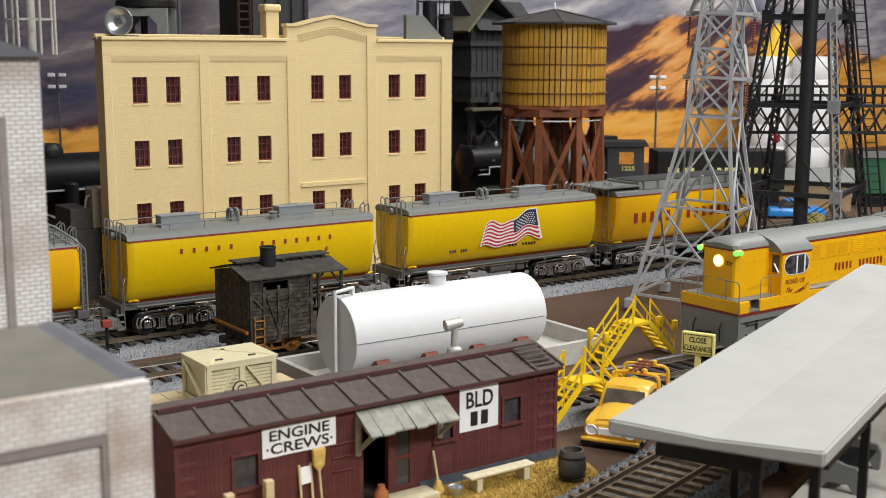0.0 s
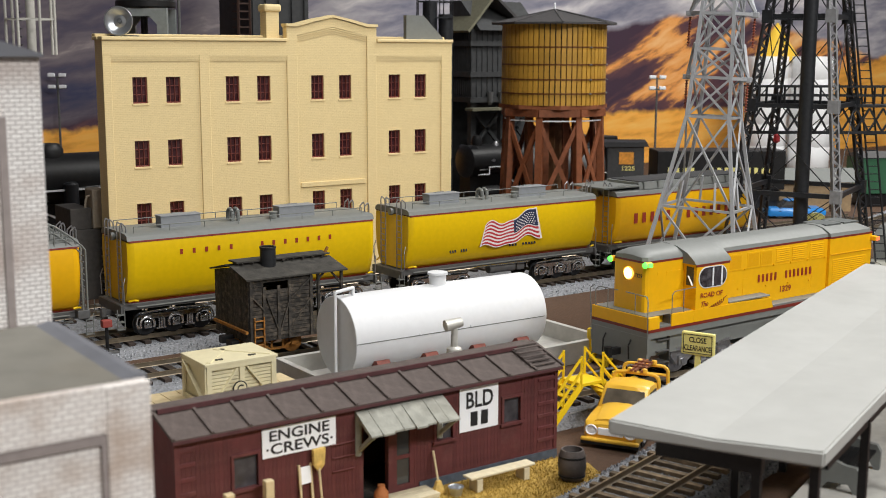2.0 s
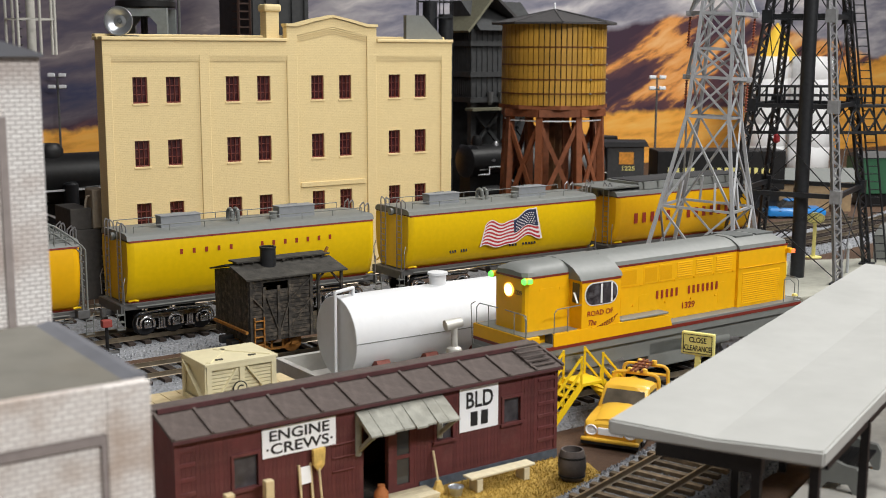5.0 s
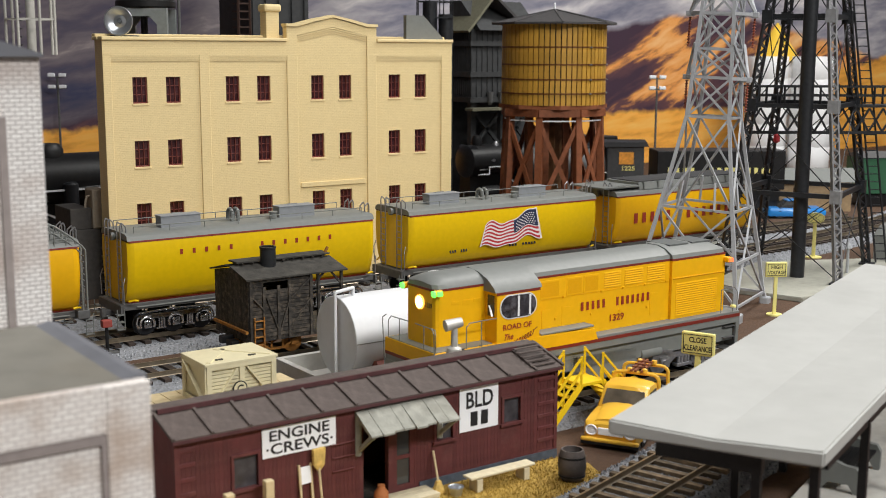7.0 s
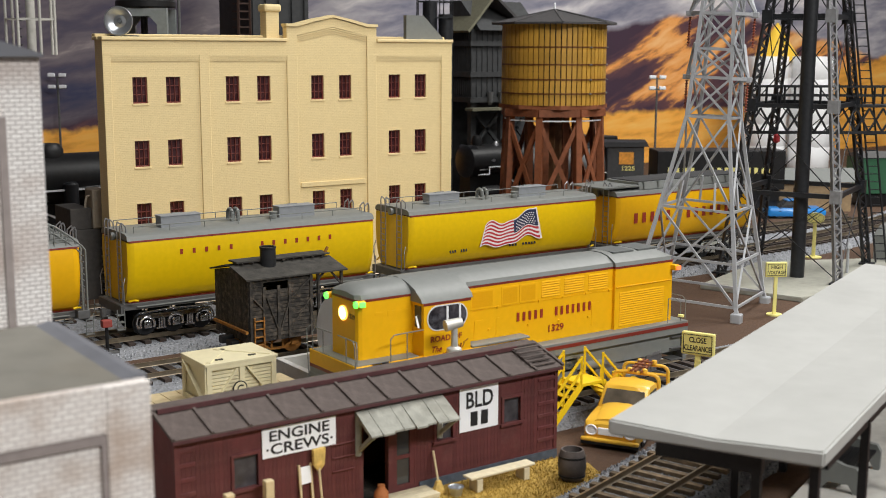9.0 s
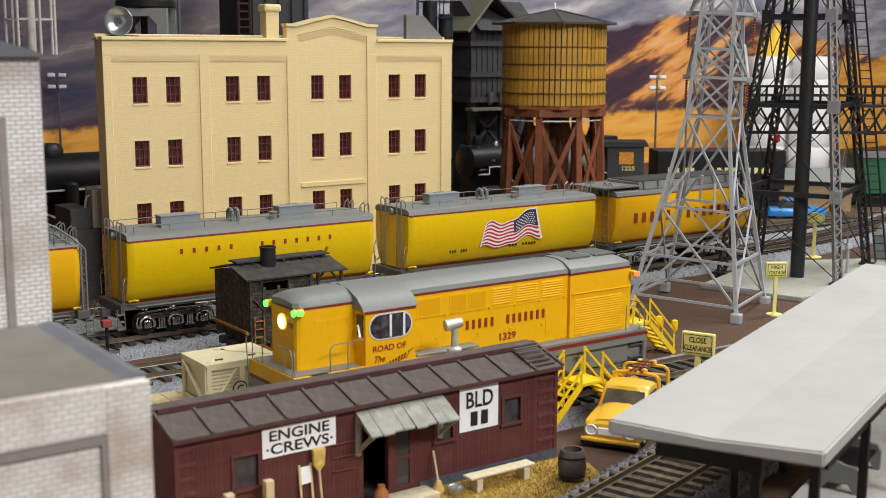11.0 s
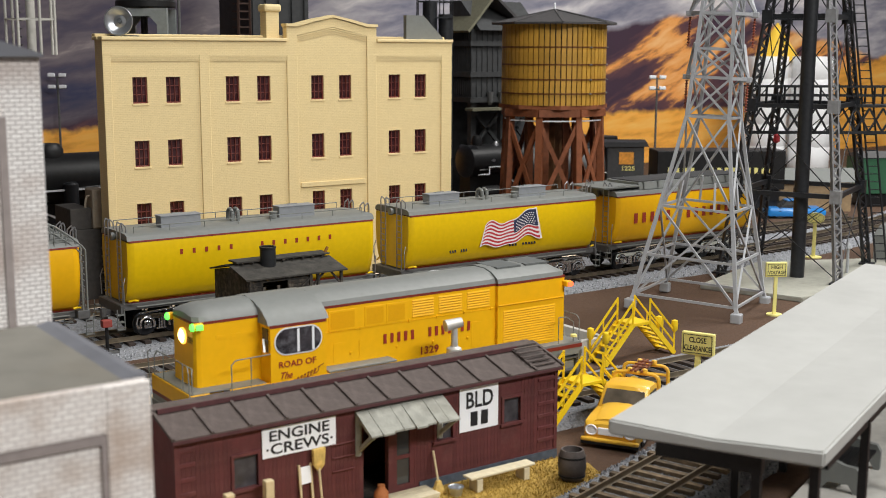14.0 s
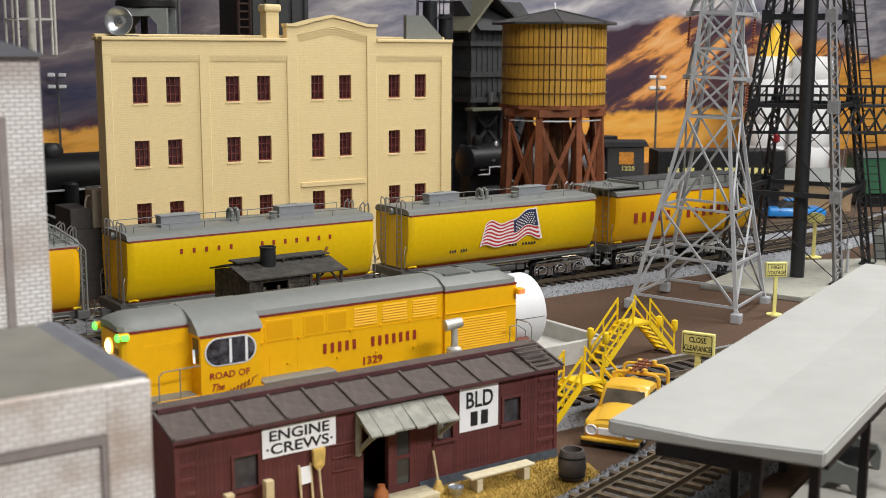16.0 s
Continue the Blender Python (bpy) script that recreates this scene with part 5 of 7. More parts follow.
    lettering("sign_lettering", "ENGINE", 0.58, 3.55, M_INK, sg, at(28.63, Y0 - 0.1, 3.96, 90, 0, 0), 0.01)
    lettering("sign_lettering", "\u00b7CREWS\u00b7", 0.58, 3.95, M_INK, sg, at(28.63, Y0 - 0.1, 3.25, 90, 0, 0), 0.01)
    sg = part("sign_board", box(B(), 38.97, 41.76, Y0 - 0.1, Y0 - 0.05, 1.88, 4.52, 0.01), M_SIGNW, root, "white stencilled sign")
    lettering("sign_lettering", "BLD", 0.98, 1.95, M_INK, sg, at(40.4, Y0 - 0.1, 3.72, 90, 0, 0), 0.01)
    bars = B()
    for a, b in ((39.75, 40.25), (40.5, 41.0)):
        box(bars, a, b, Y0 - 0.115, Y0 - 0.1, 2.15, 3.0)
    part("sign_number_bars", bars, M_INK, sg)
    # tee-topped vent on the roof walk
    vt = lathe(B(), [(0.5, 0), (0.45, 0.3), (0.22, 0.42), (0.2, 1.6)], 16)
    cyl(vt, (-0.62, 0.1, 1.75), (0.45, -0.1, 1.9), 0.36, 0.3, 16)
    part("roof_vent", vt, M_VENT, root, "pale metal tee-shaped roof vent", True, at=at(41.75, 57.6, 5.3))


M_SHEDB = mat("oxide_red_board", (0.095, 0.021, 0.021), 0.7, vary=0.2, scale=160, bump=0.25, per_piece=0.12, dirt_sheen=(0.15, 0.07, 0.06), dirt_sheen_amount=0.35, dirt_sheen_scale=80)
M_BLUEBASE = mat("blue_grey_base", (0.06, 0.075, 0.10), 0.7, vary=0.3, bump=0.2)
M_DUSTY = mat("dusty_glass", (0.06, 0.056, 0.062), 0.25, vary=0.4, scale=120, bump=0)
M_VENT = mat("cast_pale_metal", (0.55, 0.54, 0.50), 0.45, 0.3, vary=0.12, bump=0.15)
crew_shed()


# ---------------------------------------------------------------- platform canopy
def canopy():
    rz = 22.3
    root = thing("platform_canopy", "light grey platform canopy roof on dark steel posts", "canopy", at(36.6, 38.5, 0, 0, 0, rz))
    L, W, z = 48.6, 9.6, 7.0
    sk = 0.75
    bm = B()
    pts = [(0, 0, z), (L, 0, z), (L, -W / 2, z - 0.18), (sk / 2, -W / 2, z - 0.18), (L, -W, z), (sk, -W, z)]
    v = [bm.verts.new(p) for p in pts] + [bm.verts.new((p[0], p[1], z - 0.75)) for p in pts]
    for q in ((0, 3, 2, 1), (3, 5, 4, 2), (6, 7, 8, 9), (9, 8, 10, 11), (0, 1, 7, 6), (1, 2, 8, 7), (2, 4, 10, 8), (4, 5, 11, 10), (5, 3, 9, 11), (3, 0, 6, 9)):
        bm.faces.new([v[i] for i in q])
    bmesh.ops.recalc_face_normals(bm, faces=bm.faces[:])
    bmesh.ops.bevel(bm, geom=[e for e in bm.edges if e.calc_face_angle(0) > 0.5], offset=0.1, segments=3, affect="EDGES")
    part("canopy_roof", bm, M_CANOPY, root)
    part("cross_beam", box(B(), 0.85, 1.4, -6.9, -2.0, z - 1.6, z - 0.78, 0.03), M_BLACK, root, "black steel cross beam")
    for yy in (-3.0, -9.3):
        part("long_beam", box(B(), 2.0, L - 1, yy - 0.15, yy + 0.15, z - 1.2, z - 0.78), M_BLACK, root)
    for x in (1.1, 9.5, 18.0, 26.5, 37.5):
        for yy in ((-3.0, -9.3) if x > 2 else (-6.65, -9.15)):
            part("post", box(B(), x - 0.2, x + 0.2, yy - 0.2, yy + 0.2, -0.4, z - 0.78, 0.02), M_BLACK, root, "black square post")
    pf = thing("station_platform", "grey concrete station platform beneath the canopy", "platform", at(36.6, 38.5, 0, 0, 0, rz))
    part("platform_slab", box(B(), 0.5, L, -W + 0.4, -4.6, GROUND, -0.4, 0.05), M_CONC, pf)


canopy()


# ---------------------------------------------------------------- near grey brick building
def near_building():
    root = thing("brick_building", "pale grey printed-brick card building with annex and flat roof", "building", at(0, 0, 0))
    cx, cy, zr = 13.8, 36.0, 13.15
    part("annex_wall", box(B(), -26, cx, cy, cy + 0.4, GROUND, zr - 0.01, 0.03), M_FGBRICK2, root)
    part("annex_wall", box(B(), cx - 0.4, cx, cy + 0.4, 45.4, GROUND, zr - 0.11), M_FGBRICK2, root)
    par = B()
    prism(par, [(cx - 0.75, zr + 0.0), (cx - 0.25, zr + 0.12), (cx + 0.1, zr + 0.05), (cx + 0.1, zr - 0.1), (cx - 0.75, zr - 0.5)], cy + 0.1, 45.3, "y")
    part("parapet", par, M_FGPAR, root, "blue-grey sloped parapet edge")
    part("annex_roof", box(B(), -26, cx - 0.75, cy + 0.03, 45.4, zr - 0.3, zr + 0.02), M_FGROOF, root, "stained flat roof")
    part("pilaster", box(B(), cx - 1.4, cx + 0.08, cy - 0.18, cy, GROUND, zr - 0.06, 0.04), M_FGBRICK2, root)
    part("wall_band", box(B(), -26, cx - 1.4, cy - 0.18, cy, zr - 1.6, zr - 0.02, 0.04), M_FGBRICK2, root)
    part("panel_edge", box(B(), cx - 1.58, cx - 1.4, cy - 0.12, cy, GROUND, zr - 1.6), M_FGTRIM, root)
    part("panel_edge", box(B(), -26, cx - 1.58, cy - 0.12, cy, zr - 1.95, zr - 1.6), M_FGTRIM, root)
    # tall part behind
    tx, ty = 13.75, 45.4
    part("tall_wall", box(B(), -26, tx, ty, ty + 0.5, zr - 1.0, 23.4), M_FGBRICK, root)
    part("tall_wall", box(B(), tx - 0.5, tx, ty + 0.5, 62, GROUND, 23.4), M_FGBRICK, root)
    part("downpipe_groove", box(B(), tx - 1.65, tx - 1.35, ty - 0.1, ty, zr - 0.4, 20.9), M_FGTRIM, root)
    part("panel_edge", box(B(), -20, tx - 1.35, ty - 0.1, ty, 20.9, 21.1), M_FGTRIM, root)
    part("tall_roof", prism(B(), [(tx + 0.1, 23.4), (tx - 1.0, 23.75), (tx - 6, 25.2), (-26, 25.6), (-26, 23.3), (tx + .1, 23.3)], ty - 0.25, 62, "y"), M_FGPAR, root, "grey coping and roof")


near_building()


# ---------------------------------------------------------------- old wooden work car on the siding
def work_car():
    root = thing("wooden_work_car", "small blackened wooden work car with stovepipe and rusty truck", "rail car", at(39.4, 83.9, 0))
    L, W, z0, z1 = 5.4, 5.9, 1.75, 6.3
    h = W / 2
    n = 15
    bh = (z1 - z0) / n
    part("floor", box(B(), -0.1, 8.3, -h, h, z0 - 0.35, z0), M_CARWOOD, root)
    # horizontal boards on the near side; the upper middle stays open
    for k in range(n):
        z = z0 + k * bh
        j = random.uniform(-0.02, 0.03)
        if k in (12, 13):
            spans = ((0, 1.15), (3.3, L))
        else:
            spans = ((0, L),)
        for a, b in spans:
            part("board", box(B(), a, b, -h - 0.06 - j, -h + 0.12, z + 0.02, z + bh - 0.015), M_CARWOOD, root)
            if a == 0 and b == L or k in (12, 13):
                part("board", box(B(), a, b, h - 0.12, h + 0.06, z + 0.02, z + bh - 0.015), M_CARWOOD, root)
    m = 12
    bw = W / m
    for k in range(m):
        top = z1 + 0.55 * (1 - abs((k + 0.5) / m * 2 - 1))
        part("board", box(B(), -0.08, 0.1, -h + k * bw + 0.01, -h + (k + 1) * bw - 0.01, z0 - random.uniform(0, 0.15), top), M_CARWOOD, root)
        part("board", box(B(), L - 0.1, L + 0.08, -h + k * bw + 0.01, -h + (k + 1) * bw - 0.01, z0, top), M_CARWOOD, root)
    for x in (0.1, 1.2, 2.45, 3.4, 5.3):
        part("stake", box(B(), x - 0.12, x + 0.12, -h - 0.2, -h - 0.06, z0 - 0.3, z1 - (0 if x in (0.1, 5.3) else 0.6), 0.02), M_CARWOOD, root)
    for a, b in (((1.3, 5.2), (2.4, 2.2)), ((2.6, 2.2), (3.35, 4.4)), ((3.5, 4.6), (5.2, 6.0)), ((3.5, 2.3), (5.2, 4.4)), ((0.2, 5.0), (1.1, 4.0))):
        part("brace", bar(B(), (a[0], -h - 0.12, a[1]), (b[0], -h - 0.12, b[1]), 0.1, 0.2, (0, 1, 0)), M_CARWOOD, root)
    for x in (6.0, 8.1):
        for s in (-1, 1):
            part("porch_post", box(B(), x - 0.1, x + 0.1, s * h - 0.1, s * h + 0.1, z0, z1), M_CARWOOD, root)
    for s in (-1, 1):
        part("porch_brace", bar(B(), (5.6, s * h, z1 - 0.9), (6.5, s * h, z1 - 0.05), 0.14), M_CARWOOD, root)
        part("porch_brace", bar(B(), (8.0, s * h, z1 - 1.0), (7.2, s * h, z1 - 0.05), 0.14), M_CARWOOD, root)
    for s in (-1, 1):
        rf = B()
        prism(rf, [(s * (h + 0.35), z1), (s * 0.4, z1 + 0.68), (s * 0.4, z1 + 0.8), (s * (h + 0.35), z1 + 0.12)], -0.35, 8.5)
        part("roof", rf, M_CARROOF, root)
    part("clerestory", box(B(), 0.35, 8.0, -0.5, 0.5, z1 + 0.66, z1 + 0.95), M_CARWOOD, root)
    part("ridge_walk", box(B(), 0.1, 8.35, -0.75, 0.75, z1 + 0.95, z1 + 1.08, 0.02), M_CARROOF, root)
    for k in range(9):
        part("walk_batten", box(B(), 0.5 + k * 0.88, 0.62 + k * 0.88, -0.95, 0.95, z1 + 0.86, z1 + 0.95), M_CARWOOD, root)
    part("end_rail", bar(B(), (-0.2, -h, z0 + 0.5), (-0.2, h, z0 + 0.5), 0.2), M_RUST, root, "rusty end rail")
    part("stovepipe", lathe(B(), [(0.62, z1 + 0.2), (0.62, 8.25), (0.66, 8.28), (0.66, 8.42), (0.52, 8.42), (0.5, 7.9)], 22, (2.7, -0.9)), M_STOVE, root, "black stovepipe", True)
    part("roof_lever", bar(B(), (8.0, -0.4, z1 + 0.9), (8.35, -0.4, z1 + 1.5), 0.18), M_RUST, root)
    for cx in (2.7,):
        for s in (-1, 1):
            tr = B()
            y = s * 2.25
            bar(tr, (cx - 1.9, y, 1.45), (cx + 1.9, y, 1.45), 0.16)
            bar(tr, (cx - 1.9, y, 1.4), (cx - 0.6, y, 0.55), 0.14)
            bar(tr, (cx + 1.9, y, 1.4), (cx + 0.6, y, 0.55), 0.14)
            bar(tr, (cx - 0.7, y, 0.55), (cx + 0.7, y, 0.55), 0.16)
            for k in (-0.5, 0.5):
                bar(tr, (cx + k, y, 0.55), (cx + k, y, 1.45), 0.14)
            for k in (-1.5, 1.5):
                box(tr, cx + k - 0.3, cx + k + 0.3, y - 0.1, y + 0.3, 0.65, 1.2, 0.05)
            part("truck_sideframe", tr, M_RUST, root, "rusty orange arch-bar truck")
        for k in (-1.5, 1.5):
            for s in (-1, 1):
                part("wheel", cyl(B(), (cx + k, s * 1.6, 0.82), (cx + k, s * 1.9, 0.82), 0.82, n=20), M_RUST, root)
    ld = B()
    for k in range(5):
        box(ld, 0.25, 1.1, -h - 0.35, -h - 0.2, 0.6 + k * 0.62, 0.68 + k * 0.62)
    for x in (0.25, 1.05):
        box(ld, x, x + 0.09, -h - 0.35, -h - 0.2, 0.5, 3.4)
    part("side_ladder", ld, M_RUST, root, "rusty side ladder")
    part("coupler", box(B(), -1.1, 0, -0.3, 0.3, 1.0, 1.6, 0.06), M_BLACK, root)
    part("brake_box", box(B(), -0.9, -0.2, -1.6, -0.6, 0.3, 1.4, 0.06), M_BLACK, root)
    ft = thing("rusty_wheel_load", "rusty wheels lying beside the siding track", "wheels", at(53.4, 84.0, -0.4))
    for k in range(3):
        part("wheel", cyl(cyl(B(), (k * 2.0, -0.2, 0.9), (k * 2.0, 0.1, 0.9), 0.95, n=20), (k * 2.0, -0.3, 0.9), (k * 2.0, 0.2, 0.9), 0.3, n=12), M_RUST, ft)


M_CARROOF = mat("weathered_black_roof", (0.04, 0.037, 0.032), 0.85, vary=0.3, scale=200, bump=0.4, dirt_sheen=(0.13, 0.12, 0.10), dirt_sheen_amount=0.4, dirt_sheen_scale=90)
M_STOVE = mat("stove_black", (0.02, 0.022, 0.025), 0.45, 0.3, vary=0.2)
work_car()


# ---------------------------------------------------------------- yellow crossover stairs
def stile(m, label):
    root = thing("crossover_stairs", label, "stairs", m, "yellow crossover stairs")
    run, top, rise, w = 3.0, 1.9, 3.0, 1.8
    for y in (0.0, w):
        for s, x in ((1, 0.0), (-1, 2 * run + top)):
            part("stringer", bar(B(), (x, y, 0.0), (x + s * run, y, rise), 0.14, 0.42, (0, 0, 1)), M_STILE, root)
            rl = B()
            for k in (0.95, 1.9):
                bar(rl, (x + s * 0.1, y, k), (x + s * run, y, rise + k), 0.13)
            bar(rl, (x + s * 0.1, y, 0.0), (x + s * 0.1, y, 2.0), 0.15)
            bar(rl, (x + s * run, y, rise - 0.2), (x + s * run, y, rise + 1.98), 0.16)
            bar(rl, (x + s * run * 0.5, y, rise * 0.5), (x + s * run * 0.5, y, rise * 0.5 + 1.9), 0.11)
            part("handrail", rl, M_STILE, root)
            part("rail_knob", lathe(B(), [(0.02, 0.55), (0.25, 0.45), (0.3, 0.15), (0.28, -0.3), (0.12, -0.5)], 12), M_STILE, root, at=at(x + s * 0.1, y, 2.35), smooth=True)
    for s, x in ((1, 0.0), (-1, 2 * run + top)):
        for k in range(6):
            part("tread", box(B(), x + s * (0.3 + k * 0.48) - 0.25, x + s * (0.3 + k * 0.48) + 0.25, 0.07, w - 0.07, 0.28 + k * 0.48, 0.36 + k * 0.48), M_STILE, root)
    part("landing", box(B(), run - 0.1, run + top + 0.1, -0.05, w + 0.05, rise - 0.12, rise + 0.12, 0.03), M_STILE, root)
    return root


stile(at(63.7, 67.6, GROUND), "bright yellow crossover stairs beside the tank basin")
stile(at(48.6, 56.9, GROUND), "bright yellow crossover stairs next to the crew shed")


# ---------------------------------------------------------------- signs
def post_sign(x, y, z_mid, w, h, lines, label, rz, post=0.2):
    root = thing("warning_sign", label, "sign", at(x, y, GROUND, 0, 0, rz), "yellow warning signs")
    part("sign_post", box(B(), -post, post, 0.05, 0.25, 0.0, z_mid - h / 2), M_SIGN, root)
    part("sign_base", cyl(B(), (0, 0.15, 0), (0, 0.15, 0.12), 0.75, n=20), M_SIGN, root)
    p = part("sign_panel", box(B(), -w / 2, w / 2, -0.02, 0.32, z_mid - h / 2, z_mid + h / 2, 0.09), M_SIGN, root)
    fr = B()
    e = 0.16
    for q in ((-w / 2 + e, w / 2 - e, z_mid + h / 2 - e - 0.04, z_mid + h / 2 - e), (-w / 2 + e, w / 2 - e, z_mid - h / 2 + e, z_mid - h / 2 + e + 0.04),
              (-w / 2 + e, -w / 2 + e + 0.04, z_mid - h / 2 + e, z_mid + h / 2 - e), (w / 2 - e - 0.04, w / 2 - e, z_mid - h / 2 + e, z_mid + h / 2 - e)):
        box(fr, q[0], q[1], -0.04, -0.02, q[2], q[3])
    part("sign_border", fr, M_INK, p)
    for i, tx in enumerate(lines):
        lettering("sign_lettering", tx, h * 0.24, w * (0.52 if len(tx) < 6 else 0.8), M_INK, p, at(0, -0.03, z_mid + h * (0.18 - 0.36 * i), 90, 0, 0), 0.01)


post_sign(61.5, 55.9, 4.6, 2.4, 1.65, ("CLOSE", "CLEARANCE"), "pale yellow sign with black border reading close clearance", -66)
post_sign(90.1, 72.4, 4.4, 2.05, 1.45, ("HIGH", "VOLTAGE"), "pale yellow sign reading high voltage on a thin post", -32, 0.16)


def crossing_sign():
    root = thing("crossing_sign", "pale yellow oval crossing sign on a post", "sign", at(119.9, 90.9, GROUND, 0, 0, -32))
    part("sign_post", box(B(), -0.2, 0.2, 0.05, 0.25, 0, 4.2), M_SIGN, root)
    part("sign_base", cyl(B(), (0, 0.15, 0), (0, 0.15, 0.12), 1.0, n=20), M_SIGN, root)
    oval = [(1.15 * math.cos(2 * math.pi * k / 28), 4.85 + 0.68 * math.sin(2 * math.pi * k / 28)) for k in range(28)]
    d = part("sign_disc", prism(B(), oval, 0.0, 0.25, "y"), M_SIGN, root)
    edge = B()
    for k in range(28):
        a, c = oval[k], oval[(k + 1) % 28]
        bar(edge, (a[0] * 0.86, -0.01, 4.85 + (a[1] - 4.85) * 0.82), (c[0] * 0.86, -0.01, 4.85 + (c[1] - 4.85) * 0.82), 0.03, 0.07, (0, 1, 0))
    part("sign_border", edge, M_INK, d)
    x = B()
    for s in (-1, 1):
        bar(x, (-0.55, -0.01, 4.85 - s * 0.36), (0.55, -0.01, 4.85 + s * 0.36), 0.03, 0.1, (0, 1, 0))
    part("sign_cross", x, M_INK, d)


crossing_sign()


# ---------------------------------------------------------------- transmission tower
def transmission_tower():
    root = thing("transmission_tower", "grey plastic lattice transmission tower with brown insulators", "tower", at(87.0, 79.2, GROUND, 2.1, 1.2, 25.6))
    sect = [(0.0, 5.18), (1.4, 4.98), (5.3, 4.35), (10.0, 3.5), (14.4, 2.75), (18.6, 2.05), (22.3, 1.85), (25.0, 1.72), (28.3, 1.55), (31.5, 1.4), (36.0, 1.1)]
    cs = ((-1, -1), (1, -1), (1, 1), (-1, 1))
    for a, b in cs:
        part("foot_block", box(B(), a * 5.18 - 0.5, a * 5.18 + 0.5, b * 5.18 - 0.5, b * 5.18 + 0.5, 0, 0.95, 0.12), M_TOWER, root)
        rings = []
        for z, h in sect:
            w = 0.17 if z < 14 else 0.15
            rings.append([(a * h + p * w, b * h + q * w, max(z, 0.8)) for p, q in cs])
        lg = loft(B(), rings)
        part("leg", lg, M_TOWER, root)
    for i in range(4):
        a, b = cs[i], cs[(i + 1) % 4]
        for z, h in sect[1:2] + sect[2:4] + sect[5:10]:
            part("ring_bar", bar(B(), (a[0] * h, a[1] * h, z), (b[0] * h, b[1] * h, z), 0.2, 0.24), M_TOWER, root)
        pan = [(1.4, 10.0), (10.0, 18.6)] + [(sect[k][0], sect[k + 1][0]) for k in range(5, 10)]
        hz_ = dict(sect)
        for z0, z1 in pan:
            h0, h1 = hz_[z0], hz_[z1]
            for p, q in ((a, b), (b, a)):
                part("diagonal", bar(B(), (p[0] * h0, p[1] * h0, z0), (q[0] * h1, q[1] * h1, z1), 0.18, 0.2), M_TOWER, root)
        for t in (-0.5, 0.5):
            part("upright", bar(B(), ((a[0] * (1 - t) + b[0] * (1 + t)) / 2 * 3.6, (a[1] * (1 - t) + b[1] * (1 + t)) / 2 * 3.6, 10.0), ((a[0] * (1 - t) + b[0] * (1 + t)) / 2 * 3.1, (a[1] * (1 - t) + b[1] * (1 + t)) / 2 * 3.1, 12.6), 0.2), M_TOWER, root)
    # cross arms out to both sides, with insulator strings
    for z, h, reach in ((22.3, 1.85, 2.95), (28.3, 1.55, 3.1)):
        for s in (-1, 1):
            arm = B()
            for b in (-1, 1):
                bar(arm, (b * h, s * h, z), (0, s * reach, z), 0.3)
                bar(arm, (b * h, s * h, z + 3.2), (0, s * reach, z + 0.15), 0.24)
                bar(arm, (b * h * 0.5, s * (h + reach) / 2, z), (-b * h * 0.5, s * (h + reach) / 2, z), 0.16)
            box(arm, -0.35, 0.35, s * reach - 0.35, s * reach + 0.35, z - 0.3, z + 0.2, 0.05)
            ar = part("cross_arm", arm, M_TOWER, root)
            ins = lathe(B(), [p for k in range(11) for p in ((0.07, z - 0.35 - k * 0.26), (0.2, z - 0.42 - k * 0.26), (0.07, z - 0.5 - k * 0.26))], 10, (0, s * reach))
            part("insulator", ins, M_INSUL, ar, "brown ribbed insulator string", True)


transmission_tower()


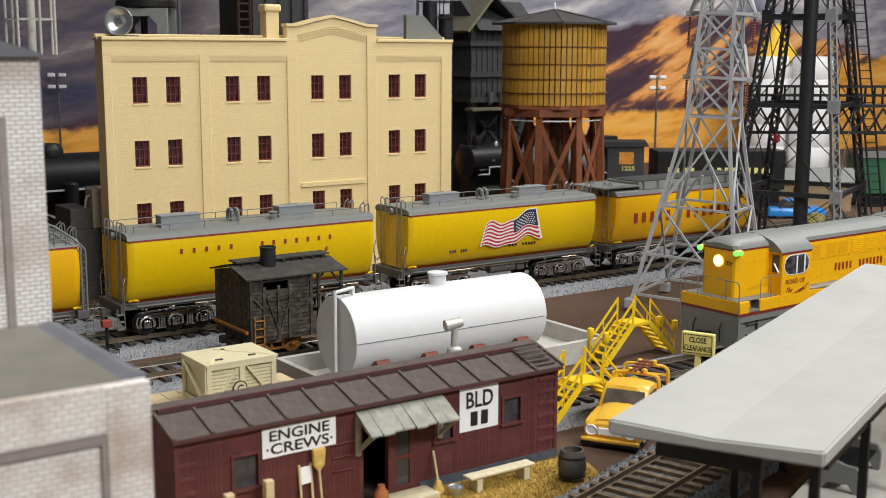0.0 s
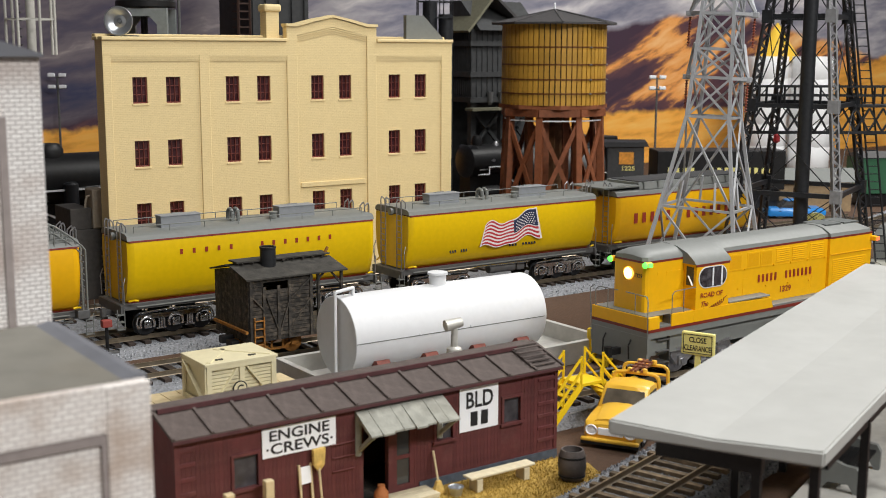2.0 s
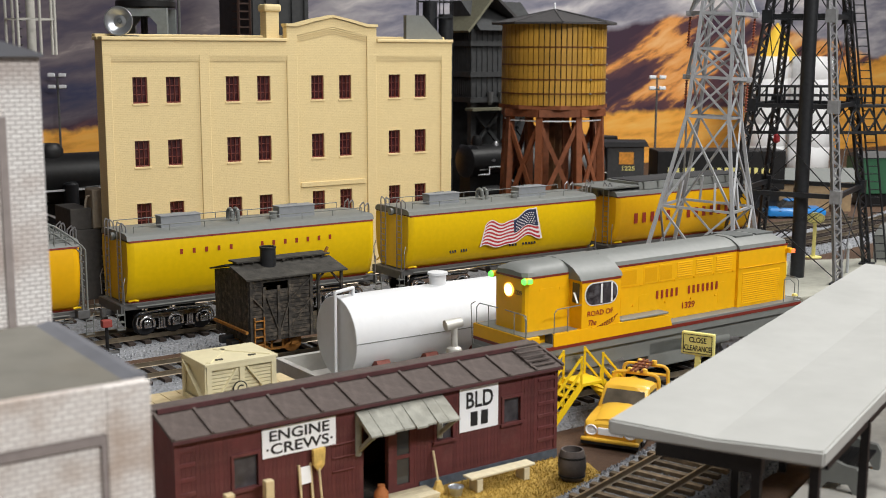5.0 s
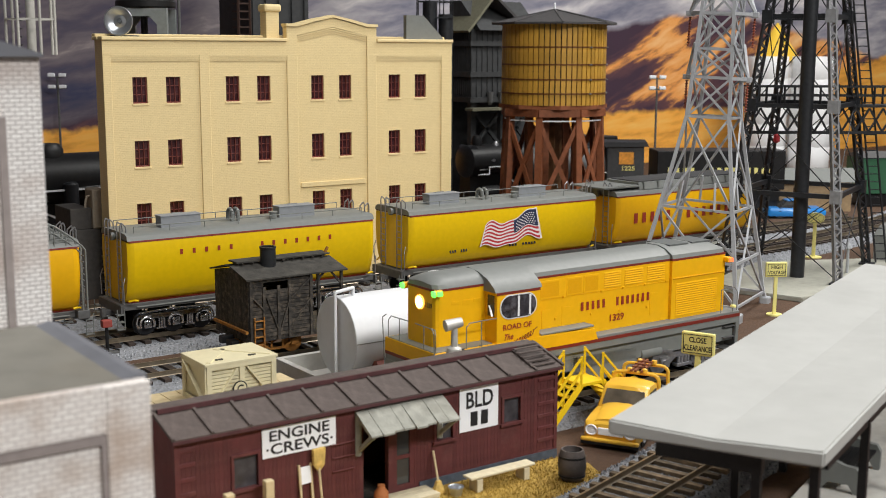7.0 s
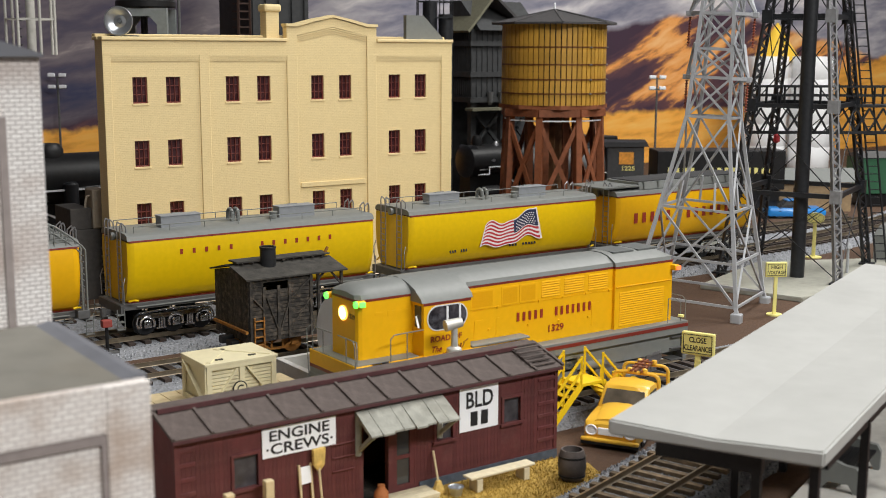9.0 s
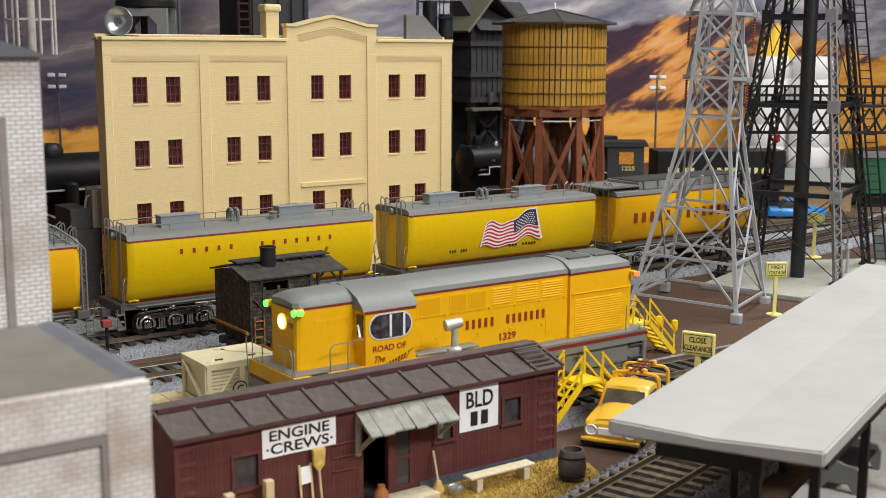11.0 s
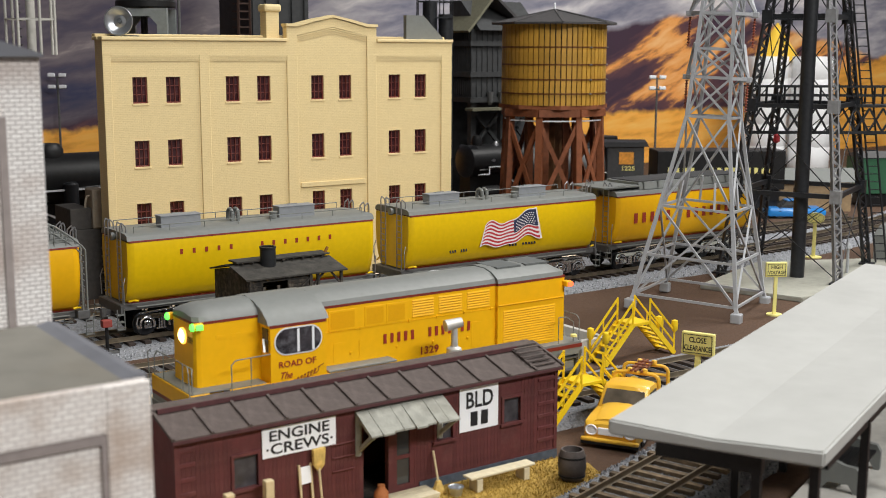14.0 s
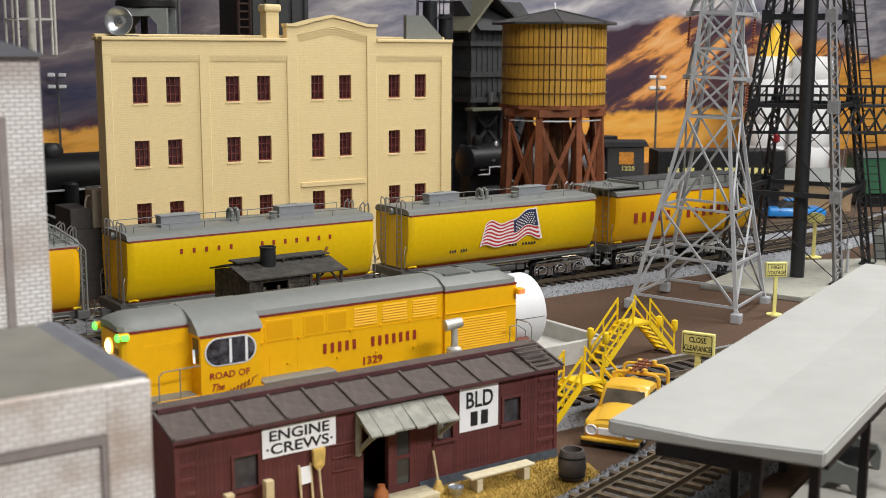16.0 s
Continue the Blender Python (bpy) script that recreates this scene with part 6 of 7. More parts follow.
# ---------------------------------------------------------------- dark lattice derrick tower on its slab
def derrick():
    root = thing("steel_tower", "black riveted lattice steel tower with railed platform and ladder", "tower", at(109.8, 85.64, GROUND, 0, 0, 24))
    H, h0, h1 = 42.0, 7.27, 2.22
    FY = 0.875

    def hw(z):
        return h0 + (h1 - h0) * z / H
    cs = ((-1, -1), (1, -1), (1, 1), (-1, 1))
    for i, (a, b) in enumerate(cs):
        p0, p1 = Vector((a * h0, b * h0 * FY, 0)), Vector((a * h1, b * h1 * FY, H))
        # the nearest leg gets a lighter grey than the other three
        mt = M_STEELBLK if i else M_LATT
        out = Vector((0.707, -0.707, 0)) if i != 3 else Vector((0.6, -0.8, 0))
        deep = Vector((0.707, 0.707, 0))
        lgo = part("leg", bar(B(), p0 + out * 0.4, p1 + out * 0.36, 0.16, 0.5, deep), mt, root)
        part("leg_angle", bar(B(), p0 - out * 0.4, p1 - out * 0.36, 0.16, 0.5, deep), mt, lgo)
        lc = B()
        n = 62
        for k in range(n):
            c0, c1 = p0.lerp(p1, k / n), p0.lerp(p1, (k + 1) / n)
            s = 1 if k % 2 else -1
            for d in (-0.22, 0.22):
                bar(lc, c0 + out * (s * 0.36) + deep * d, c1 - out * (s * 0.36) + deep * d, 0.13, 0.06, deep)
        part("lacing", lc, mt, lgo)
        part("foot_plate", box(B(), a * h0 - 0.8, a * h0 + 0.8, b * h0 * FY - 0.8, b * h0 * FY + 0.8, 0.5, 0.7), M_STEELBLK, root)
    for z in (9.6, 19.0, 28.5, 37.0):
        h = hw(z)
        for i in range(4):
            a, b = cs[i], cs[(i + 1) % 4]
            part("girt", bar(B(), (a[0] * h, a[1] * h * FY, z), (b[0] * h, b[1] * h * FY, z), 0.4, 0.5), M_STEELBLK, root)
            gp = B()
            box(gp, a[0] * h - 0.55, a[0] * h + 0.55, a[1] * h * FY - 0.55, a[1] * h * FY + 0.55, z - 0.7, z + 0.7)
            part("gusset", gp, M_STEELBLK if i else M_LATT, root)
    lv = (0.8, 9.6, 19.0, 28.5, 37.0)
    for z0, z1 in zip(lv, lv[1:]):
        for i in range(4):
            a, b = cs[i], cs[(i + 1) % 4]
            for p, q in ((a, b), (b, a)):
                part("tie_rod", bar(B(), (p[0] * hw(z0), p[1] * hw(z0) * FY, z0), (q[0] * hw(z1), q[1] * hw(z1) * FY, z1), 0.1), M_STEELBLK, root)
    # central standpipe
    part("standpipe", cyl(B(), (-5.0, -1.46, 0.5), (-4.8, -1.4, 42), 0.76, 0.74, 20), M_STEELBLK, root, "black centre column", True)
    # railed platform set across the tower
    z = 18.9
    q = at(2.6, 1.0, 0, 0, 0, -58)
    pl = part("platform", box(B(), -6.5, 12.0, -1.5, 1.5, z - 0.3, z, 0.02), M_STEELBLK, root, at=q)
    for y in (-1.4, 1.4):
        for zz in (z + 1.0, z + 2.0):
            part("platform_rail", bar(B(), (-6.4, y, zz), (11.9, y, zz), 0.2), M_STEELBLK, pl)
        for k in range(10):
            part("rail_post", bar(B(), (-6.4 + k * 2.03, y, z), (-6.4 + k * 2.03, y, z + 2.0), 0.2), M_STEELBLK, pl)
    for k in range(12):
        x = -6.5 + k * 1.54
        t = 1 if k % 2 else -1
        part("truss_web", bar(B(), (x, -1.4, z - 1.7 - t * 1.3), (x + 1.54, -1.4, z - 1.7 + t * 1.3), 0.2), M_STEELBLK, pl)
        part("truss_web", bar(B(), (x, -1.4, z - 1.7 + t * 1.3), (x + 1.54, -1.4, z - 1.7 - t * 1.3), 0.2), M_STEELBLK, pl)
    part("truss_chord", bar(B(), (-6.5, -1.4, z - 3.1), (12.0, -1.4, z - 3.1), 0.35), M_STEELBLK, pl)
    part("red_lamp", lathe(B(), [(0.1, 0), (0.35, -0.2), (0.4, -0.9), (0.1, -1.1)], 12), M_FLAGR, pl, at=at(-3.0, -1.4, z - 3.2))
    # ladder beside the outer leg
    ld = B()
    side = Vector((0.51, -0.86, 0))
    f0, f1 = Vector((h0, -h0 * FY, 0.7)) + side * 1.0, Vector((h1, -h1 * FY, H)) + side * 0.6
    for off in (0.0, 1.25):
        bar(ld, f0 + side * off, f1 + side * off, 0.16)
    for k in range(46):
        c = f0.lerp(f1, (k + 0.5) / 46)
        bar(ld, c, c + side * 1.25, 0.11)
    for k in (0.25, 0.47, 0.7, 0.93):
        c = f0.lerp(f1, k)
        bar(ld, c - side * 0.9, c, 0.16)
    part("ladder", ld, M_STEELBLK, root)
    sl = thing("concrete_slab", "pale concrete foundation slab of the steel tower", "slab", at(0, 0, GROUND))
    sb = prism(B(), [(93.8, 85.3), (97.0, 74.6), (124.0, 76.5), (122.5, 85.2), (109.8, 91.1)], 0.0, 0.5, "z")
    bmesh.ops.bevel(sb, geom=sb.edges[:], offset=0.07, segments=2, affect="EDGES")
    part("slab", sb, M_SLAB, sl)


M_LATT = mat("near_leg_light_grey", (0.27, 0.275, 0.285), 0.42, 0.2, vary=0.15)
M_SLAB = mat("slab_concrete", (0.36, 0.36, 0.31), 0.85, vary=0.1, scale=120, bump=0.25)
derrick()


# ---------------------------------------------------------------- wooden water tower
def water_tower():
    cx, cy = 104.6, 122.2
    root = thing("water_tower", "amber wooden water tank on redwood legs with black conical roof", "water tower", at(cx, cy, 0, 0, 0, 12))
    R, z0, z1 = 6.75, 16.6, 27.0
    n = 60
    part("tub_core", cyl(B(), (0, 0, z0), (0, 0, z1), R - 0.12, n=52), M_BLACK, root)
    wd = 2 * math.pi * R / n
    me = mesh_of(box(B(), -0.1, 0.12, -wd / 2 + 0.07, wd / 2 - 0.07, 0, z1 - z0), "stave", M_TANKWOOD)
    for k in range(n):
        a = 360 * k / n
        piece("stave", me, root, at(R * math.cos(radians(a)), R * math.sin(radians(a)), z0, 0, 0, a))
    for z in (18.1, 19.9, 21.8, 24.0):
        hp = part("hoop", lathe(B(), [(R + 0.1, z - 0.1), (R + 0.2, z - 0.1), (R + 0.2, z + 0.1), (R + 0.1, z + 0.1)], 52), M_HOOP, root, "dark iron hoop")
        for a in (-100, -60, -20):
            part("hoop_lug", box(B(), -0.08, 0.08, -0.18, 0.18, -0.09, 0.09), M_SILVER, hp, at=at((R + 0.25) * math.cos(radians(a)), (R + 0.25) * math.sin(radians(a)), z, 0, 0, a))
    m = 8
    for k in range(m):
        a0, a1 = 2 * math.pi * k / m, 2 * math.pi * (k + 1) / m
        seg = B()
        Rr = 8.3
        pts = [(0, 0, 28.9), (Rr * math.cos(a0), Rr * math.sin(a0), 27.15), (Rr * math.cos(a1), Rr * math.sin(a1), 27.15)]
        t = [seg.verts.new(p) for p in pts]
        u = [seg.verts.new((p[0], p[1], p[2] - 0.25)) for p in pts]
        seg.faces.new(t); seg.faces.new(u[::-1])
        for q in range(3):
            seg.faces.new((t[q], u[q], u[(q + 1) % 3], t[(q + 1) % 3]))
        part("roof_facet", seg, M_SLATE, root)
        part("roof_ridge", bar(B(), (0, 0, 28.95), pts[1], 0.22, 0.14), M_SLATE, root)
    part("finial", lathe(B(), [(0.16, 28.8), (0.14, 29.6), (0.02, 29.8)], 10), M_SIGNW, root)
    # platform ring and eight legs with cross bracing
    part("platform_ring", cyl(B(), (0, 0, z0 - 0.5), (0, 0, z0), R + 0.5, n=8), M_LEGWOOD, root)
    oc = [((R + 0.1) * math.cos(2 * math.pi * (k + 0.5) / m), (R + 0.1) * math.sin(2 * math.pi * (k + 0.5) / m)) for k in range(m)]
    for k in range(m):
        a, b = oc[k], oc[(k + 1) % m]
        for z in (z0 - 1.0,):
            part("ring_beam", bar(B(), (a[0], a[1], z), (b[0], b[1], z), 0.6, 0.95), M_LEGWOOD, root)
        part("leg", bar(B(), (a[0] * 0.93, a[1] * 0.93, z0 - 1.2), (a[0] * 1.02, a[1] * 1.02, GROUND), 0.85), M_LEGWOOD, root)
        part("brace", bar(B(), (a[0] * 0.96, a[1] * 0.96, z0 - 2.2), (b[0] * 1.0, b[1] * 1.0, 3.0), 0.3, 0.6), M_LEGWOOD, root)
        part("brace", bar(B(), (b[0] * 0.96, b[1] * 0.96, z0 - 2.2), (a[0] * 1.0, a[1] * 1.0, 3.0), 0.3, 0.6), M_LEGWOOD, root)
        part("tie_rod", bar(B(), (a[0] * 0.98, a[1] * 0.98, z0 - 2.0), (b[0] * 0.98, b[1] * 0.98, z0 - 2.0), 0.16), M_SIGNW, root)
        part("inner_leg", bar(B(), (a[0] * 0.5, a[1] * 0.5, z0 - 1.2), (a[0] * 0.5, a[1] * 0.5, GROUND), 0.8), M_LEGWOOD, root)
    part("riser_box", box(B(), -1.3, 1.3, -1.3, 1.3, GROUND, z0 - 0.8), M_RISER, root, "brown plank riser box")


M_HOOP = mat("iron_hoop", (0.16, 0.06, 0.015), 0.5, 0.2, vary=0.2)
M_RISER = mat("riser_planks", (0.20, 0.10, 0.045), 0.7, vary=0.3, scale=100, bump=0.3)
water_tower()


# ---------------------------------------------------------------- dark coaling tower behind
def coaling_tower():
    root = thing("coaling_tower", "black timber coaling tower with greenish pitched roof", "tower", at(113.2, 150.8, 0, 0, 0, 0))
    W, D = 12.4, 6.5
    x0, y0 = -2.4, -2.0
    part("bin", box(B(), x0, x0 + W, y0, y0 + D, 15.8, 26.8), M_COAL, root)
    for k in range(13):
        part("siding_batten", box(B(), x0 + k * W / 12 - 0.08, x0 + k * W / 12 + 0.08, y0 - 0.15, y0, 15.8, 26.8), M_COAL, root)
        part("siding_batten", box(B(), x0 - 0.15, x0, y0 + k * D / 12 - 0.08, y0 + k * D / 12 + 0.08, 15.8, 26.8), M_COAL, root)
    for z in (15.6, 19.5, 24.2):
        part("waler", box(B(), x0 - 0.5, x0 + W + 0.5, y0 - 0.5, y0 - 0.1, z, z + 0.8), M_COAL, root)
        part("waler", box(B(), x0 - 0.5, x0 - 0.1, y0 - 0.1, y0 + D, z, z + 0.8), M_COAL, root)
    ro = B()
    prism(ro, [(y0 - 1.5, 26.6), (y0 + 3.6, 31.2), (y0 + D, 31.2), (y0 + D, 26.6)], x0 + 0.5, x0 + W, "x")
    part("head_house", ro, M_COAL, root)
    rf = B()
    prism(rf, [(x0 - 1.3, 26.2), (x0 + 3.6, 31.6), (x0 + 3.6, 32.1), (x0 - 1.6, 26.5)], y0 - 1.2, y0 + D, "y")
    part("roof", rf, M_MOSS, root, "greenish grey roof slope")
    prism(rf := B(), [(x0 + 3.6, 31.6), (x0 + 9.5, 27.0), (x0 + 9.8, 27.3), (x0 + 3.6, 32.1)], y0 - 1.2, y0 + D, "y")
    part("roof", rf, M_SLATE, root)
    # added dark sheet, wider than the tower, keeps the gap behind the legs dark
    part("dark_backing", box(B(), x0 - 0.3, x0 + W + 4.0, y0 + D - 0.8, y0 + D - 0.2, GROUND, 15.6), M_COAL, root)
    for x in (x0 + 0.4, x0 + W / 2, x0 + W - 0.4):
        for y in (y0 + 0.4, y0 + D - 0.4):
            part("leg", box(B(), x - 0.45, x + 0.45, y - 0.45, y + 0.45, GROUND, 15.8), M_COAL, root)
    for a, b in ((x0 + 0.4, x0 + W / 2), (x0 + W / 2, x0 + W - 0.4)):
        part("brace", bar(B(), (a, y0 + 0.3, 8.5), (b, y0 + 0.3, 14.5), 0.5), M_COAL, root)
        part("brace", bar(B(), (b, y0 + 0.3, 8.5), (a, y0 + 0.3, 14.5), 0.5), M_COAL, root)
    part("walkway", box(B(), x0 - 1.2, x0 + W, y0 - 2.0, y0, 14.4, 14.8), M_MOSS, root)
    for k in (3.2, 5.4):
        part("coal_chute", lathe(B(), [(0.5, 17.2), (0.4, 15.6), (0.2, 15.2)], 10, (x0 + k, y0 - 0.6)), M_DGREY, root)


coaling_tower()


# ---------------------------------------------------------------- black steam engines on the far track
def ring_mesh(r0, r1, h, n=24):
    prof = [(r0, -0.02), (r1, -0.02), (r1, h), (r0, h), (r0, -0.02)]
    return loft(B(), [[(r * math.cos(2 * math.pi * i / n), r * math.sin(2 * math.pi * i / n), z) for i in range(n)] for r, z in prof], caps=False)


def boiler_engine(x, y, label, size=1.0):
    root = thing("steam_locomotive", label, "locomotive", at(x, y, 0) @ Matrix.Scale(size, 4), "black steam engines")
    part("boiler", cyl(B(), (0, 0, 6.8), (24, 0, 6.8), 2.5, 2.6, 24), M_BLACK, root, smooth=True)
    part("smokebox_front", lathe(B(), [(2.5, 0), (2.1, 0.25), (0.8, 0.4), (0.1, 0.45)], 24), M_STEELBLK, root, at=at(0, 0, 6.8, 0, -90, 0), smooth=True)
    for xx, r, hgt in ((2.2, 0.85, 1.4), (8.5, 1.3, 1.0), (15, 1.2, 1.0)):
        part("dome", lathe(B(), [(r, 9.0), (r, 9.2 + hgt * 0.6), (r * 0.7, 9.3 + hgt), (0.05, 9.4 + hgt)], 18, (xx, 0)), M_BLACK, root, smooth=True)
    part("cab", box(B(), 24, 29, -3.0, 3.0, 3.0, 9.8, 0.2), M_BLACK, root)
    part("running_board", box(B(), 2.5, 24, -3.0, 3.0, 5.9, 6.15), M_BLACK, root)
    edge = box(B(), 2.5, 24, -3.06, -3.0, 6.0, 6.16)
    box(edge, 2.34, 2.5, -3.06, -3.0, 5.1, 6.16)
    box(edge, 0.3, 2.5, -3.06, -3.0, 4.94, 5.1)
    part("board_edge", edge, M_SIGNW, root, "white running board edge")
    part("number_plate", prism(B(), [(3.2, 7.0), (3.6, 6.75), (4.0, 7.0), (3.6, 7.25)], -2.62, -2.5, "y"), M_SILVER, root)
    part("bell", lathe(B(), [(0.55, 8.9), (0.5, 9.3), (0.25, 9.7), (0.05, 9.75)], 14, (5.4, -0.6)), M_SILVER, root, smooth=True)
    part("feedwater_tank", cyl(B(), (0.6, -1.6, 8.6), (0.6, 1.6, 8.6), 0.7, n=14), M_STEELBLK, root, smooth=True)
    part("air_pump", lathe(B(), [(0.6, 4.6), (0.7, 4.7), (0.7, 6.6), (0.5, 6.8), (0.1, 6.85)], 14, (9.5, -2.9)), M_STEELBLK, root, smooth=True)
    for k in range(4):
        w = part("driving_wheel", cyl(B(), (7 + 4.1 * k, -1.9, 1.95), (7 + 4.1 * k, -1.5, 1.95), 1.9, n=24), M_STEELBLK, root)
        part("tyre", ring_mesh(1.74, 1.93, 0.05), M_SIGNW, w, "white painted tyre", at=at(7 + 4.1 * k, -1.92, 1.95, 90, 0, 0))
    part("rod", box(B(), 6.5, 20, -2.15, -1.95, 1.5, 1.85), M_SILVER, root)
    part("cylinder", cyl(B(), (1.5, -2.2, 2.1), (4.6, -2.2, 2.1), 1.05, n=16), M_BLACK, root)
    part("pipe", tube(B(), [(1, -2.4, 5.6), (12, -2.6, 6.2), (23, -2.4, 6.0)], 0.12), M_DGREY, root)
    part("frame", box(B(), 0, 29, -1.3, 1.3, 1.2, 4.6), M_BLACK, root)
    return root


boiler_engine(108.0, 146.5, "black steam locomotive with white running board edge, behind the water tower")
boiler_engine(33.0, 141.0, "large black steam locomotive standing behind the warehouse", 1.22)


def tender_1225():
    root = thing("steam_tender", "black steam engine cab and tender with pale yellow numbers", "locomotive", at(121.2, 134.9, 0, 0, 0, -32), "black steam engines")
    part("boiler", cyl(B(), (-8, 0, 6.6), (3.4, 0, 6.6), 2.4, n=20), M_DGREY, root, smooth=True)
    part("cab", box(B(), 3.4, 9.0, -2.9, 2.9, 3.0, 9.6, 0.15), M_CABG, root)
    part("cab_roof", prism(B(), [(-3.2, 9.5), (-2, 10.1), (0, 10.4), (2, 10.1), (3.2, 9.5)], 3.0, 9.6), M_BLACK, root)
    # opaque orange panel stands in for the backdrop seen through the cab
    part("cab_window", box(B(), 5.2, 7.4, -3.0, -2.88, 6.9, 8.7), M_ORWIN, root, "cab window panel coloured like the orange backdrop behind it")
    lettering("cab_number", "1225", 0.68, 1.9, M_SIGN, root, at(6.65, -2.92, 6.3, 90, 0, 0), label="pale yellow numerals")
    part("tender_body", box(B(), 11.0, 30.5, -2.9, 2.9, 3.0, 8.9, 0.12), M_BLACK, root)
    letter_bars("company_name", (4, 9), 0.9, 16.5, M_SIGN, root, at(20.6, -2.92, 5.9, 90, 0, 0), 0.5)
    part("frame", box(B(), -8, 30, -2.2, 2.2, 1.2, 3.0), M_BLACK, root)
    for k in (-5, -1, 12.5, 15, 17.5, 24, 26.5, 29):
        part("wheel", cyl(B(), (k, -1.9, 1.2), (k, 1.9, 1.2), 1.2, n=18), M_STEELBLK, root)
    part("hand_rail", box(B(), 1.2, 3.4, -3.05, -2.95, 5.6, 5.8), M_SIGNW, root)


M_CABG = mat("cab_dark_grey", (0.05, 0.052, 0.055), 0.5, vary=0.15)
M_ORWIN = mat("backdrop_orange_pane", (0.75, 0.32, 0.05), 0.4, vary=0.2)
tender_1225()


# ---------------------------------------------------------------- far silos
M_SILO = mat("silo_white", (0.86, 0.87, 0.88), 0.5, vary=0.02, bump=0.02)


def silo(x, y, r, z1, cone=None):
    root = thing("silo", "white cylindrical grain silo" + (" with yellow conical roof" if cone else " with flat top"), "silo", at(x, y, GROUND), "white silos")
    n = 5
    for k in range(n):
        a, b = (z1 - GROUND) * k / n, (z1 - GROUND) * (k + 1) / n
        part("silo_ring", lathe(B(), [(r * 0.985, a), (r, a + 0.1), (r, b - 0.1), (r * 0.985, b)], 30), M_SILO, root, smooth=True)
    if cone:
        part("cone_roof", lathe(B(), [(cone, z1 - GROUND - 1.0), (0.2, z1 - GROUND + 7.2), (0.05, z1 - GROUND + 7.3)], 30), M_CONE, root, "yellow conical roof", True)


M_CONE = mat("cone_yellow", (0.90, 0.58, 0.05), 0.5, vary=0.05)
silo(206.0, 170.7, 4.4, 22.5)
silo(212.6, 164.0, 4.3, 22.5)
silo(217.0, 177.5, 4.4, 22.5, 5.4)


# ---------------------------------------------------------------- roof-level things behind the warehouse
def loudspeaker():
    root = thing("loudspeaker", "silver horn loudspeaker on the warehouse roof edge", "loudspeaker", at(42.3, 113.2, 24.75, 0, 0, -38))
    bm = lathe(B(), [(0.15, 0.55), (0.2, 0.35), (0.25, 0.5), (0.6, 0.4), (1.1, 0.62), (1.3, 0.95), (1.38, 0.95), (1.42, 0.85), (1.2, 0.3), (0.7, -0.3), (0.3, -0.7)], 28)
    part("horn", bm, M_HORN, root, smooth=True, at=at(0, 0, 1.45, 90, 0, 0))
    part("base", box(B(), -1.3, 1.3, -0.4, 1.4, 0.0, 0.12), M_DGREY, root)
    part("bracket", bar(B(), (0, 0.6, 0.1), (0, 0.5, 1.3), 0.3), M_GREY, root)


M_HORN = mat("spun_aluminium", (0.55, 0.58, 0.62), 0.3, 0.85, vary=0.08)
loudspeaker()


def roof_tank():
    root = thing("roof_tank", "black water tank on grey arched legs above the warehouse", "tank", at(46.8, 118.2, GROUND, 0, 0, -34))
    for y in (-2.2, 2.2):
        lg = prism(B(), [(-2.6, 0), (-2.6, 28.8), (2.6, 28.8), (2.6, 0), (1.6, 0), (1.6, 27.2), (0.9, 28.0), (-0.9, 28.0), (-1.6, 27.2), (-1.6, 0)], y - 0.4, y + 0.4, "y")
        part("leg_frame", lg, M_ROOFLEG, root)
    part("riser_pipe", cyl(B(), (-0.2, 0, 0), (-0.2, 0, 29), 0.35, n=12), M_BLACK, root)
    part("tank", lathe(B(), [(2.9, 28.9), (3.0, 29.0), (3.0, 29.5), (2.85, 29.6), (2.85, 34), (0.1, 36)], 26), M_BLACK, root, smooth=True)
    pl = thing("thin_pole", "thin dark pole behind the warehouse", "pole", at(50.5, 118.5, GROUND))
    part("pole", cyl(B(), (0, 0, 0), (0, 0, 40), 0.16, n=8), M_DGREY, pl)


M_ROOFLEG = mat("grey_leg_paint", (0.20, 0.22, 0.22), 0.55, vary=0.1)
roof_tank()


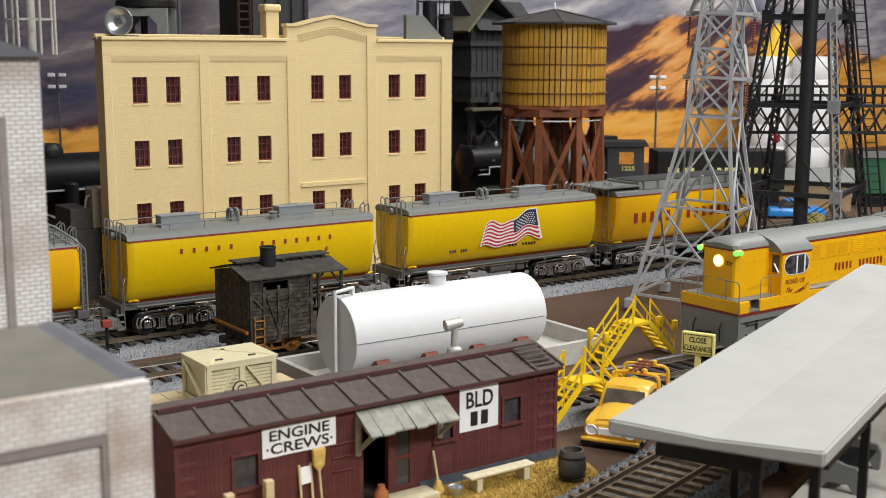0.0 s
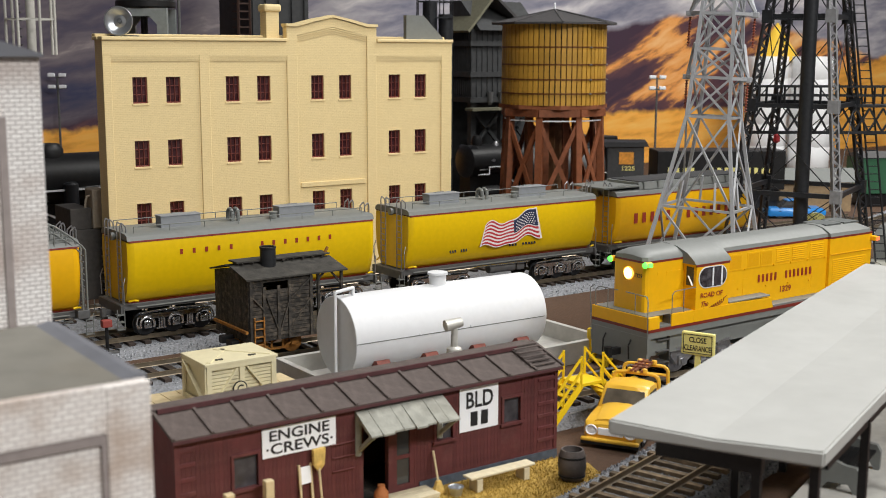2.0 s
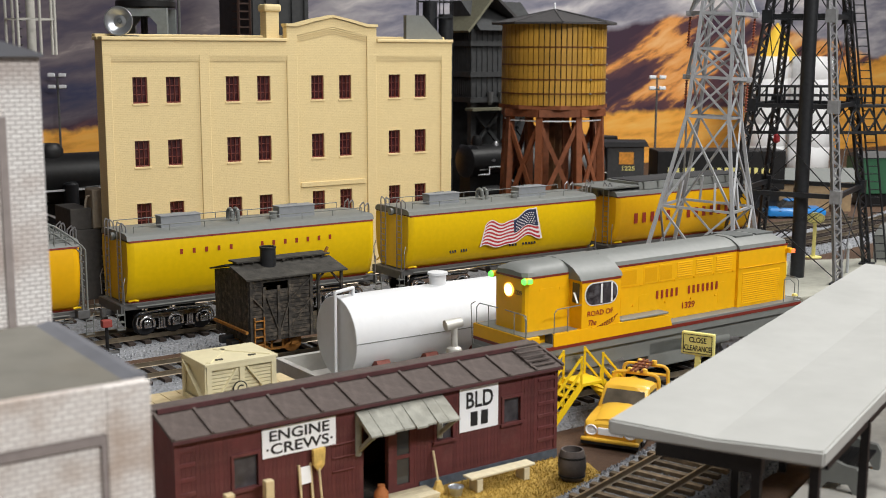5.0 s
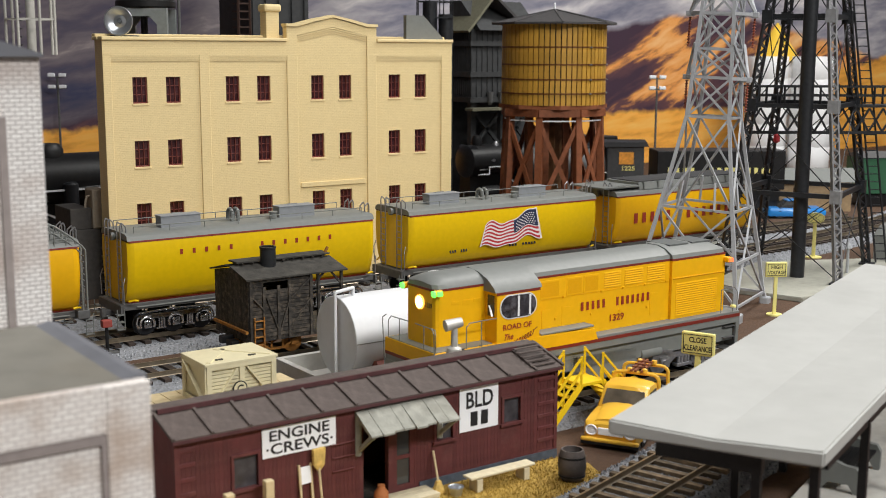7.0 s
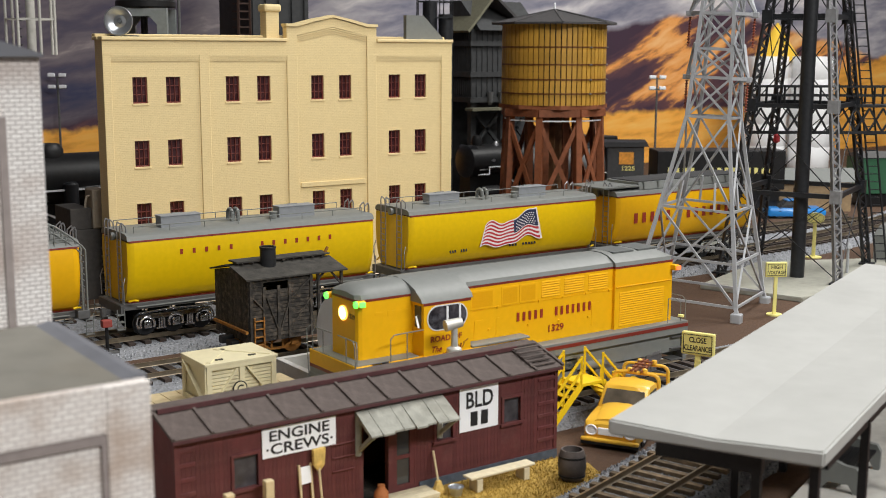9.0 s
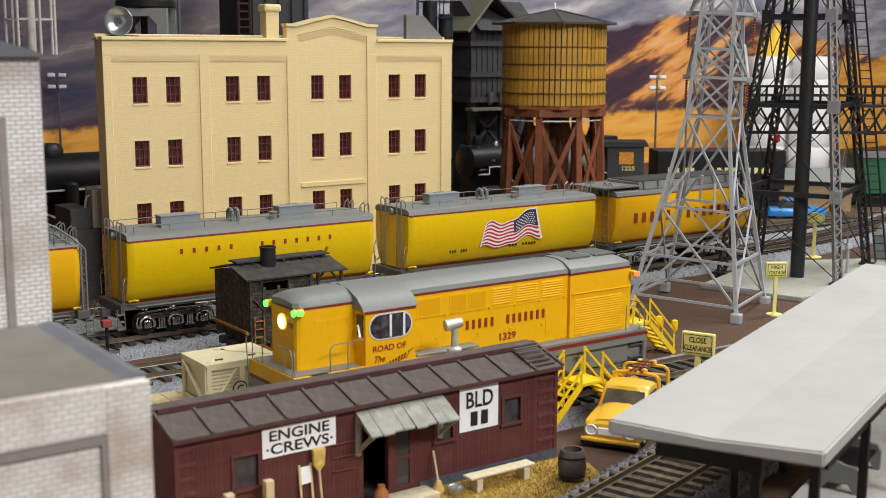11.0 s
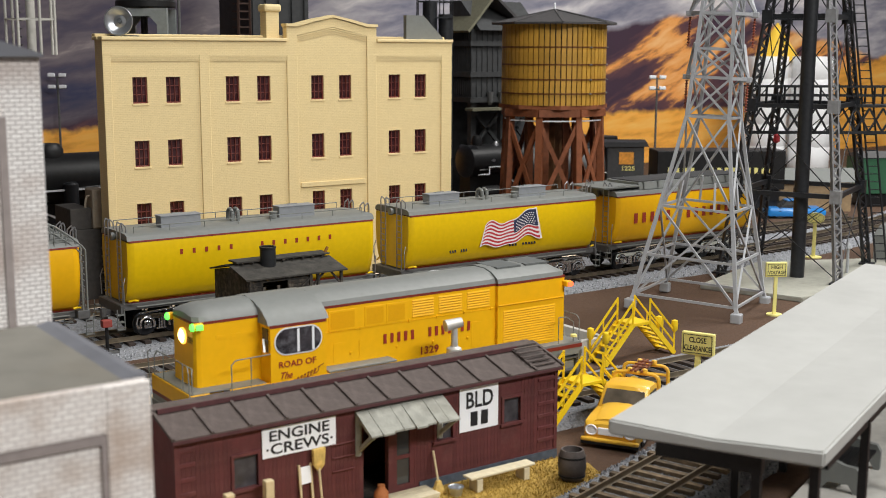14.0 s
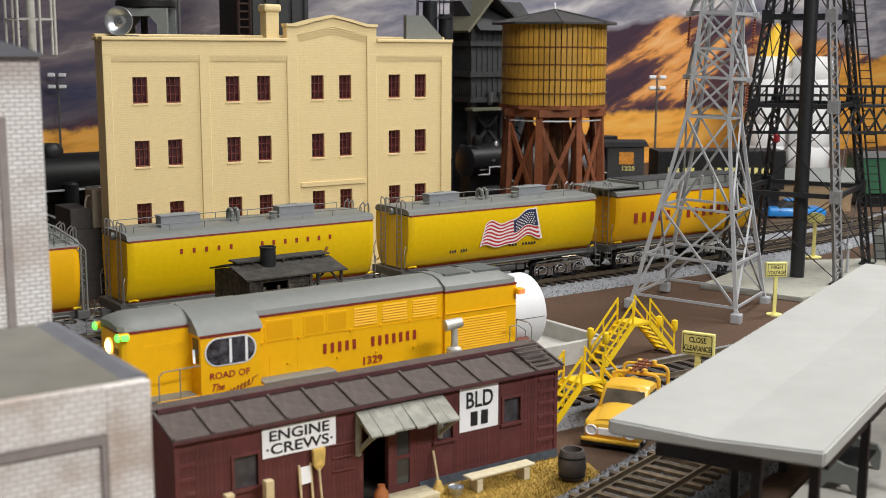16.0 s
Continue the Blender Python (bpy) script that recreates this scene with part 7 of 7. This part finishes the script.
def dark_mill():
    root = thing("dark_mill", "dark grey corrugated mill with an outside stair", "building", at(82, 158, GROUND, 0, 0, 0))
    part("wall", box(B(), -4.0, 5.6, 0, 10, 0, 42), M_COAL, root)
    for k in range(5):
        part("rib", box(B(), -3.6 + k * 2.1, -3.3 + k * 2.1, -0.3, 0, 0, 42), M_COAL, root)
    st = B()
    for k in range(12):
        box(st, -6.0, -4.1, -0.6, 1.4, 24.5 + k * 1.1, 24.7 + k * 1.1)
    for x in (-6.0, -4.2):
        bar(st, (x, -0.6, 0), (x, -0.6, 40), 0.3)
    part("stair_tower", st, M_RISER2, root, "dark brown stair")
    tk = thing("smokestack_pair", "two dark steel smokestacks with a railed top", "smokestack", at(99.3, 141.5, GROUND))
    for dx, dy in ((-0.9, 0.6), (1.0, -0.6)):
        part("smokestack", cyl(B(), (dx, dy, 0), (dx, dy, 31.5 if dx < 0 else 29.8), 1.05, n=18), M_STEELBLK, tk, smooth=True)
    rl = B()
    for a in range(8):
        q = 2 * math.pi * a / 8
        bar(rl, (2.8 * math.cos(q) - .5, 2.2 * math.sin(q), 29.0), (2.8 * math.cos(q) - .5, 2.2 * math.sin(q), 33.5), 0.14)
    for z in (29.3, 31.5):
        for a in range(8):
            q, w = 2 * math.pi * a / 8, 2 * math.pi * (a + 1) / 8
            bar(rl, (2.8 * math.cos(q) - .5, 2.2 * math.sin(q), z), (2.8 * math.cos(w) - .5, 2.2 * math.sin(w), z), 0.14)
    part("stack_railing", rl, M_STEELBLK, tk)


M_RISER2 = mat("dark_brown_stair", (0.05, 0.025, 0.018), 0.7, vary=0.2)
dark_mill()


def antenna_mast():
    root = thing("antenna_mast", "white antenna mast with whip aerials behind the grey building", "antenna", at(23.0, 77.2, GROUND))
    part("mast", cyl(B(), (0, 0, 0), (0, 0, 40), 0.32, 0.26, 14), M_VENT, root, smooth=True)
    for z in (26.6, 30.5):
        rg = B()
        for a in range(8):
            q, w = 2 * math.pi * a / 8, 2 * math.pi * (a + 1) / 8
            bar(rg, (1.5 * math.cos(q), 1.5 * math.sin(q), z), (1.5 * math.cos(w), 1.5 * math.sin(w), z), 0.1)
        bar(rg, (-1.5, 0, z), (1.5, 0, z), 0.1)
        part("antenna_ring", rg, M_VENT, root)
    for a in range(7):
        q = 2 * math.pi * a / 7 + 0.3
        part("whip_aerial", cyl(B(), (1.5 * math.cos(q), 1.5 * math.sin(q), 24.4), (1.5 * math.cos(q), 1.5 * math.sin(q), 31.5), 0.09, n=7), M_VENT, root)
    ld = B()
    for k in range(34):
        bar(ld, (-0.7, -0.5, 20 + k * 0.5), (-0.7, 0.1, 20 + k * 0.5), 0.07)
    part("mast_ladder", ld, M_DGREY, root)


antenna_mast()


def yard_light(x, y, h):
    root = thing("yard_light", "thin dark pole with white floodlights", "street lamp", at(x, y, GROUND, 0, 0, -32), "yard lights")
    part("pole", cyl(B(), (0, 0, 0), (0, 0, h), 0.22, 0.16, 10), M_DGREY, root)
    for z in (h - 0.2, h - 2.0):
        part("cross_arm", box(B(), -1.3, 1.3, -0.1, 0.1, z - 0.1, z + 0.1), M_DGREY, root)
        for s in (-1, 1):
            part("floodlight", box(B(), s * 0.85 - 0.55, s * 0.85 + 0.55, -0.6, -0.1, z, z + 0.55, 0.1), M_SIGNW, root)


yard_light(145.5, 143.5, 20.4)
yard_light(60.3, 190, 20.6)


# ---------------------------------------------------------------- pickup truck
def pickup():
    root = thing("pickup_truck", "yellow vintage pickup truck with a pipe rack over the bed", "truck", at(50.3, 52.7, GROUND, 0, 0, 30) @ Matrix.Diagonal((0.93, 0.97, 0.84, 1)))
    # local x runs back from the front bumper
    hw = 1.85

    def ring(x, w, z0, z1, crown=0.12):
        return [(x, -w, z0), (x, -w * 1.02, (z0 + z1) / 2), (x, -w * 0.97, z1 - 0.1), (x, -w * 0.8, z1), (x, -w * 0.3, z1 + crown), (x, w * 0.3, z1 + crown), (x, w * 0.8, z1), (x, w * 0.97, z1 - 0.1), (x, w * 1.02, (z0 + z1) / 2), (x, w, z0)]
    body = part("body", loft(B(), [ring(0.15, hw * 0.9, 0.75, 1.75), ring(0.4, hw, 0.6, 2.0), ring(1.6, hw, 0.55, 2.2), ring(3.0, hw, 0.55, 2.3), ring(3.2, hw, 0.55, 2.25, 0.02), ring(9.2, hw, 0.55, 2.1, 0.0)]), M_TRUCKY, root, smooth=True)
    part("hood_bulge", loft(B(), [ring(0.35, hw * 0.62, 1.7, 2.15), ring(1.5, hw * 0.66, 1.8, 2.45), ring(3.1, hw * 0.74, 1.9, 2.6)]), M_TRUCKY, root, smooth=True)
    cab = part("cab", loft(B(), [ring(3.0, hw * 0.94, 2.2, 2.35, 0.02), ring(3.75, hw * 0.84, 2.2, 3.75), ring(4.2, hw * 0.84, 2.2, 3.95), ring(5.6, hw * 0.84, 2.2, 3.92), ring(5.95, hw * 0.86, 2.2, 3.6)]), M_TRUCKY, root, smooth=True)
    wsx = B()
    pts = [(3.08, -1.45, 2.45), (3.08, 1.45, 2.45), (3.66, 1.3, 3.58), (3.66, -1.3, 3.58)]
    a = [wsx.verts.new(p) for p in pts]
    b = [wsx.verts.new((p[0] - 0.06, p[1], p[2] + 0.03)) for p in pts]
    wsx.faces.new(b); wsx.faces.new(a[::-1])
    for q in range(4):
        wsx.faces.new((a[q], a[(q + 1) % 4], b[(q + 1) % 4], b[q]))
    part("windscreen", wsx, M_SCREEN, cab, "dark windscreen")
    for s in (-1, 1):
        part("side_window", box(B(), 4.0, 5.4, s * 1.62 - 0.04, s * 1.62 + 0.04, 2.55, 3.5, 0.02), M_GLASS, cab)
        for x in (1.75, 7.3):
            w = part("wheel", cyl(B(), (x, s * hw - s * 0.5, 0.72), (x, s * hw, 0.72), 0.72, n=22), M_RUBBER, root, smooth=True)
            part("rim", cyl(B(), (x, s * hw, 0.72), (x, s * hw + s * 0.04, 0.72), 0.4, n=18), M_SIGNW, w)
            part("wheel_arch", tube(B(), [(x + 0.95 * math.cos(q), s * hw, 0.72 + 0.95 * math.sin(q)) for q in [math.pi * k / 8 for k in range(9)]], 0.12), M_TRUCKY, root)
        part("headlight", lathe(B(), [(0.42, 0.0), (0.42, 0.1), (0.36, 0.14), (0.3, 0.06), (0.02, 0.1)], 18), M_SIGNW, root, "round white-rimmed headlight", at=at(0.2, s * 1.3, 1.35, 0, -90, 0), smooth=True)
    part("grille", box(B(), 0.02, 0.2, -0.85, 0.85, 1.05, 1.6, 0.05), M_SIGNW, root, "white grille bar")
    part("front_bumper", box(B(), -0.18, 0.15, -1.95, 1.95, 0.52, 0.82, 0.1), M_TRUCKY, root, "yellow front bumper")
    part("front_valance", box(B(), -0.15, 0.5, -1.95, 1.95, 0.3, 0.6, 0.05), M_BLACK, root)
    part("bed_floor", box(B(), 6.1, 9.1, -1.5, 1.5, 1.9, 2.14), M_DGREY, root)
    # two bent-pipe hoops across the bed carry a timber ladder
    for x in (6.25, 8.9):
        pts = [(x, -1.6, 2.1), (x, -1.6, 3.75)]
        pts += [(x, -1.1 - 0.5 * math.cos(q), 3.75 + 0.5 * math.sin(q)) for q in [math.pi * k / 10 for k in range(1, 6)]]
        pts += [(x, -p[1], p[2]) for p in pts[::-1]]
        part("rack_hoop", tube(B(), pts, 0.14, 10), M_TRUCKY, root, smooth=True)
        part("rack_cross_bar", cyl(B(), (x, -1.5, 3.5), (x, 1.5, 3.5), 0.13, n=8), M_TRUCKY, root)
        for y in (-0.62, 0.42):
            part("rack_roller", lathe(B(), [(0.05, 0.2), (0.18, 0.14), (0.2, -0.14), (0.05, -0.2)], 10), M_TRUCKY, root, at=at(x - 0.12, y, 4.52))
    for y in (-0.45, 0.0, 0.3):
        part("carried_timber", bar(B(), (5.9, y, 4.5), (9.3, y, 4.5), 0.17), M_RUST2, root, "rust-brown timbers on the rack")
    for x in (6.7, 7.5, 8.3):
        part("timber_rung", bar(B(), (x, -0.55, 4.62), (x, 0.42, 4.62), 0.13), M_RUST2, root)


M_SCREEN = mat("tinted_windscreen", (0.11, 0.095, 0.075), 0.08, vary=0.5, scale=60, bump=0)
M_RUST2 = mat("red_brown_timber", (0.20, 0.065, 0.03), 0.6, vary=0.2)
pickup()


# ---------------------------------------------------------------- things round the crew shed
def shed_yard():
    g = B()
    pts = [(20, 44.5), (34, 45.0), (41.5, 46.3), (44.3, 47.5), (46.4, 49.0), (47.2, 51.2), (46.6, 53.0), (44, 53.3), (20, 53.3)]
    prism(g, pts, GROUND, -1.0, "z")
    setting("straw_patch", g, M_STRAW, "straw-coloured dry grass mat round the shed", "grass")
    rnd = random.Random(4)
    co, fa = [], []
    for _ in range(9000):
        x, y = rnd.uniform(35, 47), rnd.uniform(45.5, 53.2)
        if y < 45.8 + max(0, (x - 38)) * 0.42 or x > 46.6:
            continue
        h, o = rnd.uniform(0.06, 0.2), len(co)
        a = rnd.uniform(0, 6.3)
        co += [((x - 0.03 * math.cos(a)) * CM, (y - 0.03 * math.sin(a)) * CM, -1.0 * CM), ((x + 0.03 * math.cos(a)) * CM, (y + 0.03 * math.sin(a)) * CM, -1.0 * CM),
               ((x + rnd.uniform(-.1, .1)) * CM, (y + rnd.uniform(-.1, .1)) * CM, (-1.0 + h) * CM)]
        fa.append((o, o + 1, o + 2))
    me = bpy.data.meshes.new("dry_grass")
    me.from_pydata(co, [], fa)
    me.materials.append(M_STRAW)
    tagged(new("dry_grass", me), "short dry straw-coloured grass tufts", "grass", kind="stuff")
    br = thing("barrel", "dark grey wooden barrel standing on the straw", "barrel", at(44.5, 49.7, -1.0))
    part("barrel_body", lathe(B(), [(0.58, 0), (0.74, 0.35), (0.83, 0.9), (0.79, 1.4), (0.66, 1.85), (0.57, 1.85), (0.6, 1.5), (0.56, 1.2)], 28), M_BARREL, br, smooth=True)
    for z in (0.35, 1.45):
        part("hoop", lathe(B(), [(0.755, z - .06), (0.80, z - .06), (0.80, z + .06), (0.755, z + .06)], 28), M_BLACK, br)
    bn = thing("bench", "cream plank bench by the shed wall", "bench", at(40.6, 51.5, -1.0, 0, 0, 0))
    part("seat", box(B(), -2.35, 2.3, -0.42, 0.42, 0.8, 0.95, 0.05), M_BENCH, bn)
    for x in (-1.7, 1.7):
        part("leg", box(B(), x - 0.2, x + 0.2, -0.4, 0.4, 0, 0.75, 0.03), M_BENCH, bn)
    bm = thing("broom", "straw broom leaning head-up on the shed wall", "broom", at(29.6, 52.6, -1.0))
    part("handle", cyl(B(), (0.05, 0, 0), (0.0, 0.35, 2.9), 0.07, n=8), M_BOARD, bm)
    part("brush", loft(B(), [[(-0.1, 0.3, 2.7), (0.1, 0.3, 2.7), (0.1, 0.45, 2.7), (-0.1, 0.45, 2.7)], [(-0.32, 0.25, 3.0), (0.3, 0.25, 3.0), (0.3, 0.48, 3.0), (-0.32, 0.48, 3.0)], [(-0.35, 0.25, 3.85), (0.36, 0.25, 3.9), (0.36, 0.48, 3.9), (-0.35, 0.48, 3.85)]]), M_STRAWB, bm)
    b2 = thing("broom", "straw broom standing on the ground against the wall", "broom", at(36.75, 52.3, -1.0))
    part("handle", cyl(B(), (0.12, 0, 0.55), (0.3, 0.8, 2.25), 0.07, n=8), M_BOARD, b2)
    part("brush", loft(B(), [[(-0.35, -0.2, 0), (0.45, -0.2, 0), (0.45, 0.1, 0), (-0.35, 0.1, 0)], [(0.0, -0.08, 0.75), (0.25, -0.08, 0.75), (0.25, 0.1, 0.75), (0.0, 0.1, 0.75)]]), M_STRAWB, b2)
    nb = thing("notice_board", "small white notice on a wooden frame by the wall", "notice", at(28.95, 52.9, -1.0, -6, 0, 6))
    part("sheet", box(B(), -0.3, 0.3, -0.02, 0.06, 2.05, 2.95), M_SIGNW, nb)
    for s in (-1, 1):
        part("stake", box(B(), s * 0.36 - 0.06, s * 0.36 + 0.06, 0.0, 0.1, 0, 3.1), M_BOARD, nb)
    for x, z in ((24.15, 2.75), (26.35, 3.0)):
        ps = thing("wooden_post", "pale square wooden post before the shed", "post", at(x, 52.4, -1.0))
        part("post", box(B(), -0.24, 0.24, -0.22, 0.22, 0, z, 0.05), M_BOARD, ps)
    bk = thing("bucket", "small galvanised bucket on the ground", "bucket", at(37.5, 51.5, -1.0))
    part("pail", lathe(B(), [(0.3, 0), (0.42, 0.5), (0.46, 0.53), (0.4, 0.5), (0.3, 0.12), (0.02, 0.1)], 18), M_HORN, bk, smooth=True)
    sp = thing("door_step", "worn grey plank doorstep at the shed door", "step", at(35.3, 52.5, -1.0))
    for k in range(3):
        part("plank", box(B(), -1.5, 1.3, -0.75 + k * 0.5, -0.28 + k * 0.5, 0, 0.3, 0.03), M_BENCH, sp)
    jg = thing("clay_jug", "small orange clay jug by the doorway", "jug", at(33.2, 52.5, -1.0))
    part("jug", lathe(B(), [(0.25, 0), (0.42, 0.4), (0.4, 0.8), (0.2, 1.1), (0.2, 1.25), (0.05, 1.25)], 16), M_CLAY, jg, smooth=True)


M_BENCH = mat("cream_bench", (0.60, 0.53, 0.37), 0.6, vary=0.12, bump=0.15)
M_STRAWB = mat("broom_straw", (0.62, 0.42, 0.12), 0.8, vary=0.25, scale=300, bump=0.4)
M_CLAY = mat("terracotta", (0.38, 0.13, 0.04), 0.7, vary=0.15)
shed_yard()


def platform_bench():
    root = thing("platform_bench", "dark grey station bench with moulded grey ends", "bench", at(55.2, 38.9, -0.4, 0, 0, 22.3))
    for x in (-2.4, 2.4):
        e = prism(B(), [(-1.0, 0), (-0.6, 0.5), (0.5, 0.5), (0.8, 0), (1.1, 0), (1.15, 1.1), (0.9, 1.5), (0.3, 1.55), (-0.3, 1.75), (-0.6, 2.7), (-0.95, 2.75), (-1.15, 1.4), (-1.2, 0)], x - 0.18, x + 0.18, "x")
        part("end_panel", e, M_GREY, root, "grey moulded bench end")
    for k in range(4):
        part("seat_slat", box(B(), -2.3, 2.3, -0.75 + k * 0.42, -0.38 + k * 0.42, 1.05, 1.18), M_BLACK, root)
        part("back_slat", box(B(), -2.3, 2.3, -0.95, -0.82, 1.2 + k * 0.36, 1.5 + k * 0.36), M_BLACK, root)
    root.matrix_basis = at(56.6, 39.6, -0.4, 0, 0, 202.3)


platform_bench()


# ---------------------------------------------------------------- far right yard
def far_yard():
    c = thing("parked_car", "bright blue parked automobile near the tan shed", "car", at(147.0, 115.5, GROUND, 0, 0, -34))

    def ring(x, w, z0, z1):
        return [(x, -w, z0), (x, -w * 1.03, (z0 + z1) / 2), (x, -w * 0.85, z1), (x, w * 0.85, z1), (x, w * 1.03, (z0 + z1) / 2), (x, w, z0)]
    part("body", loft(B(), [ring(-4.4, 1.5, 0.5, 1.2), ring(-4.0, 1.8, 0.4, 1.6), ring(3.8, 1.8, 0.4, 1.6), ring(4.4, 1.5, 0.5, 1.3)]), M_BLUE, c, smooth=True)
    part("cabin", loft(B(), [ring(-2.6, 1.6, 1.5, 1.6), ring(-1.5, 1.4, 1.5, 2.6), ring(0.9, 1.4, 1.5, 2.6), ring(2.1, 1.6, 1.5, 1.6)]), M_GLASS, c)
    part("car_roof", box(B(), -1.4, 0.8, -1.25, 1.25, 2.55, 2.75, 0.1), M_BLUE, c)
    for x in (-2.6, 2.7):
        for s in (-1, 1):
            part("wheel", cyl(B(), (x, s * 1.4, 0.6), (x, s * 1.8, 0.6), 0.6, n=16), M_RUBBER, c)
    h = thing("tan_shed", "small tan shed with grey roof and dark doorway", "shed", at(155.0, 120.0, GROUND, 0, 0, -34))
    part("wall", box(B(), -7, 7, -1.5, 4, 0, 5.0), M_TAN, h)
    part("doorway", box(B(), 3.6, 5.4, -1.6, -1.45, 0, 4.0), M_RISER2, h, "dark brown door")
    part("window", box(B(), -2.2, -1.0, -1.6, -1.45, 1.8, 3.8), M_RISER2, h)
    part("roof", prism(B(), [(-2.6, 4.7), (1.2, 6.6), (5, 4.7)], -8, 8), M_GREY, h, "grey pitched roof")
    g = thing("green_boxcar", "dark green freight car at the far yard", "rail car", at(171.5, 116.5, GROUND, 0, 0, -25))
    part("body", box(B(), -6, 10, -2.5, 2.5, 2.2, 8.0, 0.1), M_GREEN, g)
    part("roof", prism(B(), [(-2.7, 8.0), (0, 8.9), (2.7, 8.0)], -6.2, 10.2), M_DGREY, g)
    for x in (-3, 7):
        part("truck", box(B(), x - 2, x + 2, -2, 2, 0, 2.2, 0.2), M_BLACK, g)
    u = thing("utility_cabinet", "grey rounded utility cabinet beside the steel tower", "cabinet", at(124.6, 83.6, GROUND, 0, 0, 20))
    part("cabinet_body", box(B(), -1.8, 1.8, -1.5, 1.5, 0, 3.4, 0.1), M_GREY, u)
    part("cabinet_top", loft(B(), [[(-1.9, -1.6, 3.4), (1.9, -1.6, 3.4), (1.9, 1.6, 3.4), (-1.9, 1.6, 3.4)], [(-1.2, -1.0, 4.6), (1.2, -1.0, 4.6), (1.2, 1.0, 4.6), (-1.2, 1.0, 4.6)]]), M_GREY, u)
    p = thing("small_post", "thin grey post with a pointed cap", "post", at(112.3, 80.6, GROUND))
    part("post", cyl(B(), (0, 0, 0), (0, 0, 3.4), 0.16, n=10), M_TOWER, p)
    part("cap", lathe(B(), [(0.4, 3.3), (0.3, 3.6), (0.02, 4.1)], 12), M_TOWER, p)
    for x, y, l in ((158, 104, "grey road strip beyond the yard"),):
        r = B()
        box(r, 135, 260, 126, 138, GROUND, GROUND + 0.15)
        setting("road", r, M_CONC, l, "road")
    b = thing("electrical_cabinet", "beige electrical cabinet at the warehouse corner", "cabinet", at(40.2, 116.2, 5.9))
    part("cabinet_body", box(B(), -0.6, 0.75, -0.4, 1.8, 0, 3.95, 0.15), M_TAN2, b)
    part("conduit", tube(B(), [(-0.6, 0.3, 3.3), (-0.95, 0.3, 3.2), (-1.1, 0.3, 2.4), (-1.1, 0.3, 0)], 0.12), M_TAN2, b)
    d = thing("loading_dock", "dark grey loading dock with steps beside the warehouse", "dock", at(37.4, 115.9, GROUND))
    part("dock", box(B(), 0.05, 4.0, 0, 6, 0, 7.1, 0.06), M_DOCK, d)
    part("dock_housing", box(B(), 0.05, 2.15, 0.2, 5, 7.1, 9.2, 0.06), M_DOCK, d)
    for k in range(6):
        part("step", box(B(), 2.9, 4.2, -0.9, 0, 0.8 + k * 0.85, 1.0 + k * 0.85), M_DGREY, d)


M_TAN2 = mat("beige_box", (0.30, 0.25, 0.19), 0.6, vary=0.1)
M_DOCK = mat("dock_grey", (0.055, 0.05, 0.046), 0.8, vary=0.2)
far_yard()


def switch_stand():
    root = thing("switch_stand", "small black switch stand with silver base by the track", "switch stand", at(32.2, 92.1, -0.7))
    part("base_plate", box(B(), -0.9, 0.9, -0.35, 0.35, 0, 0.18, 0.03), M_DGREY, root)
    for x in (-0.6, 0.6):
        part("base_bolt", cyl(B(), (x, 0, 0.18), (x, 0, 0.3), 0.16, n=10), M_CHROME, root)
    part("stand", cyl(B(), (0, 0, 0.18), (0, 0, 2.2), 0.14, n=10), M_BLACK, root)
    part("target", box(B(), -0.4, 0.4, -0.3, 0.3, 2.2, 2.8, 0.06), M_REDBOX, root, "faded red lamp box")
    part("lever", bar(B(), (0, 0, 0.6), (0.9, -0.3, 0.25), 0.12), M_BLACK, root)


M_REDBOX = mat("faded_red_box", (0.28, 0.05, 0.04), 0.6, vary=0.15)
switch_stand()


# ---------------------------------------------------------------- what moves
def motions():
    travel = [(0.0, -33.4), (0.5, -30.9), (1.0, -28.28), (1.5, -25.98), (2.0, -24.0), (2.5, -22.17), (3.0, -20.25), (3.5, -18.45), (4.0, -16.66), (6.5, -7.46),
              (7.0, -5.70), (7.5, -3.97), (8.0, -2.37), (8.5, -1.06), (9.0, 0.0), (11.5, 5.27), (12.0, 6.31), (12.5, 7.36), (13.0, 8.43), (13.5, 9.48),
              (14.0, 10.53), (14.5, 11.60), (15.0, 12.68), (15.5, 13.73), (16.0, 14.78)]
    rows = []
    for t, s in travel:
        x = 36.9 - s
        yaw = 180.0 + math.degrees(-0.0006 * s)
        rows.append((t, at(x, 62.2 - 0.0003 * s * s, 0, 0, 0, yaw)))
    walk(LOCO, rows)
    steps = []
    for (ta, sa), (tb, sb) in zip(travel, travel[1:]):
        n = max(1, math.ceil(abs(sb - sa) / 1.2))
        steps += [(ta + (tb - ta) * i / n, sa + (sb - sa) * i / n) for i in range(n)]
    steps.append(travel[-1])
    for w, x in LOCO_WHEELS:
        walk(w, [(t, at(x, 0, 1.06, 0, math.degrees(s / 1.06), 0)) for t, s in steps])


motions()
